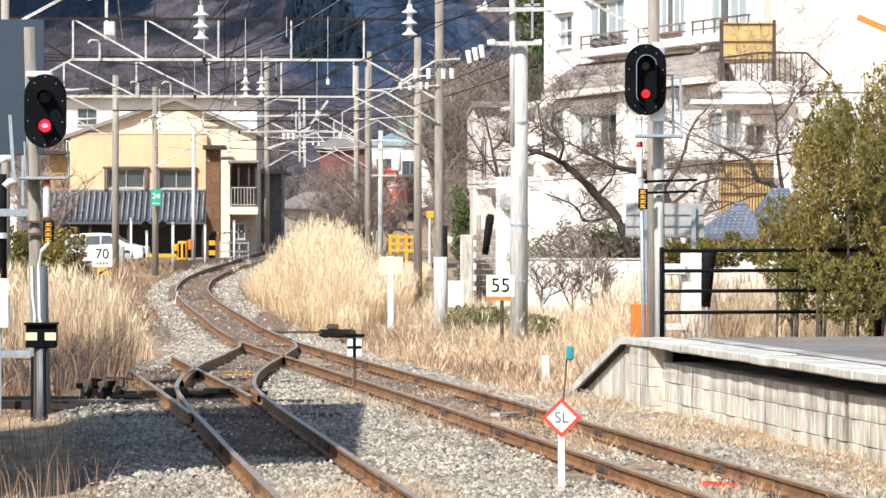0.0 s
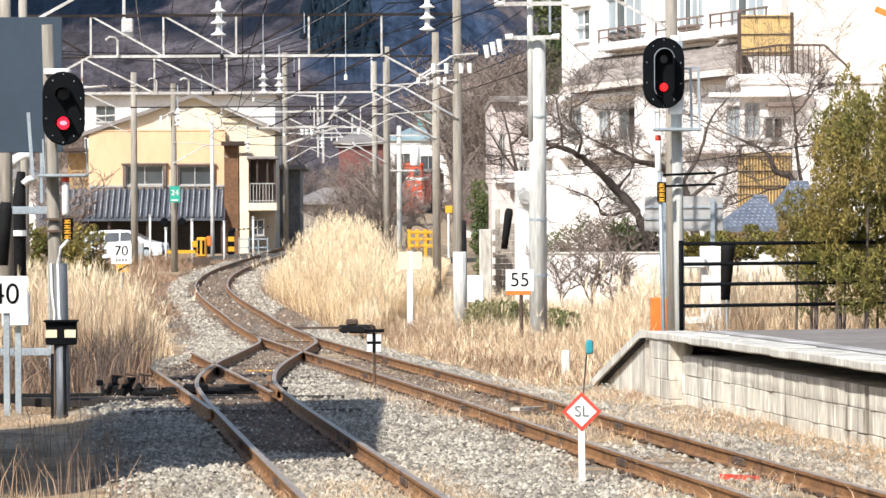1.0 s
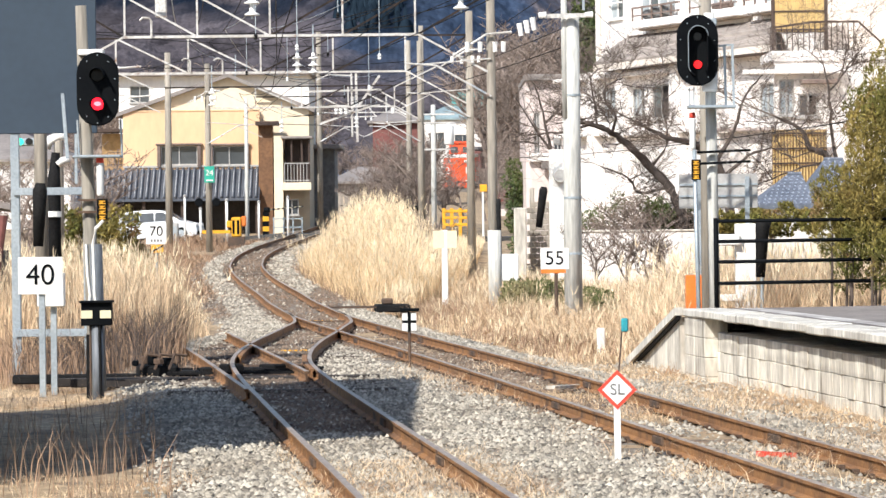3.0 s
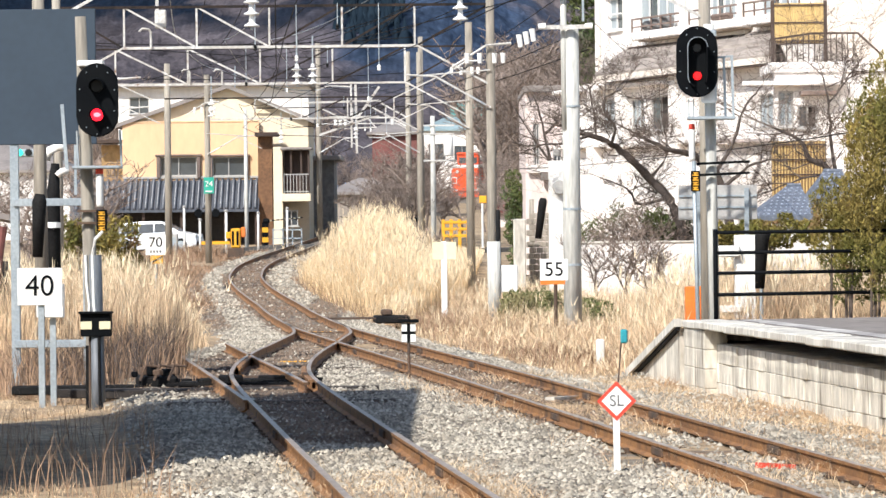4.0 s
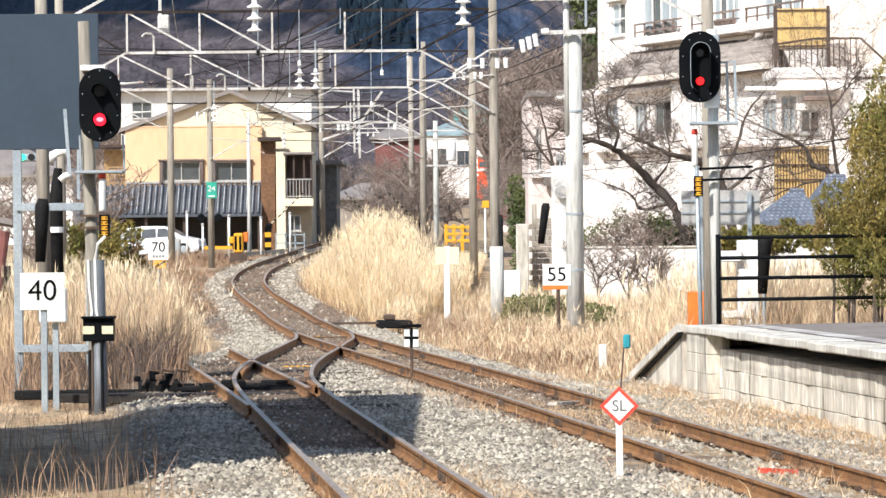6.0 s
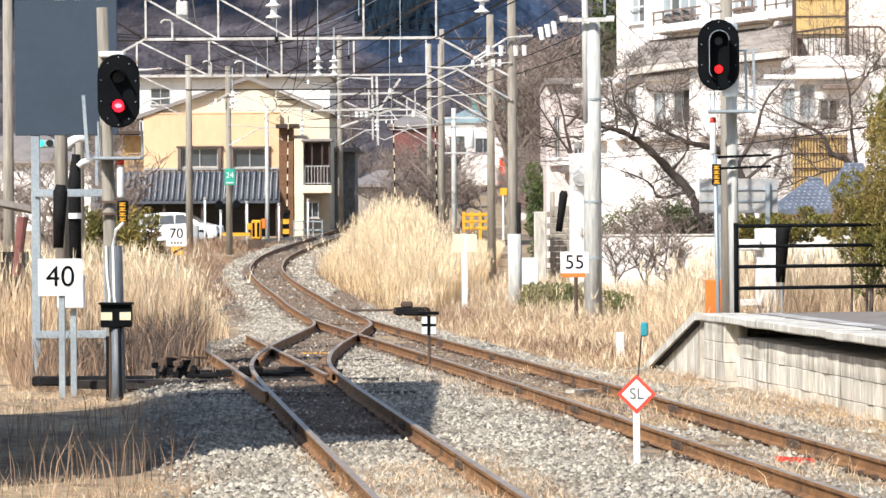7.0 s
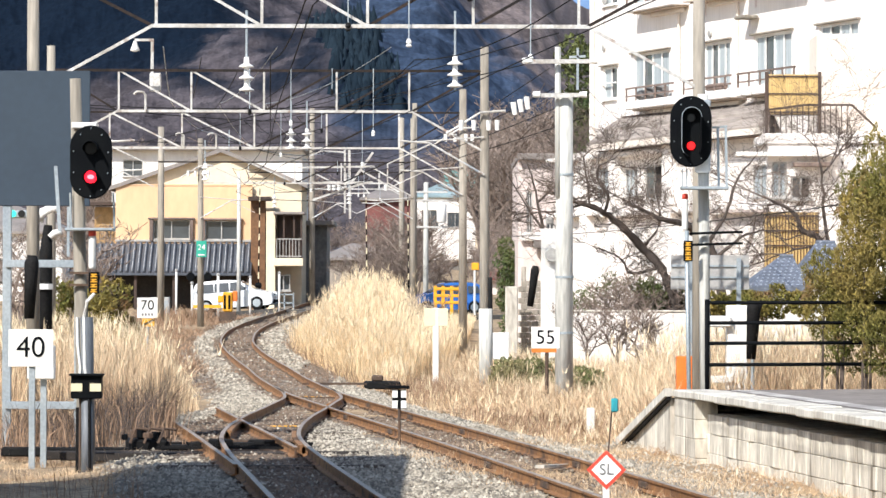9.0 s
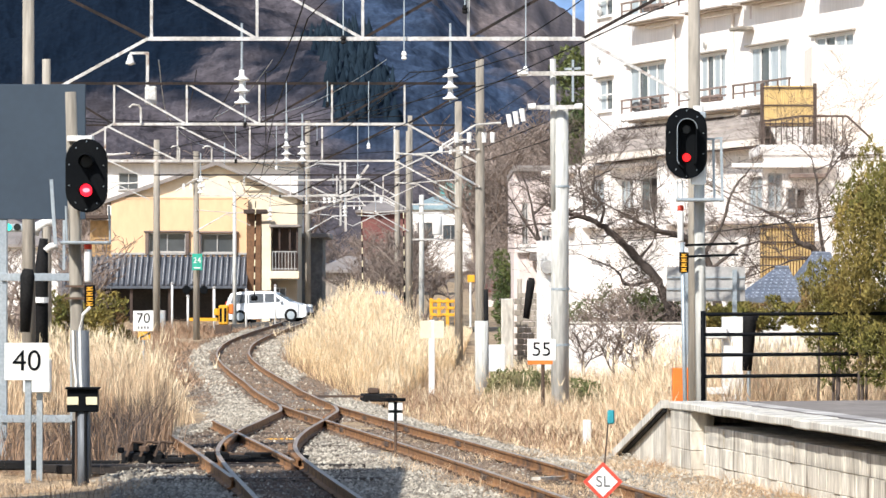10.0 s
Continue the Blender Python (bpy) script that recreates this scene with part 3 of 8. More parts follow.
    part("ramp", end, M_MASONRY, p)
    part("ramp_shade_bar", Shape().bar((x0 - 0.06, y0 - 0.1, PLAT_TOP - 0.13), (x0 - 0.62, y0 + 4.6, -0.42), 0.06, 0.05), M_BLACKMAT, p)
    part("ramp_coping", Shape().bar((x0 - 0.06, y0 - 0.1, PLAT_TOP - 0.04), (x0 - 0.64, y0 + 4.6, -0.33), 0.12, 0.12), M_CONCRETE, p)


build_platform()
# the platform on which the camera stands
home = thing("home_platform", "low concrete platform beside the loop track", "platform", kind="structure")
part("deck", Shape().box(-4.0, -8.0, -0.5, 9.6, 34.0, 1.15, 4.9, 0.03), M_PLATFORM, home)


# ---------------------------------------------------------------- signals
def signal_head(parent, x, y, z, w, h, deep_hood):
    """A rounded black backboard with two lamps, the lower one lit red."""
    hd = part("backboard", Shape().slab([(x + a, z + b) for a, b in stadium(w, h)], y - 0.03, y + 0.03, 0.03), M_BLACK, parent, "black oval backboard with rivets")
    for i in range(10):
        a = 2 * math.pi * i / 10 + 0.3
        part("rivet", Shape().lathe(x + 0.43 * w * math.cos(a), y - 0.04, [(z + 0.46 * h * math.sin(a) - 0.008, 0.007), (z + 0.46 * h * math.sin(a) + 0.008, 0.007)], 6), M_STEEL, hd)
    case = part("lamp_case", Shape().box(x, y + 0.13, z - h * 0.33, w * 0.5, 0.2, h * 0.62, chamfer=0.03), M_BLACK, parent)
    for k, (dz, m) in enumerate(((0.19, M_LAMPOFF), (-0.20, M_LAMP))):
        zz = z + dz * h
        rl = 0.068 if deep_hood else 0.085
        disc = Shape().slab([(x + rl * math.cos(2 * math.pi * i / 20), zz + rl * math.sin(2 * math.pi * i / 20)) for i in range(20)], y - 0.055, y - 0.02, 0.1)
        part("lamp", disc, M_LAMPDIM if k and deep_hood else m, parent, "lit red lamp" if k else "unlit dark lamp", smooth=False)
        if k and not deep_hood:
            part("lamp_core", Shape().slab([(x + 0.048 * math.cos(2 * math.pi * i / 16), zz + 0.03 * math.sin(2 * math.pi * i / 16)) for i in range(16)], y - 0.062, y - 0.056), M_LAMPCORE, parent, "bright centre of the red lamp")
        if not deep_hood:
            hood = Shape()
            n = 14
            for i in range(n + 1):
                a = math.pi * (-0.08 + 1.16 * i / n)
                for r in (0.10, 0.108):
                    for yy, s in ((y - 0.03, 1.0), (y - 0.26, 0.93)):
                        hood.v.append((x + r * s * math.cos(a), yy, zz + r * s * math.sin(a) * 1.02 - (0.0 if yy > y - 0.1 else 0.01)))
            for i in range(n):
                o, q = i * 4, i * 4 + 4
                hood.f += [(o, q, q + 1, o + 1), (o + 2, o + 3, q + 3, q + 2), (o + 1, q + 1, q + 3, o + 3)]
            part("hood", hood, M_BLACK, parent, smooth=True)
    if deep_hood:
        # one tall hood round both lamps
        ow, oh = w * 0.50, h * 0.72
        o1, o2 = stadium(ow, oh), stadium(ow * 0.9, oh * 0.96)
        n = len(o1)
        hood = Shape()
        for ring, yy, s in ((o1, y - 0.03, 1.0), (o1, y - 0.24, 0.96), (o2, y - 0.24, 0.96), (o2, y - 0.03, 1.0)):
            hood.v += [(x + a * s, yy, z - h * 0.01 + b * s) for a, b in ring]
        for r in range(3):
            hood.f += [(r * n + i, r * n + (i + 1) % n, r * n + n + (i + 1) % n, r * n + n + i) for i in range(n) if not (n * 0.66 < i < n * 0.84)]
        part("hood", hood, M_BLACK, parent, "tall black hood with a bright rim")
        part("hood_rim", Shape().tube([(x + a * 0.96, y - 0.245, z - h * 0.01 + b * 0.96) for a, b in o1[:n // 2 + 3]], 0.006, 5), M_STEEL, parent)


def telephone_tube(parent, x, y, z, h):
    """The white wired tube with a red cap beside a signal."""
    part("cable_tube", Shape().lathe(x, y, [(z, 0.04), (z + 0.03, 0.05), (z + h - 0.05, 0.05), (z + h, 0.045)], 12), M_WHITE, parent, "white cable tube", True)
    part("tube_cap", Shape().lathe(x, y, [(z + h + 0.002, 0.052), (z + h + 0.07, 0.05), (z + h + 0.09, 0.03)], 12), M_RED, parent, "red cap", True)


def small_panel(parent, x, y, z, w, h):
    """A narrow yellow notice with dark marks that cannot be read."""
    pl = part("notice_plate", Shape().box(x, y, z, w * 1.25, 0.03, h, chamfer=0.006), M_BLACK, parent, "narrow black plate")
    for i in range(4):
        zz = z + h * (0.05 + 0.235 * i)
        part("bar", Shape().box(x, y - 0.02, zz, w * 0.8, 0.008, h * 0.055).box(x, y - 0.02, zz + h * 0.115, w * 0.7, 0.008, h * 0.05).box(x - w * 0.05, y - 0.02, zz + h * 0.055, w * 0.3, 0.008, h * 0.06), M_YELLOW, pl)


def left_signal():
    y = 56.8
    s = thing("railway_signal", "two-lamp signal showing red on a leaning concrete pole", "railway signal")
    foot, top = (-4.73, 56.8, -0.301), (-4.879, 56.8, 4.97)
    part("pole", Shape().tube([(foot[0], y, -0.5), (foot[0], y, foot[2] + 0.1), top], [0.105, 0.10, 0.075], 14), M_POLE_DARK, s, smooth=True)
    x, z = -4.634, 3.833
    signal_head(s, x, y - 0.35, z, 0.564, 0.99, False)
    part("clamp", Shape().box(x - 0.1, y - 0.12, 4.291, 0.34, 0.3, 0.08, chamfer=0.01), M_WHITE, s)
    part("clamp", Shape().box(x - 0.06, y - 0.12, 3.393, 0.2, 0.3, 0.06, chamfer=0.01), M_WHITE, s)
    st = part("step", Shape().box(x - 0.02, y - 0.25, 2.913, 0.64, 0.4, 0.04, chamfer=0.01), M_STEEL, s, "steel service platform")
    for px in (-0.28, 0.3):
        part("stanchion", Shape().tube([(x + px, y - 0.1, 2.913), (x + px - 0.02, y - 0.1, 3.431)], 0.014, 6), M_STEEL, st)
    telephone_tube(s, -4.618, y - 0.3, 2.402, 0.442)
    small_panel(s, -4.593, y - 0.32, 2.074, 0.114, 0.289)
    for zz in (2.35, 2.19):
        part("cross_arm", Shape().bar((x - 0.3, y - 0.12, zz), (x + 0.1, y - 0.12, zz), 0.05, 0.03), M_RUSTY, s)
    part("conduit", Shape().tube([(-4.577, 56.4, 2.075), (-4.677, 56.4, 1.97), (-4.725, 56.5, 1.758), (-4.711, 56.5, 1.076), (-4.69, 56.5, 0.924)], 0.022, 6), M_WHITE, s, "white cable conduit")
    part("conduit", Shape().tube([(-4.833, 56.7, 1.758), (-4.823, 56.7, 1.378), (-4.789, 56.7, 1.073), (-4.815, 56.7, 0.769)], 0.02, 6), M_WHITE, s)
    # dark sheathing on the lower pole
    part("sheath", Shape().tube([(-4.735, 56.8, 1.756), (-4.699, 56.8, -0.225)], 0.108, 12), M_MASTSTEEL, s, "dark steel lower pole", True)
    part("ladder_rail", Shape().tube([(-4.809, 56.6, 0.544), (-4.813, 56.6, -0.329)], 0.03, 6), M_BLACKMAT, s)


def marker_box():
    y = 55.9
    s = thing("track_marker", "black marker box with two cream reflectors on a post", "track marker")
    x, z = -4.634, 0.682
    b = part("box", Shape().box(x, y, z, 0.405, 0.22, 0.315, chamfer=0.012), M_BLACK, s)
    part("cap", Shape().box(x, y - 0.02, z + 0.3, 0.45, 0.3, 0.03, chamfer=0.008), M_BLACK, s)
    for k in (-1, 1):
        part("reflector", Shape().box(x + k * 0.124, y - 0.116, z + 0.097, 0.15, 0.014, 0.105, chamfer=0.003), M_CREAM, b, "cream reflector")
    part("post", Shape().tube([(x + 0.01, y, -0.6), (x, y, z + 0.02)], 0.078, 12), M_MASTSTEEL, s, smooth=True)
    part("cable", Shape().tube([(x - 0.09, y - 0.02, -0.4), (x - 0.085, y - 0.02, z)], 0.016, 6), M_RUSTY, s)
    part("cable", Shape().tube([(x + 0.05, y - 0.08, -0.4), (x + 0.04, y - 0.08, z)], 0.02, 6), M_BLACKMAT, s)


def right_signal():
    y = 67.5
    s = thing("railway_signal", "two-lamp signal with tall hood showing red on pale post", "railway signal")
    part("pole", Shape().tube([(4.314, y, -0.5), (4.259, 67.5, 5.283)], [0.092, 0.084], 14), M_POLE_PALE, s, smooth=True)
    x, z = 4.044, 4.67
    signal_head(s, x, y - 0.4, z, 0.661, 1.14, True)
    part("bracket", Shape().box(x + 0.12, y - 0.18, 5.058, 0.4, 0.34, 0.12, chamfer=0.02), M_STEEL, s)
    part("lower_bracket", Shape().box(x + 0.2, y - 0.15, 4.018, 0.24, 0.3, 0.3, chamfer=0.03), M_WHITE, s)
    st = part("step", Shape().box(x + 0.22, y - 0.3, 3.745, 0.76, 0.5, 0.05, chamfer=0.01), M_STEEL, s, "steel service platform")
    zz = 3.745
    for px in (4.51, 4.637):
        part("stanchion", Shape().bar((px, y - 0.1, zz), (px - 0.02, y - 0.1, zz + 1.0), 0.04, 0.03), M_STEEL, st)
    part("guard_rail", Shape().bar((4.388, y - 0.1, zz + 1.0), (4.642, y - 0.1, zz + 1.02), 0.04, 0.03), M_STEEL, st)
    for px in (3.918, 3.99):
        part("hanger", Shape().bar((px, y - 0.2, zz), (px, y - 0.2, zz + 0.34), 0.02, 0.02), M_STEEL, st)
    telephone_tube(s, 3.956, y - 0.3, 3.097, 0.498)
    small_panel(s, 4.005, y - 0.35, 2.608, 0.118, 0.326)
    part("thin_post", Shape().tube([(4.044, y - 0.3, -0.5), (3.982, 67.2, 3.093)], 0.035, 8), M_STEEL, s, smooth=True)
    for py in (3.057, 2.876):
        part("cross_arm", Shape().bar((4.035, y - 0.17, py - 0.01), (4.886, y - 0.17, py + 0.02), 0.06, 0.04), M_BLACK, s)


left_signal()
marker_box()
right_signal()


def plain_box(name, label, category, x, y, z, sx, sy, sz, material, turn=0, chamfer=0.015):
    t = thing(name, label, category)
    part("body", Shape().box(x, y, z, sx, sy, sz, turn, chamfer), material, t)
    return t


# equipment beside the signal behind the platform
eq = plain_box("equipment_cabinet", "narrow white steel equipment cabinet", "cabinet", 5.038, 70.8, -0.5, 0.342, 0.4, 2.392, M_WHITE)
part("side_box", Shape().box(4.725, 70.6, 1.527, 0.416, 0.25, 0.189, chamfer=0.02), M_WHITE, eq)
part("base_arm", Shape().box(4.78, 70.6, 0.598, 0.379, 0.1, 0.114, chamfer=0.01), M_WHITE, eq)
oc = plain_box("orange_cabinet", "small orange trackside cabinet", "cabinet", 4.091, 69.0, -0.5, 0.333, 0.3, 1.565, M_ORANGE)
hn = thing("horn_speaker", "black tapered sound pipe leaning on a post", "pipe")
part("pipe", Shape().tube([(5.088, 68.2, 1.029), (5.133, 68.2, 1.833), (5.153, 68.2, 1.942)], [0.075, 0.115, 0.13], 14), M_BLACKMAT, hn, smooth=True)
part("post", Shape().tube([(5.129, 68.45, -0.5), (5.139, 68.45, 1.9)], 0.03, 8), M_STEEL, hn)


def back_board(px0, px1, py0, py1, y, posts):
    """A grey sheet notice board seen from behind, on two posts."""
    b = thing("notice_board", "grey sheet-metal board seen from its back on posts", "sign")
    x0, x1, z0, z1 = px0, px1, py1, py0
    part("panel", Shape().box((x0 + x1) / 2, y, z0, x1 - x0, 0.04, z1 - z0, chamfer=0.006), M_FRAME, b)
    for i in range(1, 3):
        part("rib", Shape().box((x0 + x1) / 2, y - 0.035, z0 + (z1 - z0) * i / 3, x1 - x0, 0.03, 0.03), M_STEEL, b)
    for px in posts:
        part("post", Shape().box(px, y - 0.07, -0.6, 0.075, 0.07, z1 + 0.55), M_STEEL, b)


back_board(3.998, 5.34, 2.743, 2.154, 72.0, (4.346, 5.156))


def end_fence():
    f = thing("platform_fence", "black pipe fence with four rails across platform end", "fence")
    y = 64.2
    part("post", Shape().tube([(4.123, y, PLAT_TOP - 0.3), (4.119, y, 2.004)], 0.036, 10), M_BLACK, f, smooth=True)
    for py in (1.953, 1.643, 1.333, 1.006):
        part("rail", Shape().tube([(4.114, y, py), (7.54, y + 0.9, py + 0.01)], 0.028, 8), M_BLACK, f, smooth=True)
    part("post", Shape().tube([(7.54, y + 0.9, PLAT_TOP - 0.3), (7.54, y + 0.9, 1.987)], 0.045, 10), M_BLACK, f, smooth=True)


end_fence()


# ---------------------------------------------------------------- board frame and signs
def big_board():
    y = 63.5
    b = thing("station_board", "large plain grey-blue board on a galvanised steel frame", "sign board")
    x0, x1 = -6.765, -5.222
    z0, z1 = 3.384, 5.42
    part("panel", Shape().box((x0 + x1) / 2, y - 0.06, z0, x1 - x0, 0.05, z1 - z0, chamfer=0.008), M_BOARD, b)
    for px in (-6.469, -5.387):
        part("post", Shape().box(px, y, -0.5, 0.13, 0.13, z0 + 0.9, chamfer=0.008), M_STEEL, b)
        ft = part("foot", Shape().box(px, y, -0.42, 0.3, 0.3, 0.02), M_STEEL, b)
        for k in (-1, 1):
            part("gusset", Shape().slab([(px + k * 0.07, -0.4), (px + k * 0.19, -0.4), (px + k * 0.07, -0.08)], y - 0.01, y + 0.01), M_STEEL, ft)
    for py, h in ((2.515, 0.115), (0.386, 0.115)):
        part("crossbar", Shape().box((-6.469 + -5.387) / 2, y - 0.08, py - h / 2, 1.12, 0.06, h, chamfer=0.006), M_STEEL, b)
    part("side_post", Shape().bar((-5.699, 63.0, 3.973), (-5.635, 63.0, 3.001), 0.05, 0.05), M_STEEL, b)
    part("side_post", Shape().bar((-5.506, 63.0, 3.364), (-5.509, 63.0, 2.621), 0.04, 0.04), M_STEEL, b)


big_board()


def sign_40():
    y = 57.2
    s = thing("speed_sign", "white speed sign with black 40 on steel post", "speed sign")
    x, z = -5.502, 1.332
    p = part("plate", Shape().box(x, y, z - 0.253, 0.606, 0.02, 0.506, chamfer=0.004), M_WHITE, s)
    lettering("lettering", "40", 0.40, x, y - 0.016, z, M_BLACK, p)
    part("post", Shape().box(-5.49, y + 0.06, -0.5, 0.085, 0.07, z + 0.45, chamfer=0.006), M_STEEL, s)
    b = plain_box("relay_box", "white painted relay box behind the speed sign", "box", -5.452, 58.2, 0.888, 0.375, 0.2, 0.468, M_WHITE)
    part("stand", Shape().box(-5.426, 58.25, -0.5, 0.08, 0.08, 1.388), M_STEEL, b)


sign_40()


def sign_70():
    y = 108.0
    s = thing("speed_sign", "white speed sign with black 70 and yellow slash plate", "speed sign")
    x, z = -7.408, 1.67
    p = part("plate", Shape().box(x, y, z - 0.261, 0.521, 0.02, 0.521, chamfer=0.004), M_WHITE, s)
    lettering("lettering", "70", 0.36, x, y - 0.016, z + 0.06, M_BLACK, p)
    for k in range(4):
        part("bar", Shape().box(x - 0.12 + 0.08 * k, y - 0.016, z - 0.2, 0.045, 0.006, 0.06), M_GREYTEXT, p)
    q = part("slash_plate", Shape().box(x + 0.02, y, z - 0.478, 0.319, 0.02, 0.203, chamfer=0.004), M_YELLOW, s, "yellow plate with black slash")
    part("slash", Shape().bar((x - 0.13, y - 0.016, z - 0.46), (x + 0.17, y - 0.016, z - 0.30), 0.006, 0.05), M_BLACK, q)
    part("post", Shape().tube([(x, y + 0.05, -0.5), (x, y + 0.05, z + 0.1)], 0.035, 8), M_STEEL, s)


sign_70()


def sign_55():
    y = 89.0
    s = thing("speed_sign", "white speed sign with black 55 on rusty post", "speed sign")
    x, z = 2.301, 1.128
    p = part("plate", Shape().box(x, y, z - 0.215, 0.597, 0.02, 0.453, chamfer=0.004), M_WHITE, s)
    lettering("lettering", "55", 0.42, x, y - 0.016, z + 0.01, M_BLACK, p)
    part("trim", Shape().box(x - 0.03, y, z - 0.298, 0.525, 0.02, 0.084), M_ORANGE, s, "orange strip")
    part("post", Shape().tube([(x + 0.03, y + 0.05, -0.5), (x + 0.03, y + 0.05, z)], 0.04, 8), M_RUSTY, s)


sign_55()


def sign_sl():
    x, y, z = 1.559, 38.6, 0.487
    s = thing("diamond_sign", "white diamond sign with red edge on white post", "railway sign")
    r = 0.181
    d1 = [(x + r, z), (x, z + r), (x - r, z), (x, z - r)]
    part("edge_plate", Shape().slab(d1, y, y + 0.012), M_RED, s, "red edged plate")
    k = 0.76
    f = part("face", Shape().slab([(x + (a - x) * k, z + (b - z) * k) for a, b in d1], y - 0.006, y), M_WHITE, s)
    lettering("lettering", "SL", 0.145, x, y - 0.010, z, M_GREYTEXT, f)
    part("post", Shape().bar((x + 0.005, y + 0.03, -0.5), (x - 0.005, y + 0.03, z), 0.06, 0.045), M_WHITE, s, "flaking white post")


sign_sl()


def sign_plus():
    x, y, z = -0.548, 62.4, 0.52
    s = thing("cross_sign", "small black plate with four white squares on post", "railway sign")
    p = part("plate", Shape().box(x, y, z - 0.142, 0.209, 0.015, 0.284, chamfer=0.003), M_BLACK, s)
    for a in (-1, 1):
        for b in (-1, 1):
            part("white_square", Shape().box(x + a * 0.065, y - 0.01, z + b * 0.078 - 0.056, 0.079, 0.006, 0.112), M_WHITE, p)
    part("cap", Shape().box(x, y, z + 0.151, 0.301, 0.1, 0.05, chamfer=0.01), M_BLACK, s)
    part("post", Shape().tube([(x, y + 0.02, -0.4), (x, y + 0.02, z)], 0.022, 8), M_RUSTY, s)


sign_plus()


def trackside_bits():
    # stake with a teal ribbon, white stub, pale marker post, white box on the pole
    s = thing("marker_stake", "thin stake with a teal ribbon tied on top", "stake")
    part("stick", Shape().tube([(2.441, 60.0, -0.265), (2.515, 60.0, 0.603)], 0.012, 5), M_DARKWOOD, s)
    part("ribbon", Shape().box(2.538, 60, 0.402, 0.10, 0.06, 0.20, 10, 0.02), mat("teal cloth", (0.03, 0.32, 0.38), None, 5, 0.8), s)
    s = thing("boundary_post", "short white concrete boundary post", "post")
    part("post", Shape().box(2.601, 71, -0.4, 0.12, 0.12, 0.558, 20, 0.02), M_WHITE, s)
    s = thing("kilometre_post", "cream winged plate on a white wooden post", "post")
    part("post", Shape().box(-0.019, 104, -0.4, 0.15, 0.12, 2.103, 0, 0.015), M_WHITE, s)
    part("plate", Shape().box(-0.164, 103.95, 1.256, 0.279, 0.03, 0.432, chamfer=0.005), M_CREAM, s)
    part("plate", Shape().box(0.156, 103.95, 1.256, 0.251, 0.03, 0.432, chamfer=0.005), M_CREAM, s)
    s = thing("red_bar", "red painted metal bar lying between the rails", "bar")
    part("bar", Shape().bar((2.853, 38.9, -0.13), (3.331, 39.0, -0.167), 0.07, 0.05), M_RED, s)
    s = thing("paper_scrap", "pale plank lying beside the rails", "plank")
    part("plank", Shape().bar((1.314, 53.5, -0.105), (1.781, 54.6, -0.133), 0.12, 0.04), M_CONCRETE, s)
    # point machine with its rods
    pm = thing("point_machine", "black point machine with rods to the switch", "point machine")
    x, y = -4.14, 60.3
    part("casing", Shape().box(x, y, -0.22, 0.55, 0.9, 0.22, 8, 0.03), M_BLACKMAT, pm)
    part("motor_cover", Shape().box(x + 0.05, y + 0.8, -0.22, 0.35, 0.5, 0.26, 8, 0.05), M_BLACK, pm)
    part("base_plank", Shape().box(x + 0.5, y + 0.1, -0.24, 3.0, 0.22, 0.1, 4, 0.01), M_SLEEPER, pm)
    part("base_plank", Shape().box(x + 0.7, y - 0.9, -0.24, 3.0, 0.22, 0.1, 4, 0.01), M_SLEEPER, pm)
    for k in (0.0, -0.5, 0.45, 0.9, -0.9):
        part("rod", Shape().bar((x + 0.2, y + k, -0.1), (x + 2.35, y + k + 0.1, -0.1), 0.05, 0.035), M_BLACKMAT, pm)
    for k in range(5):
        part("cover", Shape().box(x + 0.5 + 0.28 * k, y - 0.7 + 0.32 * k, -0.2, 0.26, 0.34, 0.14 + 0.03 * (k % 3), 12 * k, 0.02), M_BLACKMAT, pm)
    for k in range(4):
        part("plank", Shape().box(x + 1.6, y - 0.7 + 0.5 * k, -0.21, 1.1, 0.14, 0.08, 3, 0.01), M_RUSTY, pm)
    # long switch timbers, a cable trough and stacked fittings about the points
    for k in range(3):
        part("timber", Shape().box(x + 0.9, y - 1.25 - 0.28 * k, -0.25, 4.6 - 0.6 * k, 0.16, 0.12, 3, 0.012), M_SHADEWOOD, pm)
    part("trough", Shape().box(x - 1.1, y - 0.2, -0.25, 1.9, 0.3, 0.13, 2, 0.02), M_BLACKMAT, pm)
    for k in range(6):
        part("fitting", Shape().box(x - 0.28 + 0.11 * k, y - 0.5 + 0.15 * (k % 3), 0.0 + 0.02 * (k % 2), 0.09, 0.14, 0.08 + 0.03 * (k % 3), 15 * k, 0.012), M_RUSTY if k % 2 else M_BLACK, pm)
    for k in range(3):
        part("crank", Shape().tube([(x - 0.2 + 0.2 * k, y - 0.55, -0.05), (x - 0.12 + 0.2 * k, y - 0.5, 0.16), (x + 0.05 + 0.2 * k, y - 0.45, 0.14)], 0.022, 6), M_RUSTY, pm)
    pm = thing("point_machine", "low dark point lever beside the through track", "point machine")
    x, y = -1.29, 100.7
    part("casing", Shape().box(x, y, -0.22, 0.8, 1.2, 0.18, 5, 0.03), M_BLACKMAT, pm)
    part("lever_box", Shape().box(x - 0.12, y + 0.1, -0.04, 0.25, 0.5, 0.14, 5, 0.03), M_RUSTY, pm)
    for k in (-0.3, 0.4):
        part("rod", Shape().bar((x, y + k, -0.1), (x - 1.9, y + k - 0.2, -0.1), 0.05, 0.04), M_RUSTY, pm)


trackside_bits()


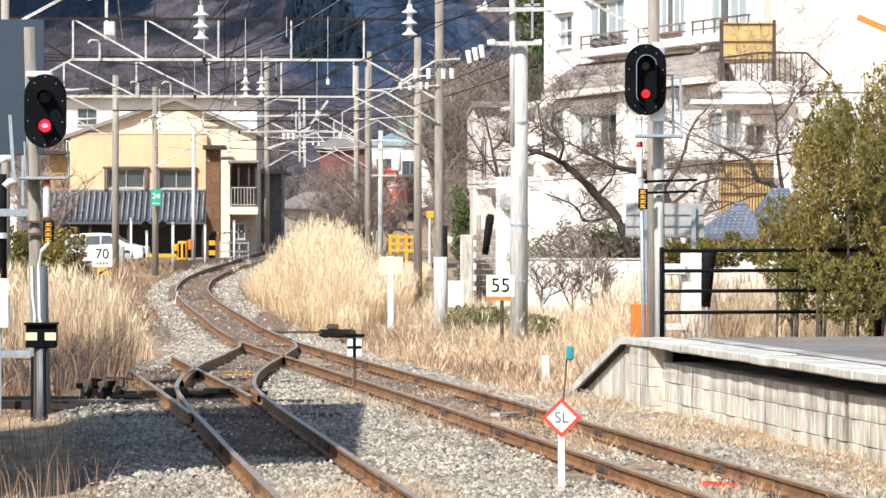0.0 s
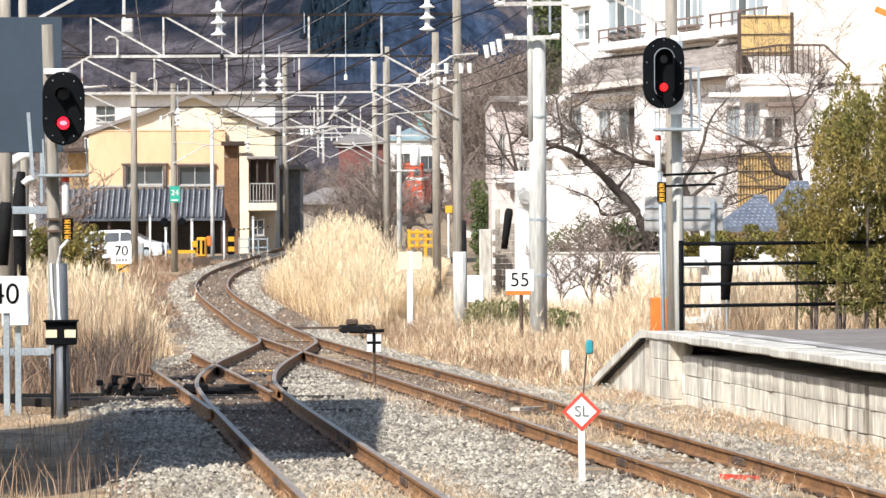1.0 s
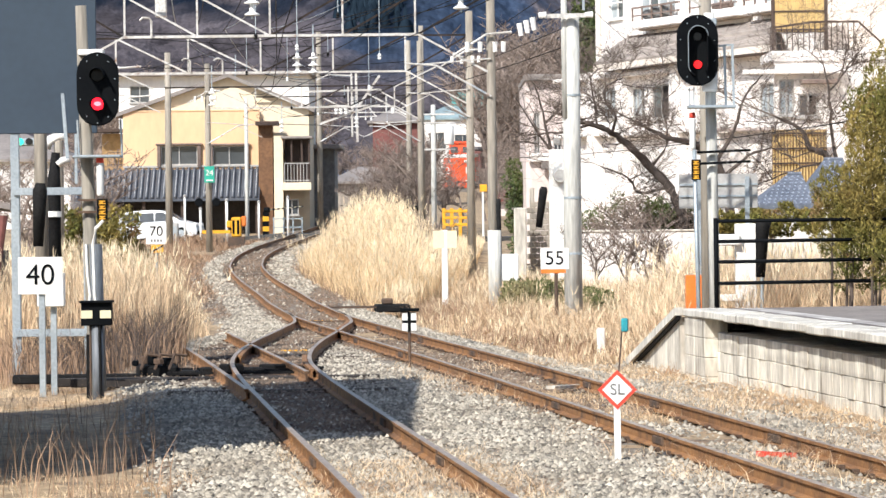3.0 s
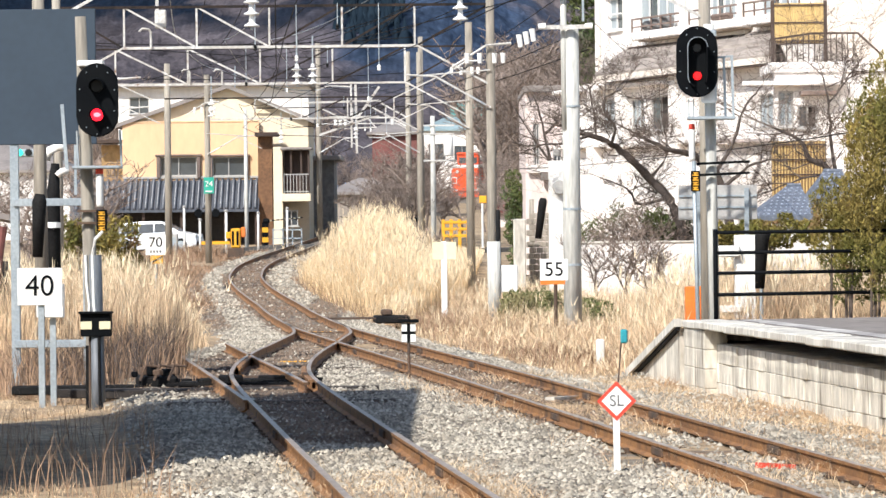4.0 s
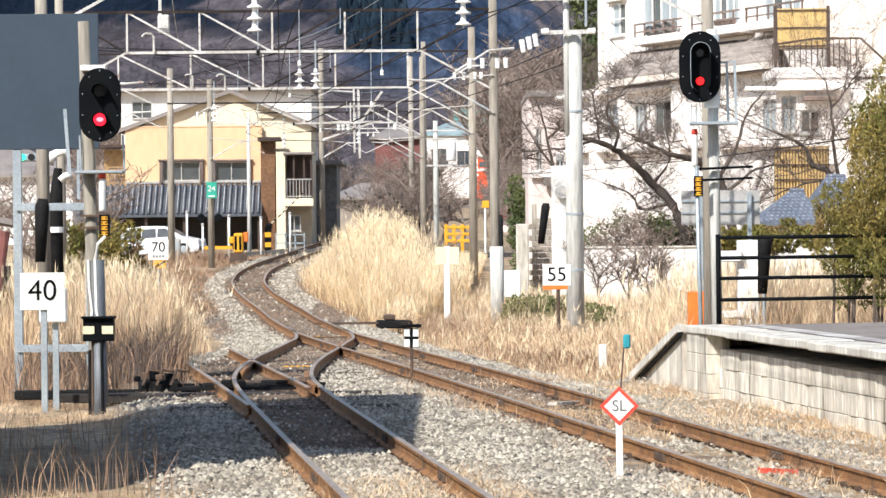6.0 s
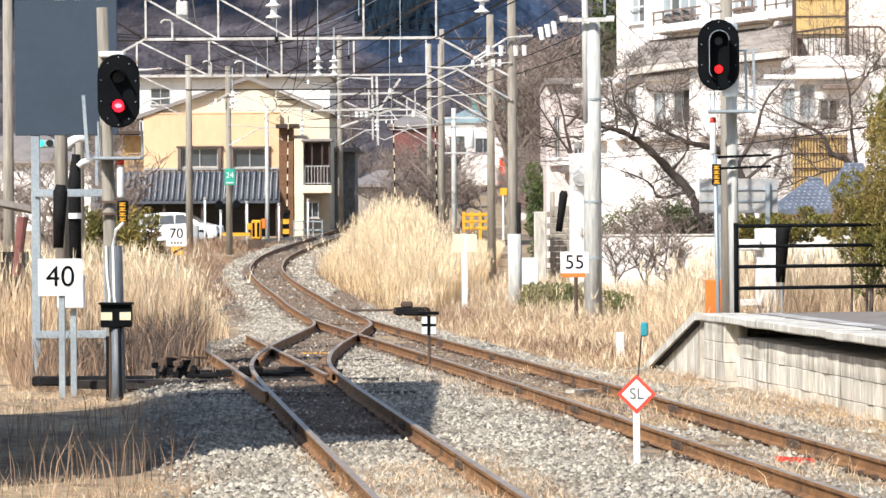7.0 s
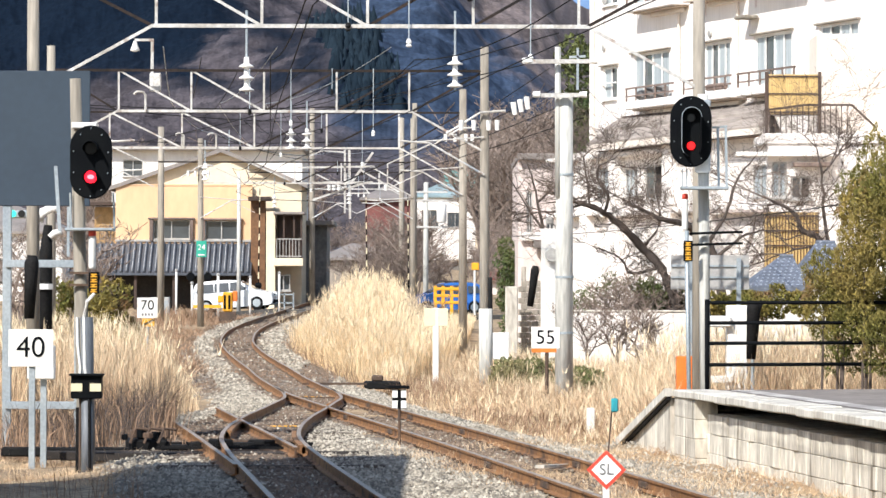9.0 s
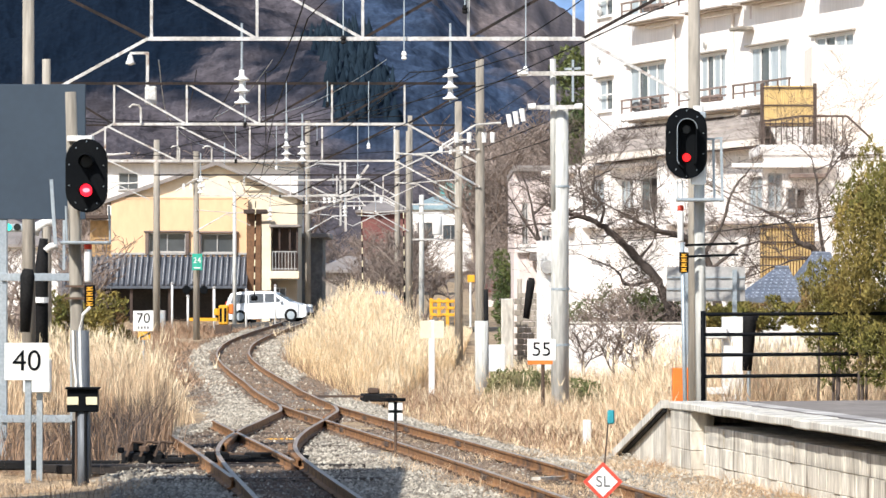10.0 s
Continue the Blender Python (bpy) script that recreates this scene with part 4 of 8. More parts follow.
# ---------------------------------------------------------------- poles and gantries
def pole_thing(name, label, x, y, top, r0, r1, material, lean=(0.0, 0.0), group="line poles"):
    t = thing(name, label, "pole", group=group)
    g = float(level(x, y))
    part("shaft", Shape().tube([(x, y, g - 0.3), (x + lean[0] * 0.5, y, (g + top) / 2), (x + lean[0], y, top)], [r0, (r0 + r1) / 2, r1], 14), material, t, smooth=True)
    return t


def insulator(parent, x, y, ztop, zbot, shed, n=3):
    """A hanging rod with porcelain sheds."""
    part("rod", Shape().tube([(x, y, ztop), (x, y, zbot)], 0.02, 6), M_STEEL, parent)
    h = (ztop - zbot) * 0.42
    rings = []
    for i in range(n):
        z = zbot + h * (i + 0.25) / n
        rings += [(z, 0.04), (z + 0.012, shed), (z + 0.03, shed), (z + 0.055, shed * 0.62), (z + 0.08, 0.045), (z + h / n * 0.92, 0.04)]
    part("insulator", Shape().lathe(x, y, rings, 14), M_PORCELAIN, parent, "white porcelain insulator", True)


def gantry(y, xl, xr, bl, br, z0, z1, first, pitch, poles, tops, hang=(), r=0.13, steel=0.05):
    """A lattice beam over the tracks between two poles, with knee braces."""
    g = thing("line_gantry", "lattice steel gantry carrying overhead wires between concrete poles", "gantry", group="overhead line gantries")
    part("bottom_chord", Shape().bar((bl, y, z0), (br, y, z0), 0.08, 0.062), M_BEAM, g)
    part("top_chord", Shape().bar((xl, y, z1), (xr, y, z1), 0.075, 0.06), M_DARKSTEEL, g)
    x, k = first, 0
    stops = []
    while x < br + 0.05:
        stops.append(x)
        x += pitch
    for i, x in enumerate(stops):
        part("upright", Shape().bar((x, y, z0), (x, y, z1), steel, steel), M_BEAM, g)
        if i + 1 < len(stops):
            mid = i < len(stops) // 2
            a, b = ((x, y, z1), (stops[i + 1], y, z0)) if mid else ((x, y, z0), (stops[i + 1], y, z1))
            part("diagonal", Shape().bar(a, b, steel * 0.8, steel), M_BEAM if mid else M_DARKSTEEL, g)
    for px, top in zip(poles, tops):
        gl = float(level(px, y))
        part("pole", Shape().tube([(px + 0.02, y, gl - 0.3), (px, y, top)], [r * 1.12, r * 0.88], 14), M_POLE, g, smooth=True)
    for px, bx in ((poles[0], bl), (poles[1], br)):
        part("knee_brace", Shape().bar((px, y - 0.05, z0 - abs(px - bx) * 0.55), (bx, y - 0.05, z0), 0.04, 0.048), M_BEAM, g)
        part("knee_brace", Shape().bar((px, y + 0.05, z1), (bx, y + 0.05, z0), 0.05, 0.05), M_DARKSTEEL, g)
    for x, zb in hang:
        insulator(g, x, y, z0 + 0.25, zb, 0.125 if y < 80 else 0.12)
    # drop rods with small insulators, and a hinged arm towards the wires
    for k in range(4):
        x = bl + (br - bl) * (0.45 + 0.14 * k)
        lo = z0 + (z1 - z0) * (0.05 + 0.25 * ((k * 7) % 3)) - (0.5 if k % 2 else 0.0)
        rod = part("drop_rod", Shape().bar((x, y - 0.1, z1 + 0.05), (x, y - 0.1, lo), 0.018, 0.018), M_STEEL, g, "pale drop rod")
        part("small_insulator", Shape().lathe(x, y - 0.1, [(lo - 0.14, 0.02), (lo - 0.12, 0.05), (lo - 0.08, 0.03), (lo - 0.06, 0.05), (lo, 0.025)], 8), M_PORCELAIN if k % 2 else M_BLACKMAT, rod)
    if y > 90:
        for px, sgn in ((poles[0], 1), (poles[1], -1)):
            arm = part("cantilever", Shape().tube([(px, y - 0.15, z0 - 1.5), (px + sgn * 1.3, y - 0.15, z0 - 0.75), (px + sgn * 2.0, y - 0.15, z0 - 0.7)], 0.028, 6), M_BEAM, g, "hinged steel cantilever")
            part("stay", Shape().tube([(px, y - 0.15, z0 - 0.6), (px + sgn * 1.6, y - 0.15, z0 - 0.72)], 0.018, 5), M_BEAM, arm)
            part("arm_insulator", Shape().tube([(px + sgn * 0.14, y - 0.15, z0 - 1.42), (px + sgn * 0.5, y - 0.15, z0 - 1.21)], [0.028, 0.026], 8), M_STEEL, arm)
            part("steady_arm", Shape().bar((px + sgn * 1.3, y - 0.15, z0 - 0.78), (px + sgn * 2.3, y - 0.15, z0 - 1.25), 0.025, 0.03), M_BEAM, arm)
    return g


gantry(68.0, -6.572, 4.331, -4.592, 2.414, 6.391, 7.368, -4.537, 1.705,
       (-6.525, 4.221), (7.6, 7.6), ((-3.078, 5.287), (0.288, 5.36)), 0.105, 0.046)
gantry(100.0, -9.058, 1.135, -7.583, -0.609, 6.374, 7.34, -7.556, 1.723,
       (-9.165, 1.121), (7.918, 7.918), ((-3.466, 5.435), (-3.09, 5.435)), 0.112, 0.046)
gantry(135.0, -11.142, 0.807, -10.489, -1.185, 6.686, 7.827, -10.489, 2.317,
       (-11.357, 0.825), (8.588, 8.588), ((-7.43, 5.6),), 0.128, 0.055)
gantry(178.0, -11.777, -0.965, -10.035, -2.04, 6.66, 7.543, -9.915, 1.957,
       (-9.986, -1.013), (8.546, 9.406), ((-6.86, 5.586), (-3.71, 5.753)), 0.128, 0.055)
gantry(214.0, -9.635, -1.825, -6.288, -2.383, 7.285, 8.122, -6.288, 1.673,
       (-6.344, -1.798), (11.387, 10.913), (), 0.14, 0.065)

# single poles
cp = pole_thing("utility_pole", "stout pale concrete utility pole with crossarms and insulators", 2.735, 90.4, 6.329, 0.195, 0.180, M_POLE_PALE)
x9, z9 = 2.723, 6.329
part("upper_mast", Shape().tube([(x9 - 0.12, 90.3, z9 - 2.2), (x9 - 0.14, 90.3, z9 + 1.03)], [0.07, 0.065], 10), M_POLE_PALE, cp, smooth=True)
for dz, w in ((0.703, 1.45), (-0.02, 1.0)):
    part("crossarm", Shape().bar((x9 - w * 0.55 - 0.1, 90.1, z9 + dz), (x9 + w * 0.45, 90.1, z9 + dz + 0.01), 0.07, 0.09), M_BEAM, cp)
    for k in (-1, 1):
        part("insulator", Shape().tube([(x9 - 0.1 + k * w * 0.5 - 0.08, 90.1, z9 + dz + 0.02), (x9 - 0.1 + k * w * 0.5 + 0.08, 90.1, z9 + dz + 0.02)], [0.06, 0.075], 10), M_PORCELAIN, cp)
for i in range(3):
    part("insulator", Shape().tube([(x9 - 0.78 - 0.14 * i, 90.0, z9 - 0.32 - 0.06 * i), (x9 - 0.82 - 0.14 * i, 90.0, z9 - 0.05 - 0.06 * i)], [0.05, 0.06], 10), M_PORCELAIN, cp)
part("side_bracket", Shape().bar((x9 + 0.1, 90.1, z9 + 0.8), (x9 + 0.45, 90.1, z9 + 0.82), 0.05, 0.05), M_STEEL, cp)
part("side_bracket", Shape().bar((x9 + 0.28, 90.1, z9 + 0.1), (x9 + 0.28, 90.1, z9 + 1.0), 0.05, 0.05), M_STEEL, cp)
for z in (1.2, 2.4, 4.6):
    part("band", Shape().lathe(x9 + 0.02, 90.4, [(z, 0.200), (z + 0.05, 0.200)], 14), M_STEEL, cp)
# poles at the side of the road and behind it
for px, y, top, r, mt in ((-10.616, 98.0, 7.481, 0.14, M_POLE),
                          (-12.176, 186.0, 9.334, 0.165, M_POLE), (-9.346, 199.0, 7.649, 0.10, M_POLE_PALE),
                          (-0.533, 205.0, 7.403, 0.14, M_POLE_PALE), (-1.099, 206.0, 11.298, 0.15, M_POLE),
                          (2.726, 132.0, 2.886, 0.09, M_POLE)):
    pole_thing("line_pole", "weathered concrete line pole", px, y, top, r, r * 0.8, mt)
tp = thing("kilometre_plate", "green plate with white 24 fixed to a pole", "sign")
part("plate", Shape().box(-9.914, 177.6, 3.521, 0.429, 0.03, 0.69, chamfer=0.005), M_TEAL, tp)
lettering("lettering", "24", 0.34, -9.913, 177.57, 3.926, M_WHITE, tp)
part("bar", Shape().box(-9.914, 177.57, 3.592, 0.286, 0.012, 0.05), M_WHITE, tp)

# boxes and tubes on the poles
bx = thing("pole_box", "white junction box strapped to a line pole", "box")
part("box", Shape().box(1.477, 99.6, 0.501, 0.481, 0.25, 0.641, chamfer=0.02), M_WHITE, bx)
part("sleeve", Shape().tube([(1.153, 99.5, 1.707), (1.17, 99.5, -0.308)], 0.16, 12), M_POLE_PALE, bx, "white painted sleeve", True)
part("side_tube", Shape().tube([(1.262, 99.6, 2.45), (1.275, 99.6, 1.0)], 0.055, 10), M_BLACKMAT, bx, "black tube down the right side of the pole", True)
bp_ = thing("sound_pipe", "black tapered pipe hung beside a wall", "pipe")
part("pipe", Shape().tube([(2.617, 118.0, 1.695), (2.756, 118.0, 2.722), (2.773, 118.0, 2.832)], [0.09, 0.12, 0.08], 12), M_BLACKMAT, bp_, smooth=True)
wp = thing("crossing_mast", "white steel mast with round grey speaker", "mast")
part("mast", Shape().box(3.212, 120, -0.3, 0.483, 0.3, 4.201, chamfer=0.02), M_WHITE, wp)
part("round_speaker", Shape().slab([(3.274 + 0.2 * math.cos(i * 0.4488), 3.145 + 0.2 * math.sin(i * 0.4488)) for i in range(14)], 119.6, 119.8, 0.1), M_FRAME, wp, "round grey speaker")
part("top_cap", Shape().box(3.212, 120, 4.03, 0.225, 0.2, 0.2, chamfer=0.04), M_FRAME, wp)
# dark pipes, lamp and cable bundle by the left pole
lp = thing("cable_riser", "black cable riser with white bands beside a pole", "pipe")
part("riser", Shape().tube([(-6.508, 70.0, 0.459), (-6.5, 70.0, 2.618), (-6.455, 70.0, 3.199)], [0.13, 0.12, 0.07], 12), M_BLACKMAT, lp, smooth=True)
part("band", Shape().tube([(-6.5, 69.95, 2.223), (-6.501, 69.95, 2.13)], 0.135, 12), M_WHITE, lp)
part("elbow", Shape().tube([(-6.567, 69.6, 3.25), (-6.509, 69.6, 3.408), (-6.359, 69.6, 3.472), (-6.247, 69.6, 3.452)], 0.075, 10), M_WHITE, lp, "white conduit elbow", True)
part("elbow", Shape().tube([(-6.365, 69.4, 2.984), (-6.29, 69.4, 3.058), (-6.178, 69.4, 3.075)], 0.06, 10), M_WHITE, lp, "white conduit elbow", True)
sp = thing("sound_pipe", "dark grey tapered pipe hung on the frame", "pipe")
part("pipe", Shape().tube([(-6.089, 63.0, 1.692), (-6.053, 63.0, 2.528), (-6.043, 63.0, 2.638)], [0.075, 0.11, 0.07], 12), M_BLACKMAT, sp, smooth=True)
tl = thing("road_signal", "small road traffic light showing green", "traffic light")
part("case", Shape().box(-14.762, 150, 4.666, 0.925, 0.25, 0.282, chamfer=0.05), M_STEEL, tl)
for i, m in enumerate((M_GREENLAMP, M_LAMPOFF, M_LAMPOFF)):
    cx, cz = -15.085 + i * 0.32, 4.829
    part("lens", Shape().slab([(cx + 0.13 * math.cos(j * 0.4488), cz + 0.13 * math.sin(j * 0.4488)) for j in range(14)], 149.84, 149.88), m, tl)
part("post", Shape().tube([(-14.46, 150.2, 0), (-14.46, 150.2, 4.929)], 0.06, 8), M_STEEL, tl)


# overhead wires
def wire(name, pts, r, material=None, sag=0.0):
    out = []
    for a, b in zip(pts[:-1], pts[1:]):
        for i in range(8):
            s = i / 8
            p = Vector(a).lerp(Vector(b), s)
            p.z -= sag * 4 * s * (1 - s)
            out.append(p)
    out.append(Vector(pts[-1]))
    t = tagged(new(name, Shape().tube(out, r, 4).mesh(name, material or M_BLACKMAT)), "thin dark overhead line wire", "wire", "overhead wires")
    return t


def catenary(x_of, z_off=0.0):
    knots = (-10, 20, 44, 68, 100, 135, 178, 214)
    low = [(x_of(y) + (0.12 if i % 2 else -0.12), y, rail_level(y) + 5.1) for i, y in enumerate(knots)]
    high = [(x_of(y), y, rail_level(y) + 5.85) for y in knots]
    wire("contact_wire", low, 0.008)
    wire("messenger_wire", high, 0.009, sag=0.35)


catenary(main_x)
catenary(lambda y: float(np.interp(y, ly, lx)) if y < 95 else main_x(y) - 0.4)
for a, b in (((1.866, 90.0, 6.963), (-11.859, 190.0, 9.133)), ((2.591, 90.0, 7.64), (-12.78, 150.0, 6.892)), ((-11.881, 110.0, 7.213), (-4.133, 150.0, 8.099)),
             ((8.612, 80.0, 3.912), (2.886, 160.0, 4.204)), ((-10.406, 110.0, 7.021), (-0.615, 101.0, 6.62)), ((-11.553, 140.0, 7.137), (-1.194, 136.0, 7.03)),
             ((2.153, 92.0, 3.565), (-6.317, 60.0, 2.661))):
    if a[1] > 65 and b[1] > 65:
        wire("feeder_wire", (a, b), 0.012, sag=0.15)


for i in range(9):
    wire("feeder_wire", ((-6.5 + 0.9 * i, 100.0, 7.9 - 0.25 * (i % 3)), (-8.5 + 0.5 * i, 135.0, 8.1 - 0.2 * (i % 3)), (-9.5 + 0.62 * i, 178.0, 8.8 - 0.22 * (i % 4)), (-7 + 0.6 * i, 214.0, 9.2 - 0.2 * (i % 3))), 0.011, M_STEEL if i % 3 == 0 else None, 0.25)
for i in range(4):
    wire("service_wire", ((2.4 + 0.25 * i, 90.4, 6.9 - 0.35 * i), (-3.5 - 1.5 * i, 206.0, 8.4 - 0.5 * i)), 0.011, None, 0.4)
    if i == 1:
        wire("service_wire", ((2.6, 90.4, 7.1), (9.0, 165.0, 7.7)), 0.010, None, 0.3)

# pole transformer and its arms
tf = thing("pole_transformer", "white cylindrical transformer on a crossarm", "transformer")
part("tank", Shape().lathe(0.23, 204.8, [(5.444, 0.2), (5.499, 0.24), (6.323, 0.24), (6.46, 0.12)], 14), M_WHITE, tf, smooth=True)
for py in (6.934, 6.522, 5.23):
    part("arm", Shape().bar((-0.995, 204.9, py), (0.516, 204.9, py), 0.08, 0.08), M_BEAM, tf)

# bracket arms on the far poles
for (x, y, z, k) in ((-9.939, 177.8, 7.353, 1), (0.825, 134.8, 7.319, 1), (1.121, 99.8, 6.347, 1)):
    br = thing("wire_support", "pale steel bracket arm with insulators on a pole", "bracket")
    part("arm", Shape().tube([(x - 0.9, y, z - 0.5), (x - 0.1, y, z), (x + 0.5, y, z + 0.05)], 0.03, 6), M_BEAM, br)
    for d in (-0.55, -0.25, 0.1, 0.3):
        part("insulator", Shape().tube([(x + d, y - 0.05, z - 0.42), (x + d, y - 0.05, z - 0.18)], [0.05, 0.06], 8), M_PORCELAIN, br)
# pale bracket frame above the crossing
bf = thing("overhead_line_support", "pale steel bracket frame with drop posts and insulators", "bracket")
for a, b, w in (((-4.291, 196.0, 8.674), (-4.276, 196.0, 5.731), 0.09), ((-4.08, 196.0, 8.673), (-4.04, 196.0, 5.467), 0.11), ((-2.977, 196.0, 8.563), (-3.981, 196.0, 7.148), 0.11), ((-6.475, 196.0, 7.842), (-2.901, 196.0, 7.906), 0.09),
                ((-5.821, 196.0, 7.156), (-2.982, 196.0, 7.171), 0.08), ((-5.771, 196.0, 6.341), (-3.508, 196.0, 7.094), 0.09), ((-4.64, 196.0, 6.625), (-3.116, 196.0, 6.672), 0.06), ((-3.508, 196.0, 7.094), (-3.168, 196.0, 6.672), 0.05),
                ((-5.948, 196.0, 8.365), (-5.368, 196.0, 8.625), 0.05), ((-5.368, 196.0, 8.625), (-4.291, 196.0, 8.569), 0.06), ((-3.585, 196.0, 7.751), (-1.749, 196.0, 6.719), 0.08), ((-2.954, 196.0, 7.828), (-1.747, 196.0, 7.14), 0.07)):
    part("strut", Shape().bar(a, b, w, w), M_BEAM, bf)
for px in (-5.002, -4.792, -4.555, -2.376):
    part("insulator", Shape().tube([(px, 195.8, 6.779), (px, 195.8, 7.041)], [0.07, 0.09], 8), M_PORCELAIN, bf)
# hooked lamps along the beams
for px, py, y in ((-6.912, 6.401, 99.9), (-8.1, 6.722, 134.9), (-7.068, 6.722, 134.9)):
    hk = thing("hook_bracket", "small hooked white bracket on a gantry beam", "bracket")
    part("hook", Shape().tube([(px, y, py), (px, y, py + 0.34), (px - 0.06, y, py + 0.42), (px - 0.2, y, py + 0.43), (px - 0.28, y, py + 0.36)], 0.03, 6), M_BEAM, hk)


lb = thing("bracket_lamp", "small white lamp hung from a square steel bracket", "lamp")
part("bracket", Shape().bar((-6.80, 100.5, 7.30), (-6.80, 100.5, 8.12), 0.07, 0.07).bar((-6.835, 100.5, 8.09), (-7.22, 100.5, 8.09), 0.06, 0.06), M_BEAM, lb)
part("lamp_head", Shape().lathe(-7.21, 100.5, [(7.80, 0.03), (7.84, 0.12), (7.90, 0.09), (8.02, 0.05), (8.06, 0.04)], 12), M_WHITE, lb, "white lamp head", True)
part("base_block", Shape().box(-6.72, 100.5, 6.86, 0.27, 0.2, 0.44, chamfer=0.02), M_BEAM, lb)


# ---------------------------------------------------------------- buildings
def wall_holes(x0, x1, z0, z1, y, thick, holes):
    """A wall facing the station with rectangular openings (x0, z0, x1, z1) through it."""
    sh = Shape()
    xs = sorted({x0, x1, *[v for h in holes for v in (h[0], h[2]) if x0 < v < x1]})
    zs = sorted({z0, z1, *[v for h in holes for v in (h[1], h[3]) if z0 < v < z1]})
    nx, nz = len(xs), len(zs)
    for yy in (y, y + thick):
        sh.v += [(a, yy, c) for c in zs for a in xs]

    def solid(i, j):
        if not (0 <= i < nx - 1 and 0 <= j < nz - 1):
            return False
        px, pz = (xs[i] + xs[i + 1]) / 2, (zs[j] + zs[j + 1]) / 2
        return not any(h[0] < px < h[2] and h[1] < pz < h[3] for h in holes)

    def at(i, j, back):
        return back * nx * nz + j * nx + i

    for j in range(nz - 1):
        for i in range(nx - 1):
            if not solid(i, j):
                continue
            sh.f += [(at(i, j, 0), at(i + 1, j, 0), at(i + 1, j + 1, 0), at(i, j + 1, 0)), (at(i, j + 1, 1), at(i + 1, j + 1, 1), at(i + 1, j, 1), at(i, j, 1))]
            for di, dj, p, q in ((-1, 0, (i, j + 1), (i, j)), (1, 0, (i + 1, j), (i + 1, j + 1)), (0, -1, (i, j), (i + 1, j)), (0, 1, (i + 1, j + 1), (i, j + 1))):
                if not solid(i + di, j + dj):
                    sh.f.append((at(*p, 0), at(*p, 1), at(*q, 1), at(*q, 0)))
    return sh


def window(parent, h, y, mullions=1, glass=None, sill=True, frame=None):
    """A framed window set into an opening h = (x0, z0, x1, z1) of a wall whose face is at y."""
    x0, z0, x1, z1 = h
    w = part("window", Shape().box((x0 + x1) / 2, y + 0.17, z0, x1 - x0, 0.02, z1 - z0), M_DARKWOOD, parent)
    fr = Shape()
    t = 0.055
    fm = frame or M_FRAME
    fr.box((x0 + x1) / 2, y + 0.08, z0, x1 - x0, 0.06, t).box((x0 + x1) / 2, y + 0.08, z1 - t, x1 - x0, 0.06, t)
    fr.box(x0 + t / 2, y + 0.08, z0 + t, t, 0.06, z1 - z0 - 2 * t).box(x1 - t / 2, y + 0.08, z0 + t, t, 0.06, z1 - z0 - 2 * t)
    n = mullions + 1
    for i in range(1, n):
        fr.box(x0 + (x1 - x0) * i / n, y + 0.075, z0 + t, t, 0.05, z1 - z0 - 2 * t)
    part("window_frame", fr, fm, w)
    for i in range(n):
        a, b = x0 + (x1 - x0) * i / n, x0 + (x1 - x0) * (i + 1) / n
        part("pane", Shape().box((a + b) / 2, y + 0.1 + 0.02 * (i % 2), z0 + 0.03, b - a - 0.03, 0.01, z1 - z0 - 0.06), glass[i % len(glass)] if glass else M_GLASS, w)
    if sill:
        part("sill", Shape().box((x0 + x1) / 2, y - 0.03, z0 - 0.06, x1 - x0 + 0.12, 0.14, 0.055), fm, w)
    return w


def railing(parent, x0, x1, y, z, h, step, material, panel=None):
    sh = Shape().bar((x0, y, z + h), (x1, y, z + h), 0.05, 0.05).bar((x0, y, z + 0.08), (x1, y, z + 0.08), 0.04, 0.04)
    r = part("railing", sh, material, parent)
    x = x0
    while x <= x1 + 0.01:
        part("baluster", Shape().bar((x, y, z), (x, y, z + h), 0.03, 0.03), material, r)
        x += step
    return r


def tiled_roof(parent, x0, x1, y_low, z_low, y_high, z_high, material, pitch=0.3, name="roof"):
    """A sloping roof of ribbed pantiles."""
    r = part(name, Shape().add([(x0, y_low, z_low), (x1, y_low, z_low), (x1, y_high, z_high), (x0, y_high, z_high), (x0, y_low, z_low - 0.12), (x1, y_low, z_low - 0.12), (x1, y_high, z_high - 0.12), (x0, y_high, z_high - 0.12)],
                               [(0, 1, 2, 3), (7, 6, 5, 4), (0, 4, 5, 1), (1, 5, 6, 2), (2, 6, 7, 3), (3, 7, 4, 0)]), material, parent)
    slope = math.hypot(y_high - y_low, z_high - z_low)
    rows = max(2, int(slope / 0.3))
    x = x0 + pitch / 2
    while x < x1:
        low, high = Vector((x, y_low, z_low + 0.05)), Vector((x, y_high, z_high + 0.05))
        pts, rr = [], []
        for k in range(rows):
            pts += [low.lerp(high, k / rows), low.lerp(high, (k + 0.97) / rows)]
            rr += [pitch * 0.34, pitch * 0.26]
        rib = Shape().tube(pts, rr, 8)
        part("pantile", rib, material, r, smooth=True)
        x += pitch
    return r


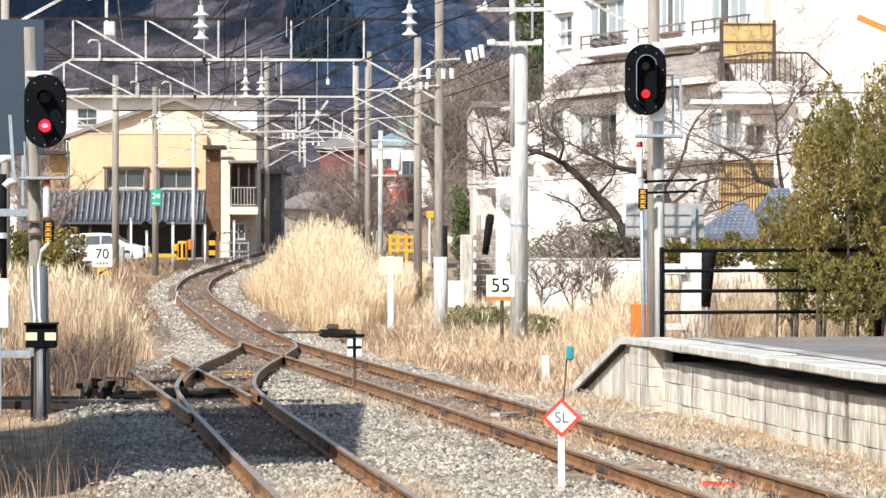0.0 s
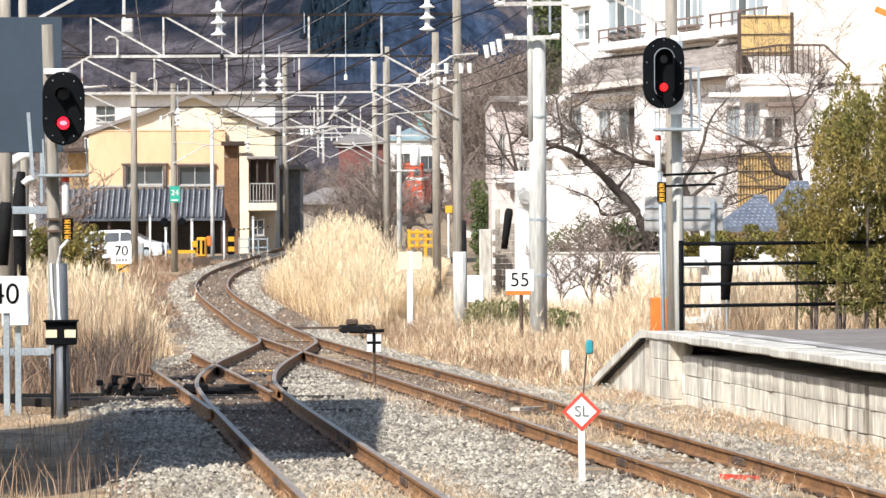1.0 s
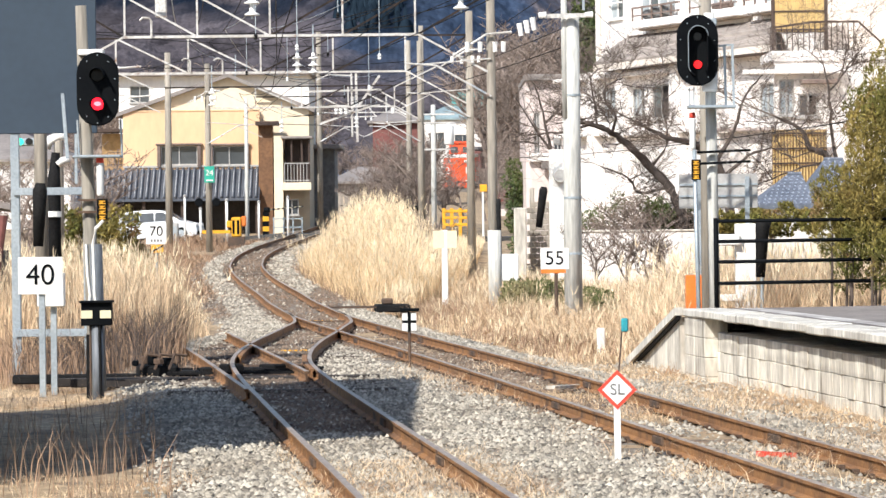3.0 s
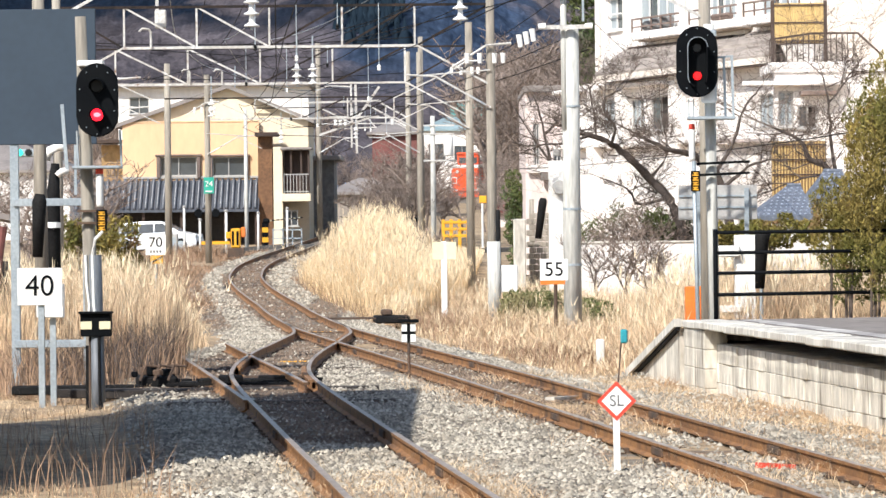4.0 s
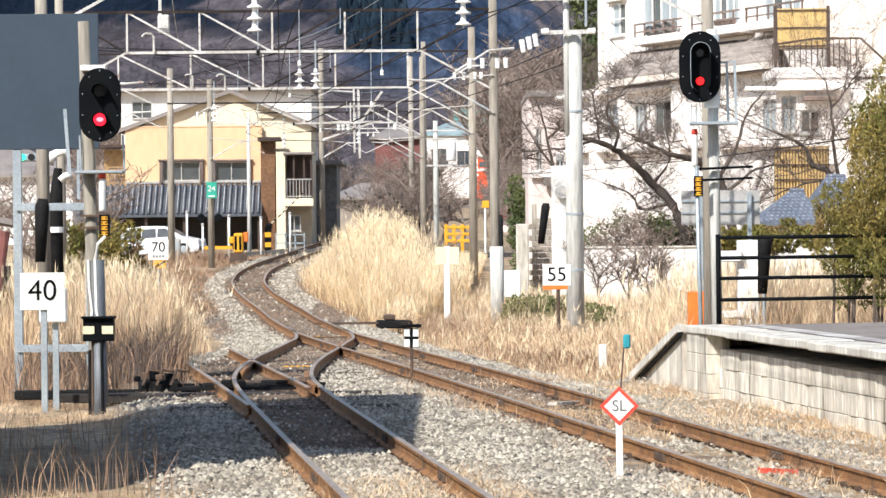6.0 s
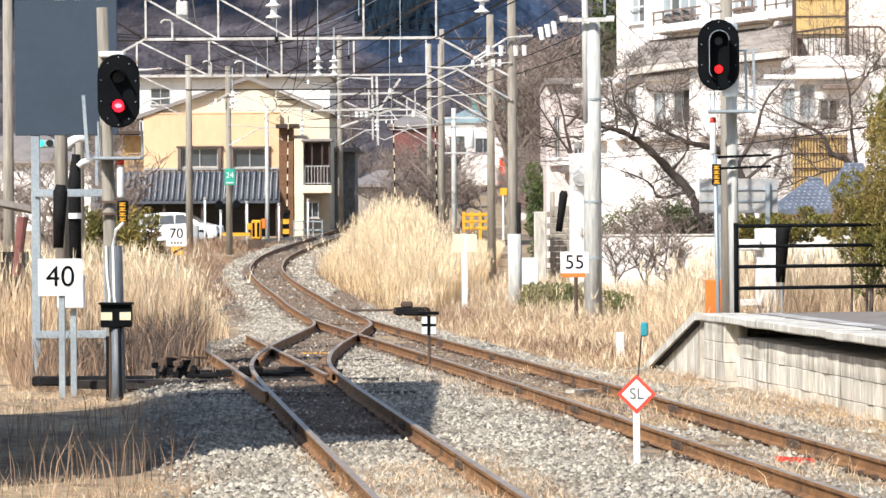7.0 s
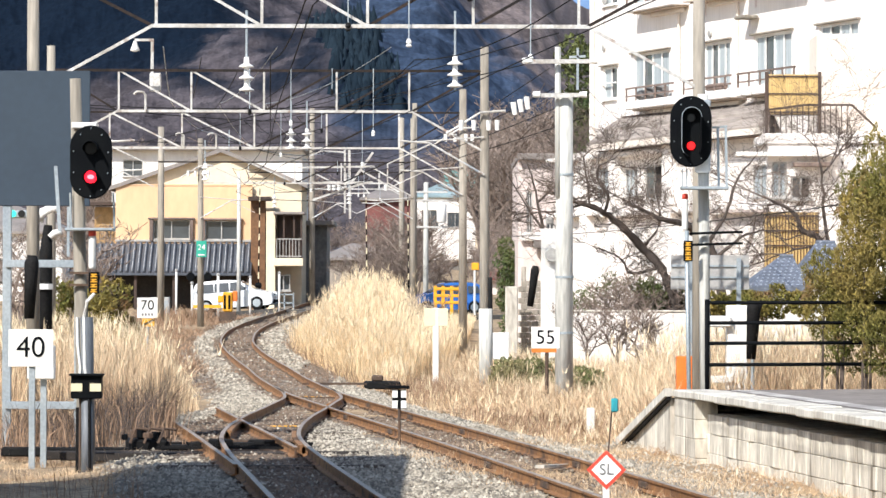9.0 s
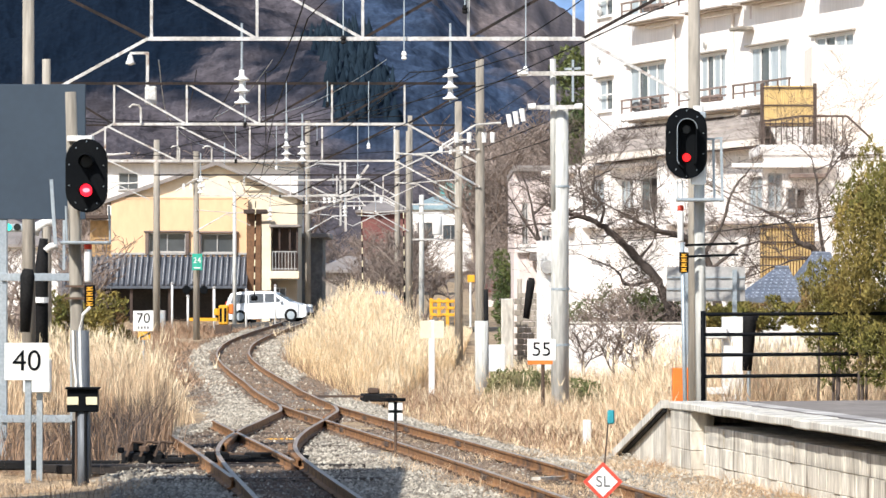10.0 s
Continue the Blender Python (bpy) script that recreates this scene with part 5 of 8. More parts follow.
def yellow_house():
    y = 214.0
    h = thing("house", "pale yellow two-storey house with grey tiled lean-to roof", "house")
    g = 1.2
    xl, xr, xa = -16.315, -6.878, -10.971
    za, zl, zr = 9.22, 7.50, 7.62
    xm = -9.374
    # gable end in cream, yellow storey in front
    part("gable_wall", Shape().slab([(xl, g), (xr, g), (xr, zr), (xa, za), (xl, zl)], y + 0.303, y + 9), M_CREAMWALL, h)
    w1 = (-14.4, 4.716, -12.536, 5.691)
    w2 = (-11.761, 4.686, -10.098, 5.661)
    part("front_wall", wall_holes(xl, xm, g, 7.433, y, 0.3, (w1, w2)), M_YELLOWWALL, h)
    for w in (w1, w2):
        window(h, w, y, 1, None, True, M_FRAME)
        x0, z0, x1, z1 = w
        part("window_box", Shape().box(x0 - 0.09, y - 0.06, z0 - 0.1, 0.18, 0.24, z1 - z0 + 0.2, chamfer=0.02).box(x1 + 0.09, y - 0.06, z0 - 0.1, 0.18, 0.24, z1 - z0 + 0.2, chamfer=0.02).box((x0 + x1) / 2, y - 0.08, z1 + 0.02, x1 - x0 + 0.5, 0.3, 0.1, chamfer=0.02), M_PLANTER, h, "brown window box")
    part("belt", Shape().box((xl + xm) / 2, y + 0.02, 7.433, xm - xl, 0.1, 0.07), M_YELLOWWALL, h)
    part("belt", Shape().box((xl + xm) / 2, y - 0.03, 4.594, xm - xl, 0.1, 0.1), M_FRAME, h)
    for a, b in (((xl - 0.35, zl - 0.12), (xa, za + 0.12)), ((xr + 0.3, zr - 0.1), (xa, za + 0.12))):
        part("roof", Shape().add([(a[0], y - 0.12, a[1]), (b[0], y - 0.12, b[1]), (b[0], y + 9.4, b[1]), (a[0], y + 9.4, a[1]), (a[0], y - 0.12, a[1] - 0.2), (b[0], y - 0.12, b[1] - 0.2), (b[0], y + 9.4, b[1] - 0.2), (a[0], y + 9.4, a[1] - 0.2)],
                                 [(0, 1, 2, 3), (7, 6, 5, 4), (0, 4, 5, 1), (1, 5, 6, 2), (2, 6, 7, 3), (3, 7, 4, 0)]), M_SLATE, h, "grey sheet roof slope")
    tiled_roof(h, -18.636, -9.329, y - 2.2, 2.988, y - 0.05, 4.49, M_TILE, 0.29, "lean_to_roof")
    # Near-black sheet stands in for the deep shade under the lean-to.
    part("lower_shade_wall", Shape().box((-18.351 + xm) / 2, y - 0.4, g - 0.5, xm - -18.351, 0.5, 2.75), M_SHADEWOOD, h, "near-black wall that paints the shade of an open ground floor")
    for px in (-16.577, -15.156, -13.223, -11.035, -9.472):
        part("porch_post", Shape().box(px, y - 1.9, g - 0.5, 0.14, 0.14, 2.333), M_DARKWOOD, h)
    # brown panel, cream pillar, veranda
    part("brown_wall", Shape().box(-9.021, 213.2, g - 0.4, 0.714, 1.2, 5.907), M_BROWNWALL, h, "brown sheet-clad wall")
    part("brown_eave", Shape().box(-8.935, 212.9, 6.65, 1.142, 1.8, 0.2), M_DARKWOOD, h)
    part("pillar", Shape().box(-8.376, 212.8, g - 0.4, 0.457, 0.6, 5.329), M_CREAMWALL, h)
    # Solid dark box paints the shade inside the veranda opening.
    part("veranda_shade", Shape().box(-7.456, 213.9, 3.721, 1.256, 0.8, 2.342), M_DARKWOOD, h, "dark box painted as the shade in the veranda opening")
    part("veranda_slab", Shape().box(-7.456, 213.0, 3.35, 1.485, 1.6, 0.4, chamfer=0.03), M_CREAMWALL, h)
    part("veranda_eave", Shape().box(-7.442, 213.0, 5.947, 1.599, 1.6, 0.14, chamfer=0.03), M_SLATE, h)
    railing(h, -8.062, -6.806, 212.3, 3.778, 0.942, 0.16, M_FRAME)
    for px in (-7.713, -7.199, -6.828):
        part("veranda_post", Shape().box(px, 212.5, 3.721, 0.09, 0.09, 2.284), M_DARKWOOD, h)
    w3 = (-8.082, 2.122, -7.397, 2.921)
    window(h, w3, 213.0, 1)
    # side wing with a small balcony
    part("side_wing", Shape().box(-16.963, 217.0, g - 0.4, 1.158, 2.0, 5.57), mat("tan render", (0.45, 0.29, 0.14), None, 0.5, 0.9), h, "tan side wing")
    part("side_eave", Shape().box(-17.068, 216.6, 6.457, 1.737, 3.0, 0.15), M_DARKWOOD, h)
    railing(h, -17.244, -16.38, 215.6, 4.708, 0.692, 0.18, M_DARKWOOD)
    part("antenna", Shape().tube([(-10.668, 216.0, 9.047), (-10.653, 216.0, 10.35)], 0.03, 5), M_STEEL, h)


yellow_house()


def block_house(name, label, x0, x1, z0, z1, y, depth, wall_m, roof_m=None, roof_h=0.0, windows=(), over=0.4, hip=True):
    """A plain house: a walled block with windows and a hipped or gabled roof."""
    h = thing(name, label, "house")
    part("wall", wall_holes(x0, x1, z0, z1, y, 0.25, windows), wall_m, h)
    sides = Shape().box(x0 + 0.125, y + 0.25 + depth / 2, z0, 0.25, depth, z1 - z0).box(x1 - 0.125, y + 0.25 + depth / 2, z0, 0.25, depth, z1 - z0).box((x0 + x1) / 2, y + depth + 0.35, z0, x1 - x0, 0.2, z1 - z0)
    part("side_wall", sides, wall_m, h)
    for w in windows:
        window(h, w, y, 1)
    if roof_h:
        a, b, c, d = x0 - over, x1 + over, y - over, y + depth + over + 0.3
        k = min((d - c) / 2, (b - a) / 2) * (0.8 if hip else 0.0)
        m = (c + d) / 2
        sh = Shape().add([(a, c, z1), (b, c, z1), (b, d, z1), (a, d, z1), (a + k, m, z1 + roof_h), (b - k, m, z1 + roof_h), (a, c, z1 - 0.15), (b, c, z1 - 0.15), (b, d, z1 - 0.15), (a, d, z1 - 0.15)],
                         [(0, 1, 5, 4), (1, 2, 5), (2, 3, 4, 5), (3, 0, 4), (0, 6, 7, 1), (1, 7, 8, 2), (2, 8, 9, 3), (3, 9, 6, 0), (6, 9, 8, 7)])
        part("roof", sh, roof_m, h)
    else:
        part("roof", Shape().box((x0 + x1) / 2, y + depth / 2, z1, x1 - x0 + 2 * over, depth + 0.6 + 2 * over, 0.25, chamfer=0.03), roof_m or wall_m, h)
    return h


def win(x0, z0, x1, z1):
    return (x0, z0, x1, z1)


# behind the crossing
block_house("white_building", "long white flat-roofed building behind the yellow house", -20.212, -8.38, 1.0, 10.817, 262.0, 12, M_PLASTER, M_SLATE, 0,
            (win(-19.514, 9.188, -18.286, 10.241),))
block_house("maroon_house", "maroon boarded house with grey roof among trees", -4.92, -1.81, 2, 8.495, 290.0, 7, M_MAROON, M_SLATE, 0.9)
block_house("grey_roof_house", "white house with a pale blue-grey sheet roof", -2.281, 3.943, 3, 11.8, 430.0, 8, M_PLASTER, mat("pale blue-grey sheet roof", (0.27, 0.36, 0.38), (0.20, 0.27, 0.29), 0.6, 0.6), 1.35,
            (win(-1.538, 8.631, 0.191, 10.36), win(1.055, 8.631, 2.669, 10.129)))
block_house("cream_house", "cream house with bright teal gable roof", 1.215, 7.97, 3, 13.589, 480.0, 8, M_CREAMWALL, M_TEALROOF, 2.4, hip=False)
block_house("tin_roof_shed", "low grey shed with rusted sheet roof", -6.759, -2.828, 1.5, 4.126, 255.0, 6, M_DRABWALL, M_SLATE, 0.9)
block_house("dark_shed", "dark grey sheet-clad shed beside the house", -6.985, -5.795, 1.0, 5.559, 222.0, 6, mat("dark sheet wall", (0.19, 0.18, 0.17), (0.13, 0.125, 0.12), 0.6, 0.7), M_SLATE, 0)
block_house("left_house", "white house with grey roof beyond the bushes", -28.448, -20.432, 1.0, 5.328, 230.0, 8, M_PLASTER, M_SLATE, 1.6)
block_house("tiny_house", "small red-roofed hut beside the road", 3.181, 4.421, 1.5, 2.916, 250.0, 4, M_PINKWALL, M_MAROON, 0.6)
# pinkish building with a stone base
pk = block_house("pink_building", "pinkish two-storey building with pale upper walls", 3.054, 5.722, 0.2, 7.027, 158.0, 12, M_PINKWALL, M_SLATE, 0,
                 (win(3.357, 4.305, 3.59, 5.872), win(4.089, 4.253, 4.407, 4.825)), over=0.05)
part("upper_face", Shape().box(3.677, 157.82, 4.025, 1.142, 0.1, 0.3), M_PLASTER, pk)
part("canopy", Shape().box(4.76, 156.5, 3.718, 2.301, 2.6, 0.3), M_SLATE, pk, "grey canopy roof")
sb = thing("stone_wall", "grey squared stone wall", "wall")
for r in range(14):
    for c in range(4):
        part("stone", Shape().box(2.58 + 0.21 * c + (0.1 if r % 2 else 0), 128 + rng.normal(0, 0.012), 0.0 + 0.175 * r, 0.2, 0.3, 0.165, chamfer=0.015), M_POLE, sb)
part("gate_pillar", Shape().box(2.257, 127, -0.2, 0.375, 0.3, 2.465, chamfer=0.03), M_CONCRETE, sb)


M_SOFFIT = mat("tan soffit", (0.45, 0.36, 0.27), None, 1, 0.9)

M_ROOFSHEET = mat("weathered roof sheet", (0.33, 0.29, 0.26), (0.23, 0.20, 0.18), 0.5, 0.8, detail=0.3, stretch=(0.3, 3, 1), spots=((0.15, 0.12, 0.10), 0.9, 0.6))
M_STAINED = mat("rain-streaked white plaster", (0.87, 0.83, 0.80), (0.80, 0.755, 0.72), 0.35, 0.9, detail=0.06, bump=0.06, stretch=(2.5, 2.5, 0.25), spots=((0.66, 0.59, 0.53), 0.5, 0.70))


def hotel():
    """The hotel: a long balconied front running away from the line, seen aslant, with a bay and terrace at its near end."""
    h = thing("hotel", "white four-storey hotel with balconies and net-curtained windows", "hotel", pose(5.399, 149.405, 0, 0, 0, -72.91))
    zf, F, length, top = 8.62, 3.31, 46.0, 22.46
    cols = (('s', 1.45, 2.93), ('d', 4.62, 8.15), ('d', 11.47, 13.84), ('d', 15.98, 19.15), ('d', 21.42, 24.48))
    holes = []
    for k in range(0, 4):
        for t, a, b in cols:
            z = zf + F * k
            holes.append((t, a, z + (0.22 if t == "s" else 0.04), b, z + (1.34 if t == "s" else 1.62)))
    part("wall", wall_holes(0, length, -0.4, top, 0, 0.3, [q[1:] for q in holes]), M_STAINED, h)
    part("end_wall", Shape().box(0.15, 6.3, -0.4, 0.3, 12.0, top + 0.4), M_STAINED, h)
    part("end_wall", Shape().box(length - 0.15, 6.3, -0.4, 0.3, 12.0, top + 0.4), M_STAINED, h)
    part("back_wall", Shape().box(length / 2, 12.45, -0.4, length, 0.3, top + 0.4), M_STAINED, h)
    part("roof", Shape().box(length / 2, 6, top, length + 0.6, 13.6, 0.3), M_SLATE, h)
    for t, a, z, b, zz in holes:
        window(h, (a, z, b, zz), 0, 1 if t == "s" else 3, (M_CURTAIN, M_GLASS, M_CURTAIN, M_CURTAIN), True, M_WHITE)
        part("lintel", Shape().box((a + b) / 2, -0.06, zz + 0.04, b - a + 0.4, 0.12, 0.06, chamfer=0.01), M_POLE, h)
        if t == "s":
            part("window_bar", Shape().bar((a, -0.05, (z + zz) / 2), (b, -0.05, (z + zz) / 2), 0.05, 0.05), M_WHITE, h)
        part("rain_stain", Shape().box(a + 0.12, -0.004, z - 0.8, 0.16, 0.006, 0.72), M_PINKWALL, h, "grey rain streak under the sill")
    # balconies: slab, tan soffit box, low wooden rail, laundry poles and air units
    for k in range(0, 4):
        z = zf + F * k
        for j, (a, b) in enumerate(((5.4, 10.13), (10.98, 15.42), (15.92, 20.9), (22.27, 25.71))):
            if k == 0 and j == 3:
                continue
            sl = part("balcony", Shape().box((a + b) / 2, -0.3, z - 0.30, b - a, 0.6, 0.28, chamfer=0.03), M_STAINED, h)
            part("soffit", Shape().box((a + b) / 2 + 0.2, -0.26, z - 0.36, (b - a) * 0.86, 0.5, 0.06, chamfer=0.01), M_SOFFIT, sl, "tan timber soffit")
            part("beam", Shape().box((a + b) / 2 + 0.5, -0.1, z - 0.5, (b - a) * 0.62, 0.2, 0.14, chamfer=0.02), M_BAY, sl)
            rl = part("railing", Shape().bar((a + 0.05, -0.57, z + 0.42), (b - 0.05, -0.57, z + 0.42), 0.07, 0.06), M_PLANTER, sl, "brown wooden balcony rail")
            part("lower_rail", Shape().bar((a + 0.05, -0.57, z + 0.15), (b - 0.05, -0.57, z + 0.15), 0.05, 0.05), M_PLANTER, rl)
            x = a + 0.1
            while x < b:
                part("baluster", Shape().bar((x, -0.57, z - 0.02), (x, -0.57, z + 0.42), 0.05, 0.05), M_PLANTER, rl)
                x += 0.95
            if (j + k) % 2:
                part("trough", Shape().box((a + b) / 2 + 0.6, -0.45, z + 0.02, 1.5, 0.22, 0.2, chamfer=0.03), M_PLANTER, sl, "brown planter trough")
            if k == 0 and j == 0:
                for q in range(3):
                    part("bundle", Shape().box(b - 3.6 + 0.9 * q, -0.35, z, 0.6, 0.3, 0.34 + 0.05 * q, 10 * q, 0.08), M_GREYTEXT, sl, "dark bundle on the balcony")
    # downpipes and vents
    for x in (0.6, 9.24, 14.65):
        part("downpipe", Shape().tube([(x, -0.06, 0), (x, -0.06, top)], 0.05, 8), M_BAY, h)
    for x, z in ((1.63, 10.67), (1.63, 12.33), (12.1, 10.57)):
        part("vent", Shape().tube([(x, -0.08, z), (x, 0.02, z)], [0.11, 0.13], 12), M_FRAME, h, "round wall vent")
    part("wall_lamp", Shape().box(16.03, -0.3, 10.79, 0.9, 0.5, 0.12, 0, 0.03), M_POLE_DARK, h, "grey wall lamp")
    # long sheet roof over the ground floor, in two weathered bands
    e0, e1, r0, r1 = (5.52, 7.17), (22.26, 7.2), (3.46, 8.1), (17.25, 8.07)
    for i in range(2):
        f0, f1 = i / 2, (i + 1) / 2
        def at(f, g):
            lo = (e0[0] + (e1[0] - e0[0]) * g, -2.0, e0[1] + (e1[1] - e0[1]) * g)
            hi = (r0[0] + (r1[0] - r0[0]) * g, -0.02, r0[1] + (r1[1] - r0[1]) * g)
            return tuple(p + (q - p) * f for p, q in zip(lo, hi))
        step = 0.09 * i
        q = [at(f0, 0), at(f0, 1), at(f1, 1), at(f1, 0)]
        lr = part("lower_roof", Shape().add([(x, y, z + step) for x, y, z in q] + [(x, y, z + step - 0.16) for x, y, z in q],
                  [(0, 1, 2, 3), (7, 6, 5, 4), (0, 4, 5, 1), (1, 5, 6, 2), (2, 6, 7, 3), (3, 7, 4, 0)]), M_ROOFSHEET, h, "weathered grey sheet roof")
        for g in range(1, 14):
            a, b = at(f0, g / 14), at(f1, g / 14)
            part("seam", Shape().bar((a[0], a[1], a[2] + step + 0.004), (b[0], b[1], b[2] + step + 0.004), 0.05, 0.02), M_ROOFSHEET, lr)
    part("fascia", Shape().bar((e0[0], -1.98, e0[1] - 0.17), (e1[0], -1.98, e1[1] - 0.17), 0.06, 0.2), M_BAY, h)
    part("eave_soffit", Shape().add([(e0[0], -1.9, e0[1] - 0.3), (e1[0], -1.9, e1[1] - 0.3), (e1[0], -0.05, e1[1] - 0.3), (e0[0], -0.05, e0[1] - 0.3)], [(0, 3, 2, 1)]), M_PLANTER, h, "brown boarded eave soffit")
    part("roof_trim", Shape().bar((4.15, -0.16, 8.07), (14.14, -0.16, 8.04), 0.14, 0.18), M_DARKWOOD, h, "dark flashing above the roof")
    # ground floor wall, piers and deep windows
    zt = e0[1] - 0.25
    lows = (('tall', 4.43, 5.33, 5.88, 6.34), ('dark', 9.45, 5.17, 11.12, 6.3), ('tall', 19.22, 5.05, 20.45, 6.03), ('pale', 7.12, 5.27, 8.79, 6.26))
    part("ground_wall", wall_holes(0.2, 30.0, -0.4, zt, -1.35, 0.3, [w[1:] for w in lows]), M_STAINED, h)
    for t, a, z, b, zz in lows:
        window(h, (a, z, b, zz), -1.35, 3 if t == "pale" else 1, (M_CURTAIN, M_CURTAIN) if t != "dark" else (M_GLASS, M_SHADEWOOD), True, M_FRAME)
    for x in (4.17, 7.17, 12.41, 16.99):
        part("pier", Shape().box(x, -1.45, -0.4, 0.7, 0.5, zt + 0.4, chamfer=0.03), M_STAINED, h)
    for z, a, b in ((6.63, 0.2, 12.47), (4.63, 6.0, 24.0), (4.69, 0.2, 9.0)):
        part("ledge", Shape().box((a + b) / 2, -1.45, z, b - a, 0.5, 0.16, chamfer=0.03), M_STAINED, h)
    # near end: cream bay, terrace, bamboo blind, walls of the terrace below
    b = part("bay", Shape().box(0, 0, 0, 9.0, 2.6, 9.97, chamfer=0.03), M_BAY, None, "projecting cream bay")
    b.parent, b.matrix_parent_inverse = h, h.matrix_basis.inverted()
    b.matrix_basis = pose(15.31, 121.2, -0.5)

    def placed(name, shape, material, label="", parent=None):
        ob = part(name, shape, material, None, label)
        ob.parent = parent or h
        if not parent:
            ob.matrix_parent_inverse = h.matrix_basis.inverted()
        return ob

    xa, xb, z0, z1 = 9.357, 10.761, 7.116, 8.265
    bl = placed("bamboo_blind", Shape().box((xa + xb) / 2, 119.0, z0, xb - xa, 0.03, z1 - z0), M_BAMBOO, "yellow bamboo screen with dark frame")
    n = 24
    for i in range(n):
        x = xa + (xb - xa) * (i + 0.5) / n
        placed("bamboo_slat", Shape().tube([(x, 119.0 - 0.04, z0), (x + 0.004 * math.sin(i), 119.0 - 0.04, z1 - 0.01 + 0.012 * math.sin(i * 2.3))], 0.030, 6), M_BAMBOO, "", bl)
    for f in (0.0, 0.07, 0.52, 0.95):
        placed("batten", Shape().bar((xa - 0.02, 119.0 - 0.085, z0 + (z1 - z0) * f), (xb + 0.02, 119.0 - 0.085, z0 + (z1 - z0) * f), 0.03, 0.035), M_DARKWOOD, "", bl)
    for x in (xa - 0.05, xb + 0.04):
        placed("frame_post", Shape().box(x, 119.0 - 0.03, z0 - 0.75, 0.1, 0.1, z1 - z0 + 0.82), M_DARKWOOD, "", bl)
    for f in (0.28, 0.72):
        placed("tie", Shape().tube([(xa + (xb - xa) * f, 119.0 - 0.1, z1 + 0.05), (xa + (xb - xa) * f + 0.05, 119.0 - 0.13, z1 - 0.1), (xa + (xb - xa) * f + 0.02, 119.0 - 0.1, z1 - 0.22)], 0.012, 5), M_DARKWOOD, "", bl)
    zt = 6.518
    x0, x1, x2 = 9.113, 11.571, 12.232
    placed("terrace", Shape().box((x0 + x2 + 3) / 2, 119.0 + 0.35, zt - 0.28, x2 + 3 - x0, 3.95, 0.3, chamfer=0.03), M_STAINED, "white terrace slab")
    tr = placed("terrace_rail", Shape().bar((x0, 117.5, zt + 0.66), (x1 - 1.3, 117.5, zt + 0.82), 0.06, 0.06).bar((x1 - 1.3, 117.5, zt + 0.82), (x1, 117.5, zt + 0.82), 0.06, 0.06).bar((x1, 117.5, zt + 0.82), (x2, 117.5, zt + 0.2), 0.06, 0.06), M_DARKWOOD, "dark iron terrace railing")
    x = x0
    while x <= x1 + 0.01:
        placed("baluster", Shape().bar((x, 117.5, zt), (x, 117.5, zt + 0.66 + 0.16 * min(1, (x - x0) / 1.3)), 0.026, 0.026), M_DARKWOOD, "", tr)
        x += 0.155
    tw = 9.868, 4.707, 10.426, 5.346
    tv = 9.341, 4.755, 9.756, 5.744
    placed("terrace_wall", wall_holes(x0 + 0.1, x2 + 3, -0.4, zt - 0.29, 117.46, 0.3, [tw, tv]), M_STAINED, "white wall below the terrace")
    for hole, gl in ((tw, (M_GLASS, M_SHADEWOOD)), (tv, (M_CURTAIN, M_CURTAIN))):
        w = window(h, hole, 117.46, 1, gl, True, M_FRAME)
        w.matrix_parent_inverse = h.matrix_basis.inverted()
    placed("cornice", Shape().box((x0 + x1) / 2 - 0.6, 117.46 - 0.16, 5.875, x1 - x0 + 0.4, 0.36, 0.14, chamfer=0.03), M_STAINED)
    # Brown colour puts the soffit's shadow into this slab.
    placed("canopy", Shape().box(10.44, 117.46 - 0.22, 5.602, 1.02, 0.46, 0.13, chamfer=0.02), M_PLANTER, "canopy over the window, painted brown as a soffit in shadow")
    placed("string_course", Shape().box(8.45, 119.0 - 0.6, 4.329, 1.6, 0.5, 0.1, chamfer=0.02), M_PINKWALL)
    placed("garden_wall", Shape().box(8.45, 119.0 - 0.35, -0.4, 1.6, 0.3, 4.7), M_STAINED, "white garden wall")
    sx0, sx1, sz0, sz1 = 9.09, 10.612, 3.299, 4.335
    sc = placed("bamboo_screen", Shape().box((sx0 + sx1) / 2, 117.0, sz0 - 1.5, sx1 - sx0, 0.04, sz1 - sz0 + 1.5), M_SCREEN, "brown bamboo garden screen")
    for i in range(18):
        x = sx0 + (sx1 - sx0) * (i + 0.5) / 18
        placed("cane", Shape().tube([(x, 116.95, sz0 - 1.4), (x, 116.95, sz1)], 0.022, 5), M_BAMBOO, "", sc)
    for f in (0.1, 0.5, 0.9):
        placed("batten", Shape().bar((sx0, 116.9, sz0 + (sz1 - sz0) * f), (sx1, 116.9, sz0 + (sz1 - sz0) * f), 0.03, 0.04), M_DARKWOOD, "", sc)
    placed("awning_edge", Shape().bar((12.83, 116.0, 8.26), (15.3, 116.0, 7.2), 0.1, 0.17), M_ORANGE, "orange awning edge")
    placed("awning_pole", Shape().tube([(15.2, 116.0, -0.4), (15.2, 116.0, 7.3)], 0.05, 8), M_STEEL)


hotel()

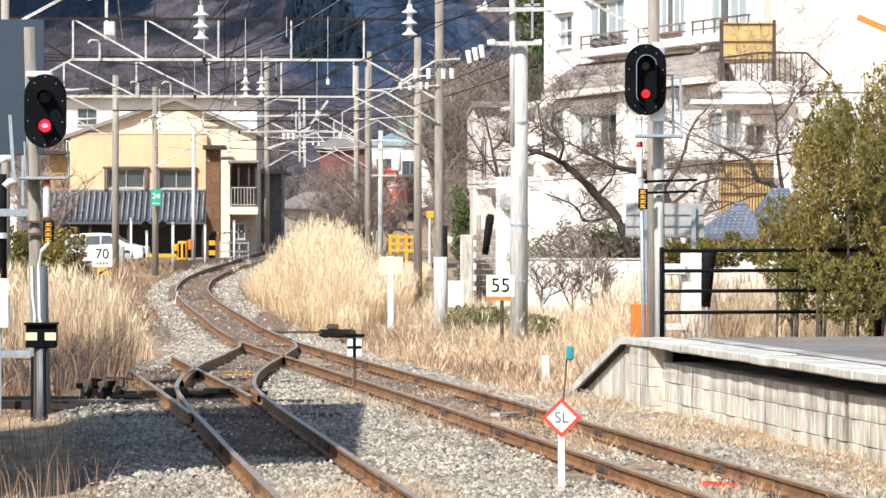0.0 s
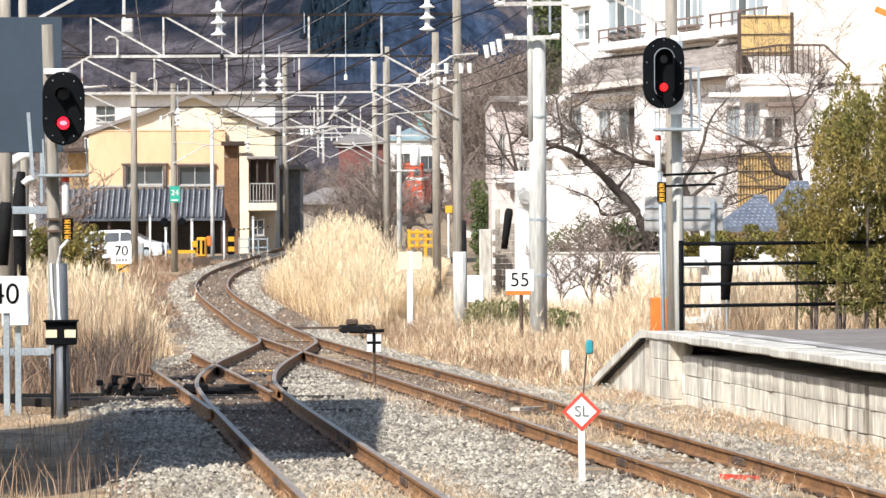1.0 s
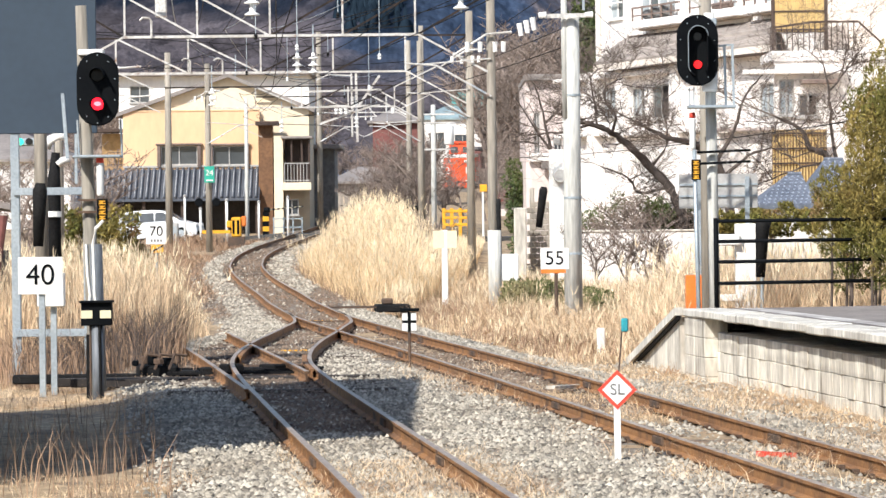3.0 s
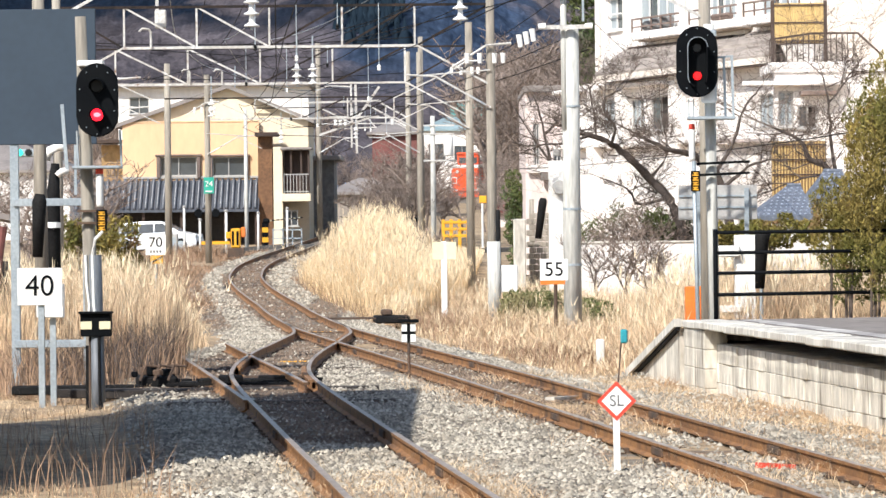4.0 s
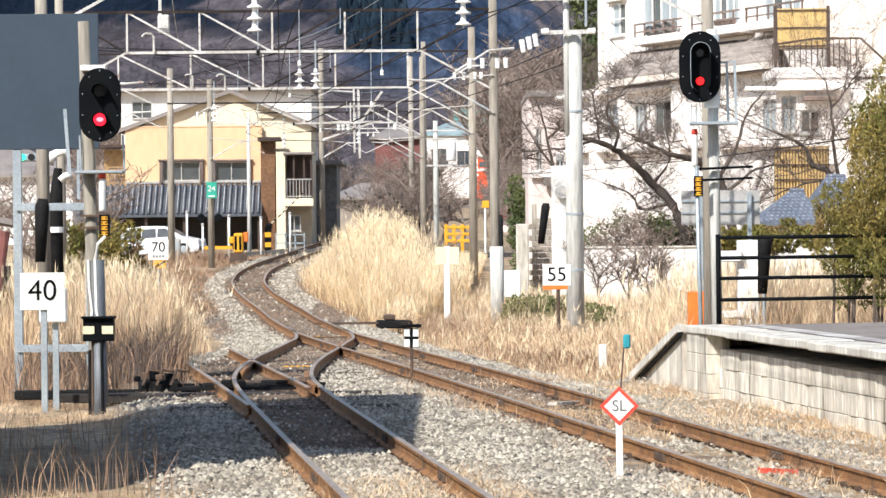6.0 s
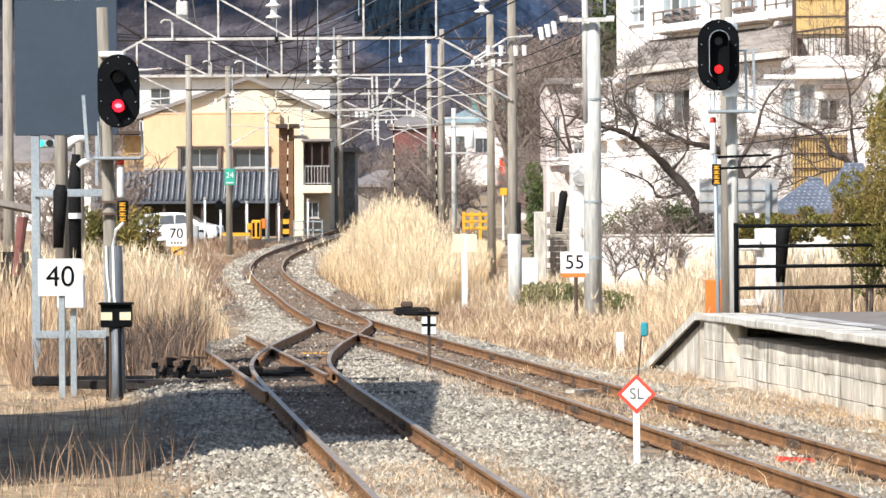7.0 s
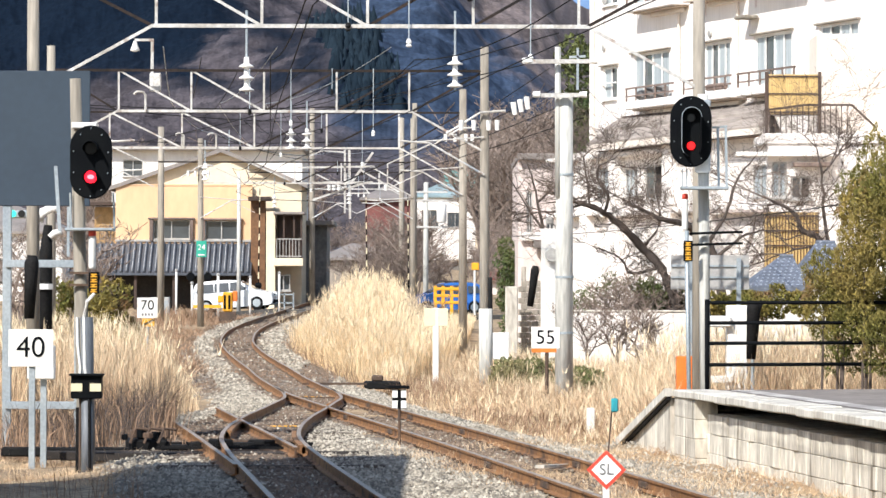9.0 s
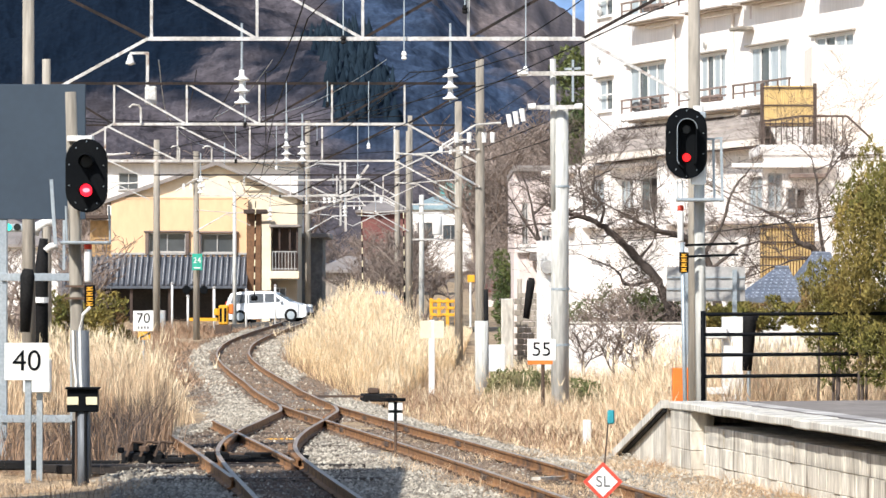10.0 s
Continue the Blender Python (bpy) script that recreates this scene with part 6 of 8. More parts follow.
# blue-tiled garden roof and the white boundary wall
gr = thing("garden_house", "small house with speckled blue-grey tiled roof", "house")
def hipped_roof(parent, a, b, c, d, back):
    """A small hipped roof from front eaves a-b to ridge d-c, pale bumps painting glints."""
    a, b, c, d = Vector(a), Vector(b), Vector(c), Vector(d)
    e, f = Vector((a.x, back, a.z)), Vector((b.x, back, b.z))
    low = Vector((0, 0, -0.12))
    roof = part("roof", Shape().add([tuple(p) for p in (a, b, c, d, e, f, a + low, b + low, e + low, f + low)],
                                    [(0, 1, 2, 3), (4, 0, 3), (1, 5, 2), (5, 4, 3, 2), (6, 7, 1, 0), (8, 6, 0, 4), (7, 9, 5, 1), (9, 8, 4, 5), (8, 9, 7, 6)]), M_BLUETILE, parent)
    # Rows of pale boxes stand in for glints on the snow guards.
    noses = Shape()
    for i in range(9):
        v = (i + 0.4) / 9.3
        p, q = a.lerp(d, v), b.lerp(c, v)
        n = max(2, int((q - p).length / 0.115))
        for j in range(n):
            m = p.lerp(q, (j + (0.75 if i % 2 else 0.25)) / n)
            noses.box(m.x, m.y, m.z - 0.004, 0.045, 0.06, 0.026, chamfer=0.008)
    tagged(part("tile_glints", noses, M_GLINT, roof), "pale bumps painted as snow guard glints", kind="stuff")
    part("ridge", Shape().tube([tuple(d), tuple(c)], 0.05, 8), M_BLUETILE, parent)


hipped_roof(gr, (7.313, 99.0, 2.252), (8.707, 99.0, 2.254), (8.51, 100.6, 2.971), (8.186, 100.6, 2.97), 102.2)
hipped_roof(gr, (8.934, 103.0, 2.591), (10.15, 103.0, 2.592), (9.887, 104.6, 3.356), (9.41, 104.6, 3.356), 106.2)
part("wall", Shape().box(8.097, 100.6, -0.4, 1.1, 2.6, 2.574), M_PLASTER, gr)
part("wall", Shape().box(9.635, 104.6, -0.4, 0.9, 2.6, 2.883), M_PLASTER, gr)
bw = thing("boundary_wall", "long low white plastered boundary wall", "wall")
part("wall", Shape().box(5.946, 118.0, -0.5, 4.271, 0.25, 2.041, chamfer=0.02), M_PLASTER, bw)
part("coping", Shape().box(5.946, 118.0, 1.541, 4.303, 0.33, 0.06, chamfer=0.015), M_CONCRETE, bw)
# shelter beside the line, and an unseen house added to shade the points
sh_ = thing("lineside_shed", "weathered wooden shed with shallow sheet roof", "shed")
part("roof", Shape().add([(-9.248, 76.0, 2.683), (-7.635, 74.0, 2.365), (-8.438, 82.0, 2.337), (-10.221, 84.0, 2.686), (-9.248, 76.0, 2.55), (-7.635, 74.0, 2.266), (-8.439, 82.0, 2.227), (-10.222, 84.0, 2.539)],
                         [(0, 1, 2, 3), (7, 6, 5, 4), (0, 4, 5, 1), (1, 5, 6, 2), (2, 6, 7, 3), (3, 7, 4, 0)]), M_SLATE, sh_)
part("wall", Shape().box(-9.168, 79.0, -0.5, 1.548, 4.0, 2.0), M_DARKWOOD, sh_)
part("downpipe", Shape().tube([(-7.877, 73.8, 1.128), (-7.754, 73.8, 2.167)], [0.07, 0.1], 10), M_MAROON, sh_)
st_ = thing("unseen_shade_house", "unseen plain house with hipped roof, added to cast shade", "house")
foot = [(-6.0, 36.5), (-6.0, 49.7), (-13.4, 42.5), (-13.4, 28.0)]
part("wall", Shape().add([(x, y, -0.4) for x, y in foot] + [(x, y, 8.0) for x, y in foot], [(0, 3, 2, 1), (4, 5, 6, 7)] + [(i, (i + 1) % 4, 4 + (i + 1) % 4, 4 + i) for i in range(4)]), M_DARKWOOD, st_)
part("roof", Shape().add([(-5.35, 35.7, 8.1), (-5.35, 51.0, 8.1), (-14, 42.5, 8.1), (-14, 27, 8.1), (-9.7, 39, 9.6)], [(0, 1, 4), (1, 2, 4), (2, 3, 4), (3, 0, 4), (3, 2, 1, 0)]), M_SLATE, st_)

# ---------------------------------------------------------------- road and crossing
rd = Shape()
# the road's middle line: x, y, and how far it lies below the rails' level there
road_pts = [(-60, 208, 1.0), (-30, 205, 0.75), (-16, 202.5, 0.5), (-11, 201, 0.28), (-8, 200.3, 0.04), (-4.5, 199.6, 0.03), (0, 200.5, 0.25), (6, 204, 0.45), (12, 212, 0.5), (20, 228, 0.5), (30, 260, 0.6)]


def road_z(x):
    """The road's height above the datum where it crosses x."""
    y = np.interp(x, [p[0] for p in road_pts], [p[1] for p in road_pts])
    return rail_level(float(y)) - float(np.interp(x, [p[0] for p in road_pts], [p[2] for p in road_pts]))


fine = [float(v) for v in np.concatenate([np.arange(-60, -18, 6), np.arange(-18, 12, 1.0), np.arange(12, 31, 3)])]
for ax, bx_ in zip(fine[:-1], fine[1:]):
    ay, by_ = (float(np.interp(v, [p[0] for p in road_pts], [p[1] for p in road_pts])) for v in (ax, bx_))
    az, bz_ = road_z(ax) - 0.012, road_z(bx_) - 0.012
    rd.add([(ax, ay - 2.8, az), (bx_, by_ - 2.8, bz_), (bx_, by_ + 2.8, bz_), (ax, ay + 2.8, az), (ax, ay - 2.8, az - 0.5), (bx_, by_ - 2.8, bz_ - 0.5), (bx_, by_ + 2.8, bz_ - 0.5), (ax, ay + 2.8, az - 0.5)], [(0, 1, 2, 3), (0, 4, 5, 1), (2, 6, 7, 3)])
tagged(new("road", rd.mesh("road", M_ASPHALT)), "narrow grey asphalt road over the level crossing", "road", kind="structure")


def crossing_machine(x, y, z, label):
    """A yellow barrier machine on a post with a rail."""
    t = thing("barrier_machine", label, "barrier machine")
    part("cabinet", Shape().box(x, y, z, 0.42, 0.5, 0.85, chamfer=0.05), M_YELLOW, t)
    part("side_box", Shape().box(x - 0.32, y, z + 0.4, 0.22, 0.35, 0.3, chamfer=0.04), M_YELLOW, t)
    part("weight", Shape().box(x + 0.32, y - 0.05, z + 0.45, 0.22, 0.2, 0.45, chamfer=0.04), M_ORANGE, t)
    for k in (-0.12, 0.08):
        part("stripe", Shape().box(x + k, y - 0.256, z + 0.12, 0.1, 0.01, 0.6), M_BLACK, t)
    return t


cm = crossing_machine(-9.065, 183.0, 1.195, "yellow level crossing barrier machine with black stripes")
part("guard_rail", Shape().box(-9.951, 183, 1.353, 1.227, 0.08, 0.14), M_YELLOW, cm, "yellow guard rail")
part("base", Shape().box(-9.065, 183.0, 0.6, 0.7, 0.5, 0.595), M_RUSTY, cm)


def striped_post(x, y, z0, z1, w):
    t = thing("crossing_post", "yellow and black striped crossing post", "post")
    n = 5
    for i in range(n):
        part("band", Shape().box(x, y, z0 + (z1 - z0) * i / n, w, w * 0.6, (z1 - z0) / n, chamfer=0.01), M_YELLOW if i % 2 else M_BLACK, t)
    return t


striped_post(-8.68, 204.0, 1.1, 2.303, 0.301)
# slender white posts, a warning lamp mast and cables about the crossing
def crossing_clutter():
    for x, y, top, r in ((-11.98, 194.0, 3.0, 0.05), (-11.2, 193.0, 2.4, 0.05), (-10.05, 194.0, 2.8, 0.06), (-8.62, 195.0, 2.7, 0.05), (-7.35, 197.0, 2.9, 0.05)):
        p = thing("crossing_post", "slender white steel post beside the crossing", "post", group="white crossing posts")
        g = float(level(x, y))
        part("post", Shape().tube([(x, y, g - 0.2), (x, y, top)], r, 8), M_WHITE, p, smooth=True)
        part("cap", Shape().lathe(x, y, [(top, r * 1.5), (top + 0.08, r * 1.5), (top + 0.12, r * 0.6)], 8), M_FRAME, p)
    m = thing("warning_mast", "level crossing warning mast with paired dark lamps", "crossing signal")
    x, y = -11.0, 195.5
    part("mast", Shape().tube([(x, y, 0.3), (x, y, 3.1)], 0.06, 8), M_MASTSTEEL, m, smooth=True)
    part("lamp_arm", Shape().bar((x - 0.45, y - 0.1, 2.75), (x + 0.45, y - 0.1, 2.75), 0.05, 0.06), M_BLACK, m)
    for k in (-0.4, 0.4):
        part("lamp_board", Shape().slab([(x + k + 0.2 * math.cos(i * 0.4488), 2.75 + 0.2 * math.sin(i * 0.4488)) for i in range(14)], y - 0.2, y - 0.14, 0.08), M_BLACK, m, "round black lamp board")
    part("bell", Shape().lathe(x, y, [(3.1, 0.1), (3.17, 0.14), (3.27, 0.12), (3.32, 0.05)], 12), M_FRAME, m, smooth=True)
    b = thing("relay_cabinet", "grey steel relay cabinet beside the crossing", "cabinet")
    part("body", Shape().box(-12.8, 195.0, 0.3, 0.9, 0.6, 1.5, chamfer=0.03), M_FRAME, b)
    part("door", Shape().box(-12.8, 194.69, 0.45, 0.78, 0.02, 1.2, chamfer=0.005), M_STEEL, b)


crossing_clutter()
# yellow guard fence beyond the grass
gf = thing("guard_fence", "yellow pipe guard fence beside the road", "fence")
for py in (2.195, 1.88, 1.565):
    part("rail", Shape().box(0.516, 196.0, py - 0.05, 1.261, 0.1, 0.14, chamfer=0.02), M_YELLOW, gf)
for px in (-0.062, 0.306, 0.7, 1.094):
    part("post", Shape().box(px, 196.02, 0.6, 0.16, 0.1, 1.753, chamfer=0.02), M_YELLOW, gf)
yl = thing("road_sign", "yellow diamond warning sign on a white post", "road sign")
part("plate", Shape().box(1.83, 200, 3.119, 0.349, 0.04, 0.349, chamfer=0.02), M_YELLOW, yl)
part("post", Shape().tube([(1.803, 200.05, 1.0), (1.803, 200.05, 3.414)], 0.05, 8), M_WHITE, yl)
lf = thing("low_fence", "pale blue pipe fence beside the crossing", "fence")
for zz in (1.941, 1.539):
    part("rail", Shape().bar((-8.188, 200.0, zz), (-6.794, 200.0, zz), 0.06, 0.06), M_STEEL, lf)
for px in (-8.135, -7.679, -7.223, -6.794):
    part("post", Shape().bar((px, 200.0, 0.9), (px, 200.0, 2.021), 0.06, 0.06), M_STEEL, lf)


def barrier_arm(label):
    """A striped barrier arm, its pivot at the origin, lying along +y."""
    t = thing("crossing_barrier", label, "barrier", group="crossing barriers")
    n = 15
    for i in range(n):
        part("band", Shape().tube([(0, 0.3 * i, 0), (0, 0.3 * i + 0.3, 0)], 0.034 - 0.0008 * i, 8), (M_BLACK, M_CREAM)[i % 2], t)
    part("hub", Shape().tube([(-0.12, 0, 0), (0.12, 0, 0)], 0.12, 12), M_BLACK, t)
    return t


ARMS = [(barrier_arm("black and pale striped crossing barrier arm"), pv) for pv in ((-8.288, 196.0, 2.363), (-3.31, 200.0, 2.367), (-1.366, 206.0, 2.374))]


# ---------------------------------------------------------------- vehicles
def car(name, label, paint, length, width, height, profile, glass):
    """A car along +x with its body lofted from a side profile; wheels stand at z = 0."""
    c = thing(name, label, "car")
    n = len(profile)
    # lower body
    body = Shape()
    outline = [(px * length - length / 2, pz * height) for px, pz in profile]
    half = width / 2
    rings = ((-half, 0.96), (-half * 0.96, 1.0), (half * 0.96, 1.0), (half, 0.96))
    for yy, s in rings:
        for px, pz in outline:
            inward = 0.80 if pz > height * 0.60 else 1.0
            f = 1 - (1 - inward) * min(1, (pz - height * 0.60) / (height * 0.4)) if pz > height * 0.60 else 1.0
            body.v.append((px * (0.985 if s < 1 else 1), yy * f, 0.2 + (pz - 0.2) * (s * 0.01 + 0.99)))
    for r in range(3):
        body.f += [(r * n + i, r * n + (i + 1) % n, r * n + n + (i + 1) % n, r * n + n + i) for i in range(n)]
    body.f += [tuple(range(n - 1, -1, -1)), tuple(3 * n + i for i in range(n))]
    part("body", body, paint, c)
    for gx0, gx1, gz0, gz1, slant in glass:
        for sgn in (-1, 1):
            def yy(z):
                return sgn * (half * (1 - 0.20 * min(1, max(0, (z - 0.60) / 0.4))) + 0.006)
            a, b = gx0 * length - length / 2, gx1 * length - length / 2
            part("side_window", Shape().add([(a, yy(gz0), gz0 * height), (b, yy(gz0), gz0 * height), (b - slant[1] * length, yy(gz1), gz1 * height), (a + slant[0] * length, yy(gz1), gz1 * height)], [(0, 1, 2, 3) if sgn < 0 else (3, 2, 1, 0)]), M_GLASS, c)
    # windscreens, just proud of the body
    for i, j in ((WS[0], WS[1]), (WS[2], WS[3])):
        (ax, az), (bx2, bz) = outline[i], outline[j]
        d = Vector((bx2 - ax, bz - az))
        nn = Vector((-d.y, d.x)).normalized() * 0.012
        if nn.y < 0:
            nn = -nn
        wa, wb = half * 0.84, half * 0.74
        p, q = (ax + d.x * 0.08 + nn.x, az + d.y * 0.08 + nn.y), (ax + d.x * 0.93 + nn.x, az + d.y * 0.93 + nn.y)
        part("windscreen", Shape().add([(p[0], -wa, p[1]), (p[0], wa, p[1]), (q[0], wb, q[1]), (q[0], -wb, q[1])], [(0, 1, 2, 3)]), M_GLASS, c)
    for px in (0.18, 0.80):
        for sgn in (-1, 1):
            w = part("wheel", Shape().tube([(px * length - length / 2, sgn * (half - 0.2), 0.31), (px * length - length / 2, sgn * (half + 0.005), 0.31)], 0.31, 20), M_BLACKMAT, c, smooth=False)
            part("rim", Shape().tube([(px * length - length / 2, sgn * (half - 0.02), 0.31), (px * length - length / 2, sgn * (half + 0.015), 0.31)], [0.2, 0.19], 14), M_STEEL, w)
    for sgn in (-1, 1):
        part("headlight", Shape().box(length / 2 - 0.13, sgn * half * 0.74, height * 0.42, 0.2, 0.34, 0.16, chamfer=0.04), M_WHITE, c)
        part("tail_light", Shape().box(-length / 2 + 0.06, sgn * half * 0.8, height * 0.5, 0.1, 0.16, 0.3, chamfer=0.02), M_RED, c)
        part("mirror", Shape().box(length * 0.19, sgn * (half + 0.06), height * 0.60, 0.12, 0.16, 0.12, chamfer=0.03), paint, c)
    part("bumper", Shape().box(length / 2 - 0.06, 0, 0.24, 0.14, width * 0.86, 0.2, chamfer=0.04), M_BLACKMAT, c)
    part("number_plate", Shape().box(length / 2 + 0.015, 0, 0.4, 0.012, 0.33, 0.165), M_WHITE, c)
    part("roof_rail", Shape().bar((-length * 0.3, half * 0.74, height + 0.01), (length * 0.05, half * 0.74, height + 0.012), 0.03, 0.03), M_BLACK, c)
    return c


# side outline of a tall estate, then of a small hatchback: x as a share of length, z of height
PROFILE_VAN = [(0.04, 0.12), (0.0, 0.2), (0.0, 0.47), (0.015, 0.63), (0.055, 0.90), (0.09, 0.97), (0.30, 1.0), (0.50, 0.985), (0.59, 0.94), (0.79, 0.625), (0.93, 0.53), (0.985, 0.45), (1.0, 0.30), (0.99, 0.16), (0.95, 0.12)]
PROFILE_HATCH = [(0.04, 0.13), (0.0, 0.22), (0.0, 0.5), (0.03, 0.64), (0.09, 0.90), (0.15, 0.98), (0.32, 1.0), (0.48, 0.98), (0.54, 0.95), (0.74, 0.64), (0.92, 0.54), (0.98, 0.45), (1.0, 0.32), (0.99, 0.18), (0.95, 0.13)]
WS = (8, 9, 3, 4)
van = car("silver_hatchback", "silver compact hatchback crossing the railway", M_CARSILVER, 3.95, 1.69, 1.5, PROFILE_VAN, ((0.07, 0.28, 0.64, 0.90, (0.03, 0.0)), (0.295, 0.47, 0.64, 0.91, (0.0, 0.0)), (0.485, 0.70, 0.64, 0.91, (0.0, 0.11))))
blue = car("blue_hatchback", "bright blue hatchback driving along the road", M_CARBLUE, 3.8, 1.66, 1.5, PROFILE_HATCH, ((0.10, 0.26, 0.65, 0.88, (0.03, 0.0)), (0.275, 0.45, 0.65, 0.90, (0.0, 0.0)), (0.465, 0.66, 0.65, 0.90, (0.0, 0.10))))


def locomotive():
    """A centre-cab diesel locomotive along +y, its hood end towards the station."""
    t = thing("diesel_locomotive", "vermilion diesel locomotive with a white band", "locomotive")
    part("frame", Shape().box(0, 6.5, 0.42, 2.7, 13.6, 0.4, chamfer=0.05), M_TRAINROOF, t)
    for name, y0, y1 in (("rear_hood", 0.4, 5.0), ("front_hood", 7.6, 12.6)):
        h = part(name, Shape().box(0, (y0 + y1) / 2, 0.82, 2.5, y1 - y0, 2.2, chamfer=0.12), M_TRAIN, t, "vermilion hood")
        part("white_band", Shape().box(0, (y0 + y1) / 2, 3.02, 2.46, y1 - y0 - 0.06, 0.3, chamfer=0.06), M_WHITE, h)
        part("grille", Shape().box(0.2, y0 - 0.01, 1.5, 1.0, 0.03, 0.9), M_TRAIN, h)
    for k in (-1, 1):
        mark = Shape().box(k * 0.95, 0.385, 2.15, 0.42, 0.02, 0.08).box(k * 0.95, 0.385, 1.62, 0.42, 0.02, 0.08).box(k * 0.78, 0.385, 1.62, 0.08, 0.02, 0.6)
        part("white_mark", mark.box(k * 0.95, 0.385, 1.0, 0.5, 0.02, 0.08).box(k * 1.15, 0.385, 1.0, 0.08, 0.02, 0.5), M_WHITE, t, "white outlined panel")
    cab = part("cab", Shape().box(0, 6.3, 0.82, 2.0, 2.6, 3.45, chamfer=0.08), M_TRAIN, t)
    part("cab_roof", Shape().box(0, 6.3, 4.24, 2.1, 2.9, 0.24, chamfer=0.09), M_TRAIN, cab)
    for x in (-0.72, 0.72):
        part("cab_window", Shape().box(x * 0.72, 4.99, 3.45, 0.62, 0.03, 0.55), M_GLASS, cab, "dark cab window")
        part("head_lamp", Shape().slab([(x + 0.13 * math.cos(i * 0.5236), 2.72 + 0.13 * math.sin(i * 0.5236)) for i in range(12)], 0.34, 0.4), M_WHITE, t)
    part("exhaust", Shape().lathe(0.3, 9.5, [(3.2, 0.22), (3.6, 0.2), (3.62, 0.16)], 12), M_BLACKMAT, t)
    for x in (-1.3, 1.3):
        part("handrail", Shape().tube([(x, 0.05, 1.1), (x, 0.05, 2.1), (x, 4.9, 2.1)], 0.03, 6), M_WHITE, t)
    part("buffer_beam", Shape().box(0, -0.25, 0.38, 2.6, 0.2, 0.42, chamfer=0.03), M_TRAIN, t)
    for yy in (2.0, 3.8, 9.0, 10.4, 11.8):
        part("axle", Shape().tube([(-0.6, yy, 0.43), (0.6, yy, 0.43)], 0.43, 14), M_RUSTY, t)
    return t


def coach():
    """A dark red passenger coach along +y."""
    t = thing("passenger_coach", "dark maroon passenger coach with grey roof", "train coach")
    part("body", Shape().box(0, 10, 0.95, 2.8, 19.6, 2.6, chamfer=0.12), M_MAROON, t)
    part("roof", Shape().box(0, 10, 3.52, 2.6, 19.4, 0.4, chamfer=0.18), M_TRAINROOF, t)
    for i in range(8):
        part("window", Shape().box(-1.402, 2.4 + 2.15 * i, 2.1, 0.02, 1.2, 0.85), M_GLASS, t)
    for yy in (2.5, 4.6, 15.4, 17.5):
        part("axle", Shape().tube([(-0.6, yy, 0.43), (0.6, yy, 0.43)], 0.43, 14), M_RUSTY, t)
    part("underframe", Shape().box(0, 10, 0.45, 2.4, 18.6, 0.5), M_BLACKMAT, t)
    return t


loco, wagon = locomotive(), coach()


# ---------------------------------------------------------------- plants
def blades(name, label, x, y, h, width, lean, material, kind="stuff", plume=0.0):
    """Grass: a bent, tapering blade at every x, y, with heights h; a share of them ends in a feathery plume."""
    n = len(x)
    z = level(x, y) - 0.03
    a = rng.uniform(0, 2 * np.pi, n)
    ca, sa = np.cos(a), np.sin(a)
    ln = rng.normal(0, lean, (n, 2)) * h[:, None]
    w = width * rng.uniform(0.6, 1.3, n)
    v = np.zeros((n, 5, 3))
    for i, (f, g, k) in enumerate(((-1, 0, 1.0), (1, 0, 1.0), (-1, 0.55, 0.8), (1, 0.55, 0.8), (0, 1.0, 0))):
        bend = g * g
        v[:, i, 0] = x + f * ca * w * k / 2 + ln[:, 0] * bend
        v[:, i, 1] = y + f * sa * w * k / 2 + ln[:, 1] * bend
        v[:, i, 2] = z + h * g * (1 - 0.1 * bend)
    quads = [(0, 1, 3), (0, 3, 2), (2, 3, 4)]
    me = bulk(name, v, quads, material)
    ob = tagged(new(name, me), label, "grass", kind=kind)
    if plume:
        m = rng.random(n) < plume
        k = int(m.sum())
        tip = v[m, 4]
        pv = np.zeros((k, 12, 3))
        for s in range(4):
            ang = rng.uniform(0, 2 * np.pi, k)
            pw, ph = rng.uniform(0.004, 0.011, k), rng.uniform(0.10, 0.24, k)
            off = rng.normal(0, 0.016, (k, 3))
            pv[:, s * 3] = tip + off + np.stack([np.cos(ang) * pw, np.sin(ang) * pw, -0.05 * np.ones(k)], 1)
            pv[:, s * 3 + 1] = tip + off - np.stack([np.cos(ang) * pw, np.sin(ang) * pw, 0.05 * np.ones(k)], 1)
            pv[:, s * 3 + 2] = tip + off * 2 + np.stack([rng.normal(0, 0.06, k), rng.normal(0, 0.06, k), ph], 1)
        part("plumes", bulk("plumes", pv, [(0, 1, 2), (3, 4, 5), (6, 7, 8), (9, 10, 11)], M_PLUME), None, ob, "pale feathery seed heads")
    return ob


M_PLUME = mat("pale seed heads", (0.82, 0.70, 0.50), (0.70, 0.56, 0.37), 0.5, 0.9, island=0.25, bump=0)


bare_shrub_spots = []


def scatter(n, x0, x1, y0, y1, keep):
    x, y = rng.uniform(x0, x1, n), rng.uniform(y0, y1, n)
    k = keep(x, y)
    return x[k], y[k]


def clumpy(x, y, s, t, seed=0.0):
    """True where a wavy field is above t."""
    return np.sin(x * s + 1.3 * np.sin(y * s * 0.6 + seed)) * np.cos(y * s * 0.35 + seed * 2 + np.sin(x * s * 0.7)) + rng.normal(0, 0.25, len(x)) > t


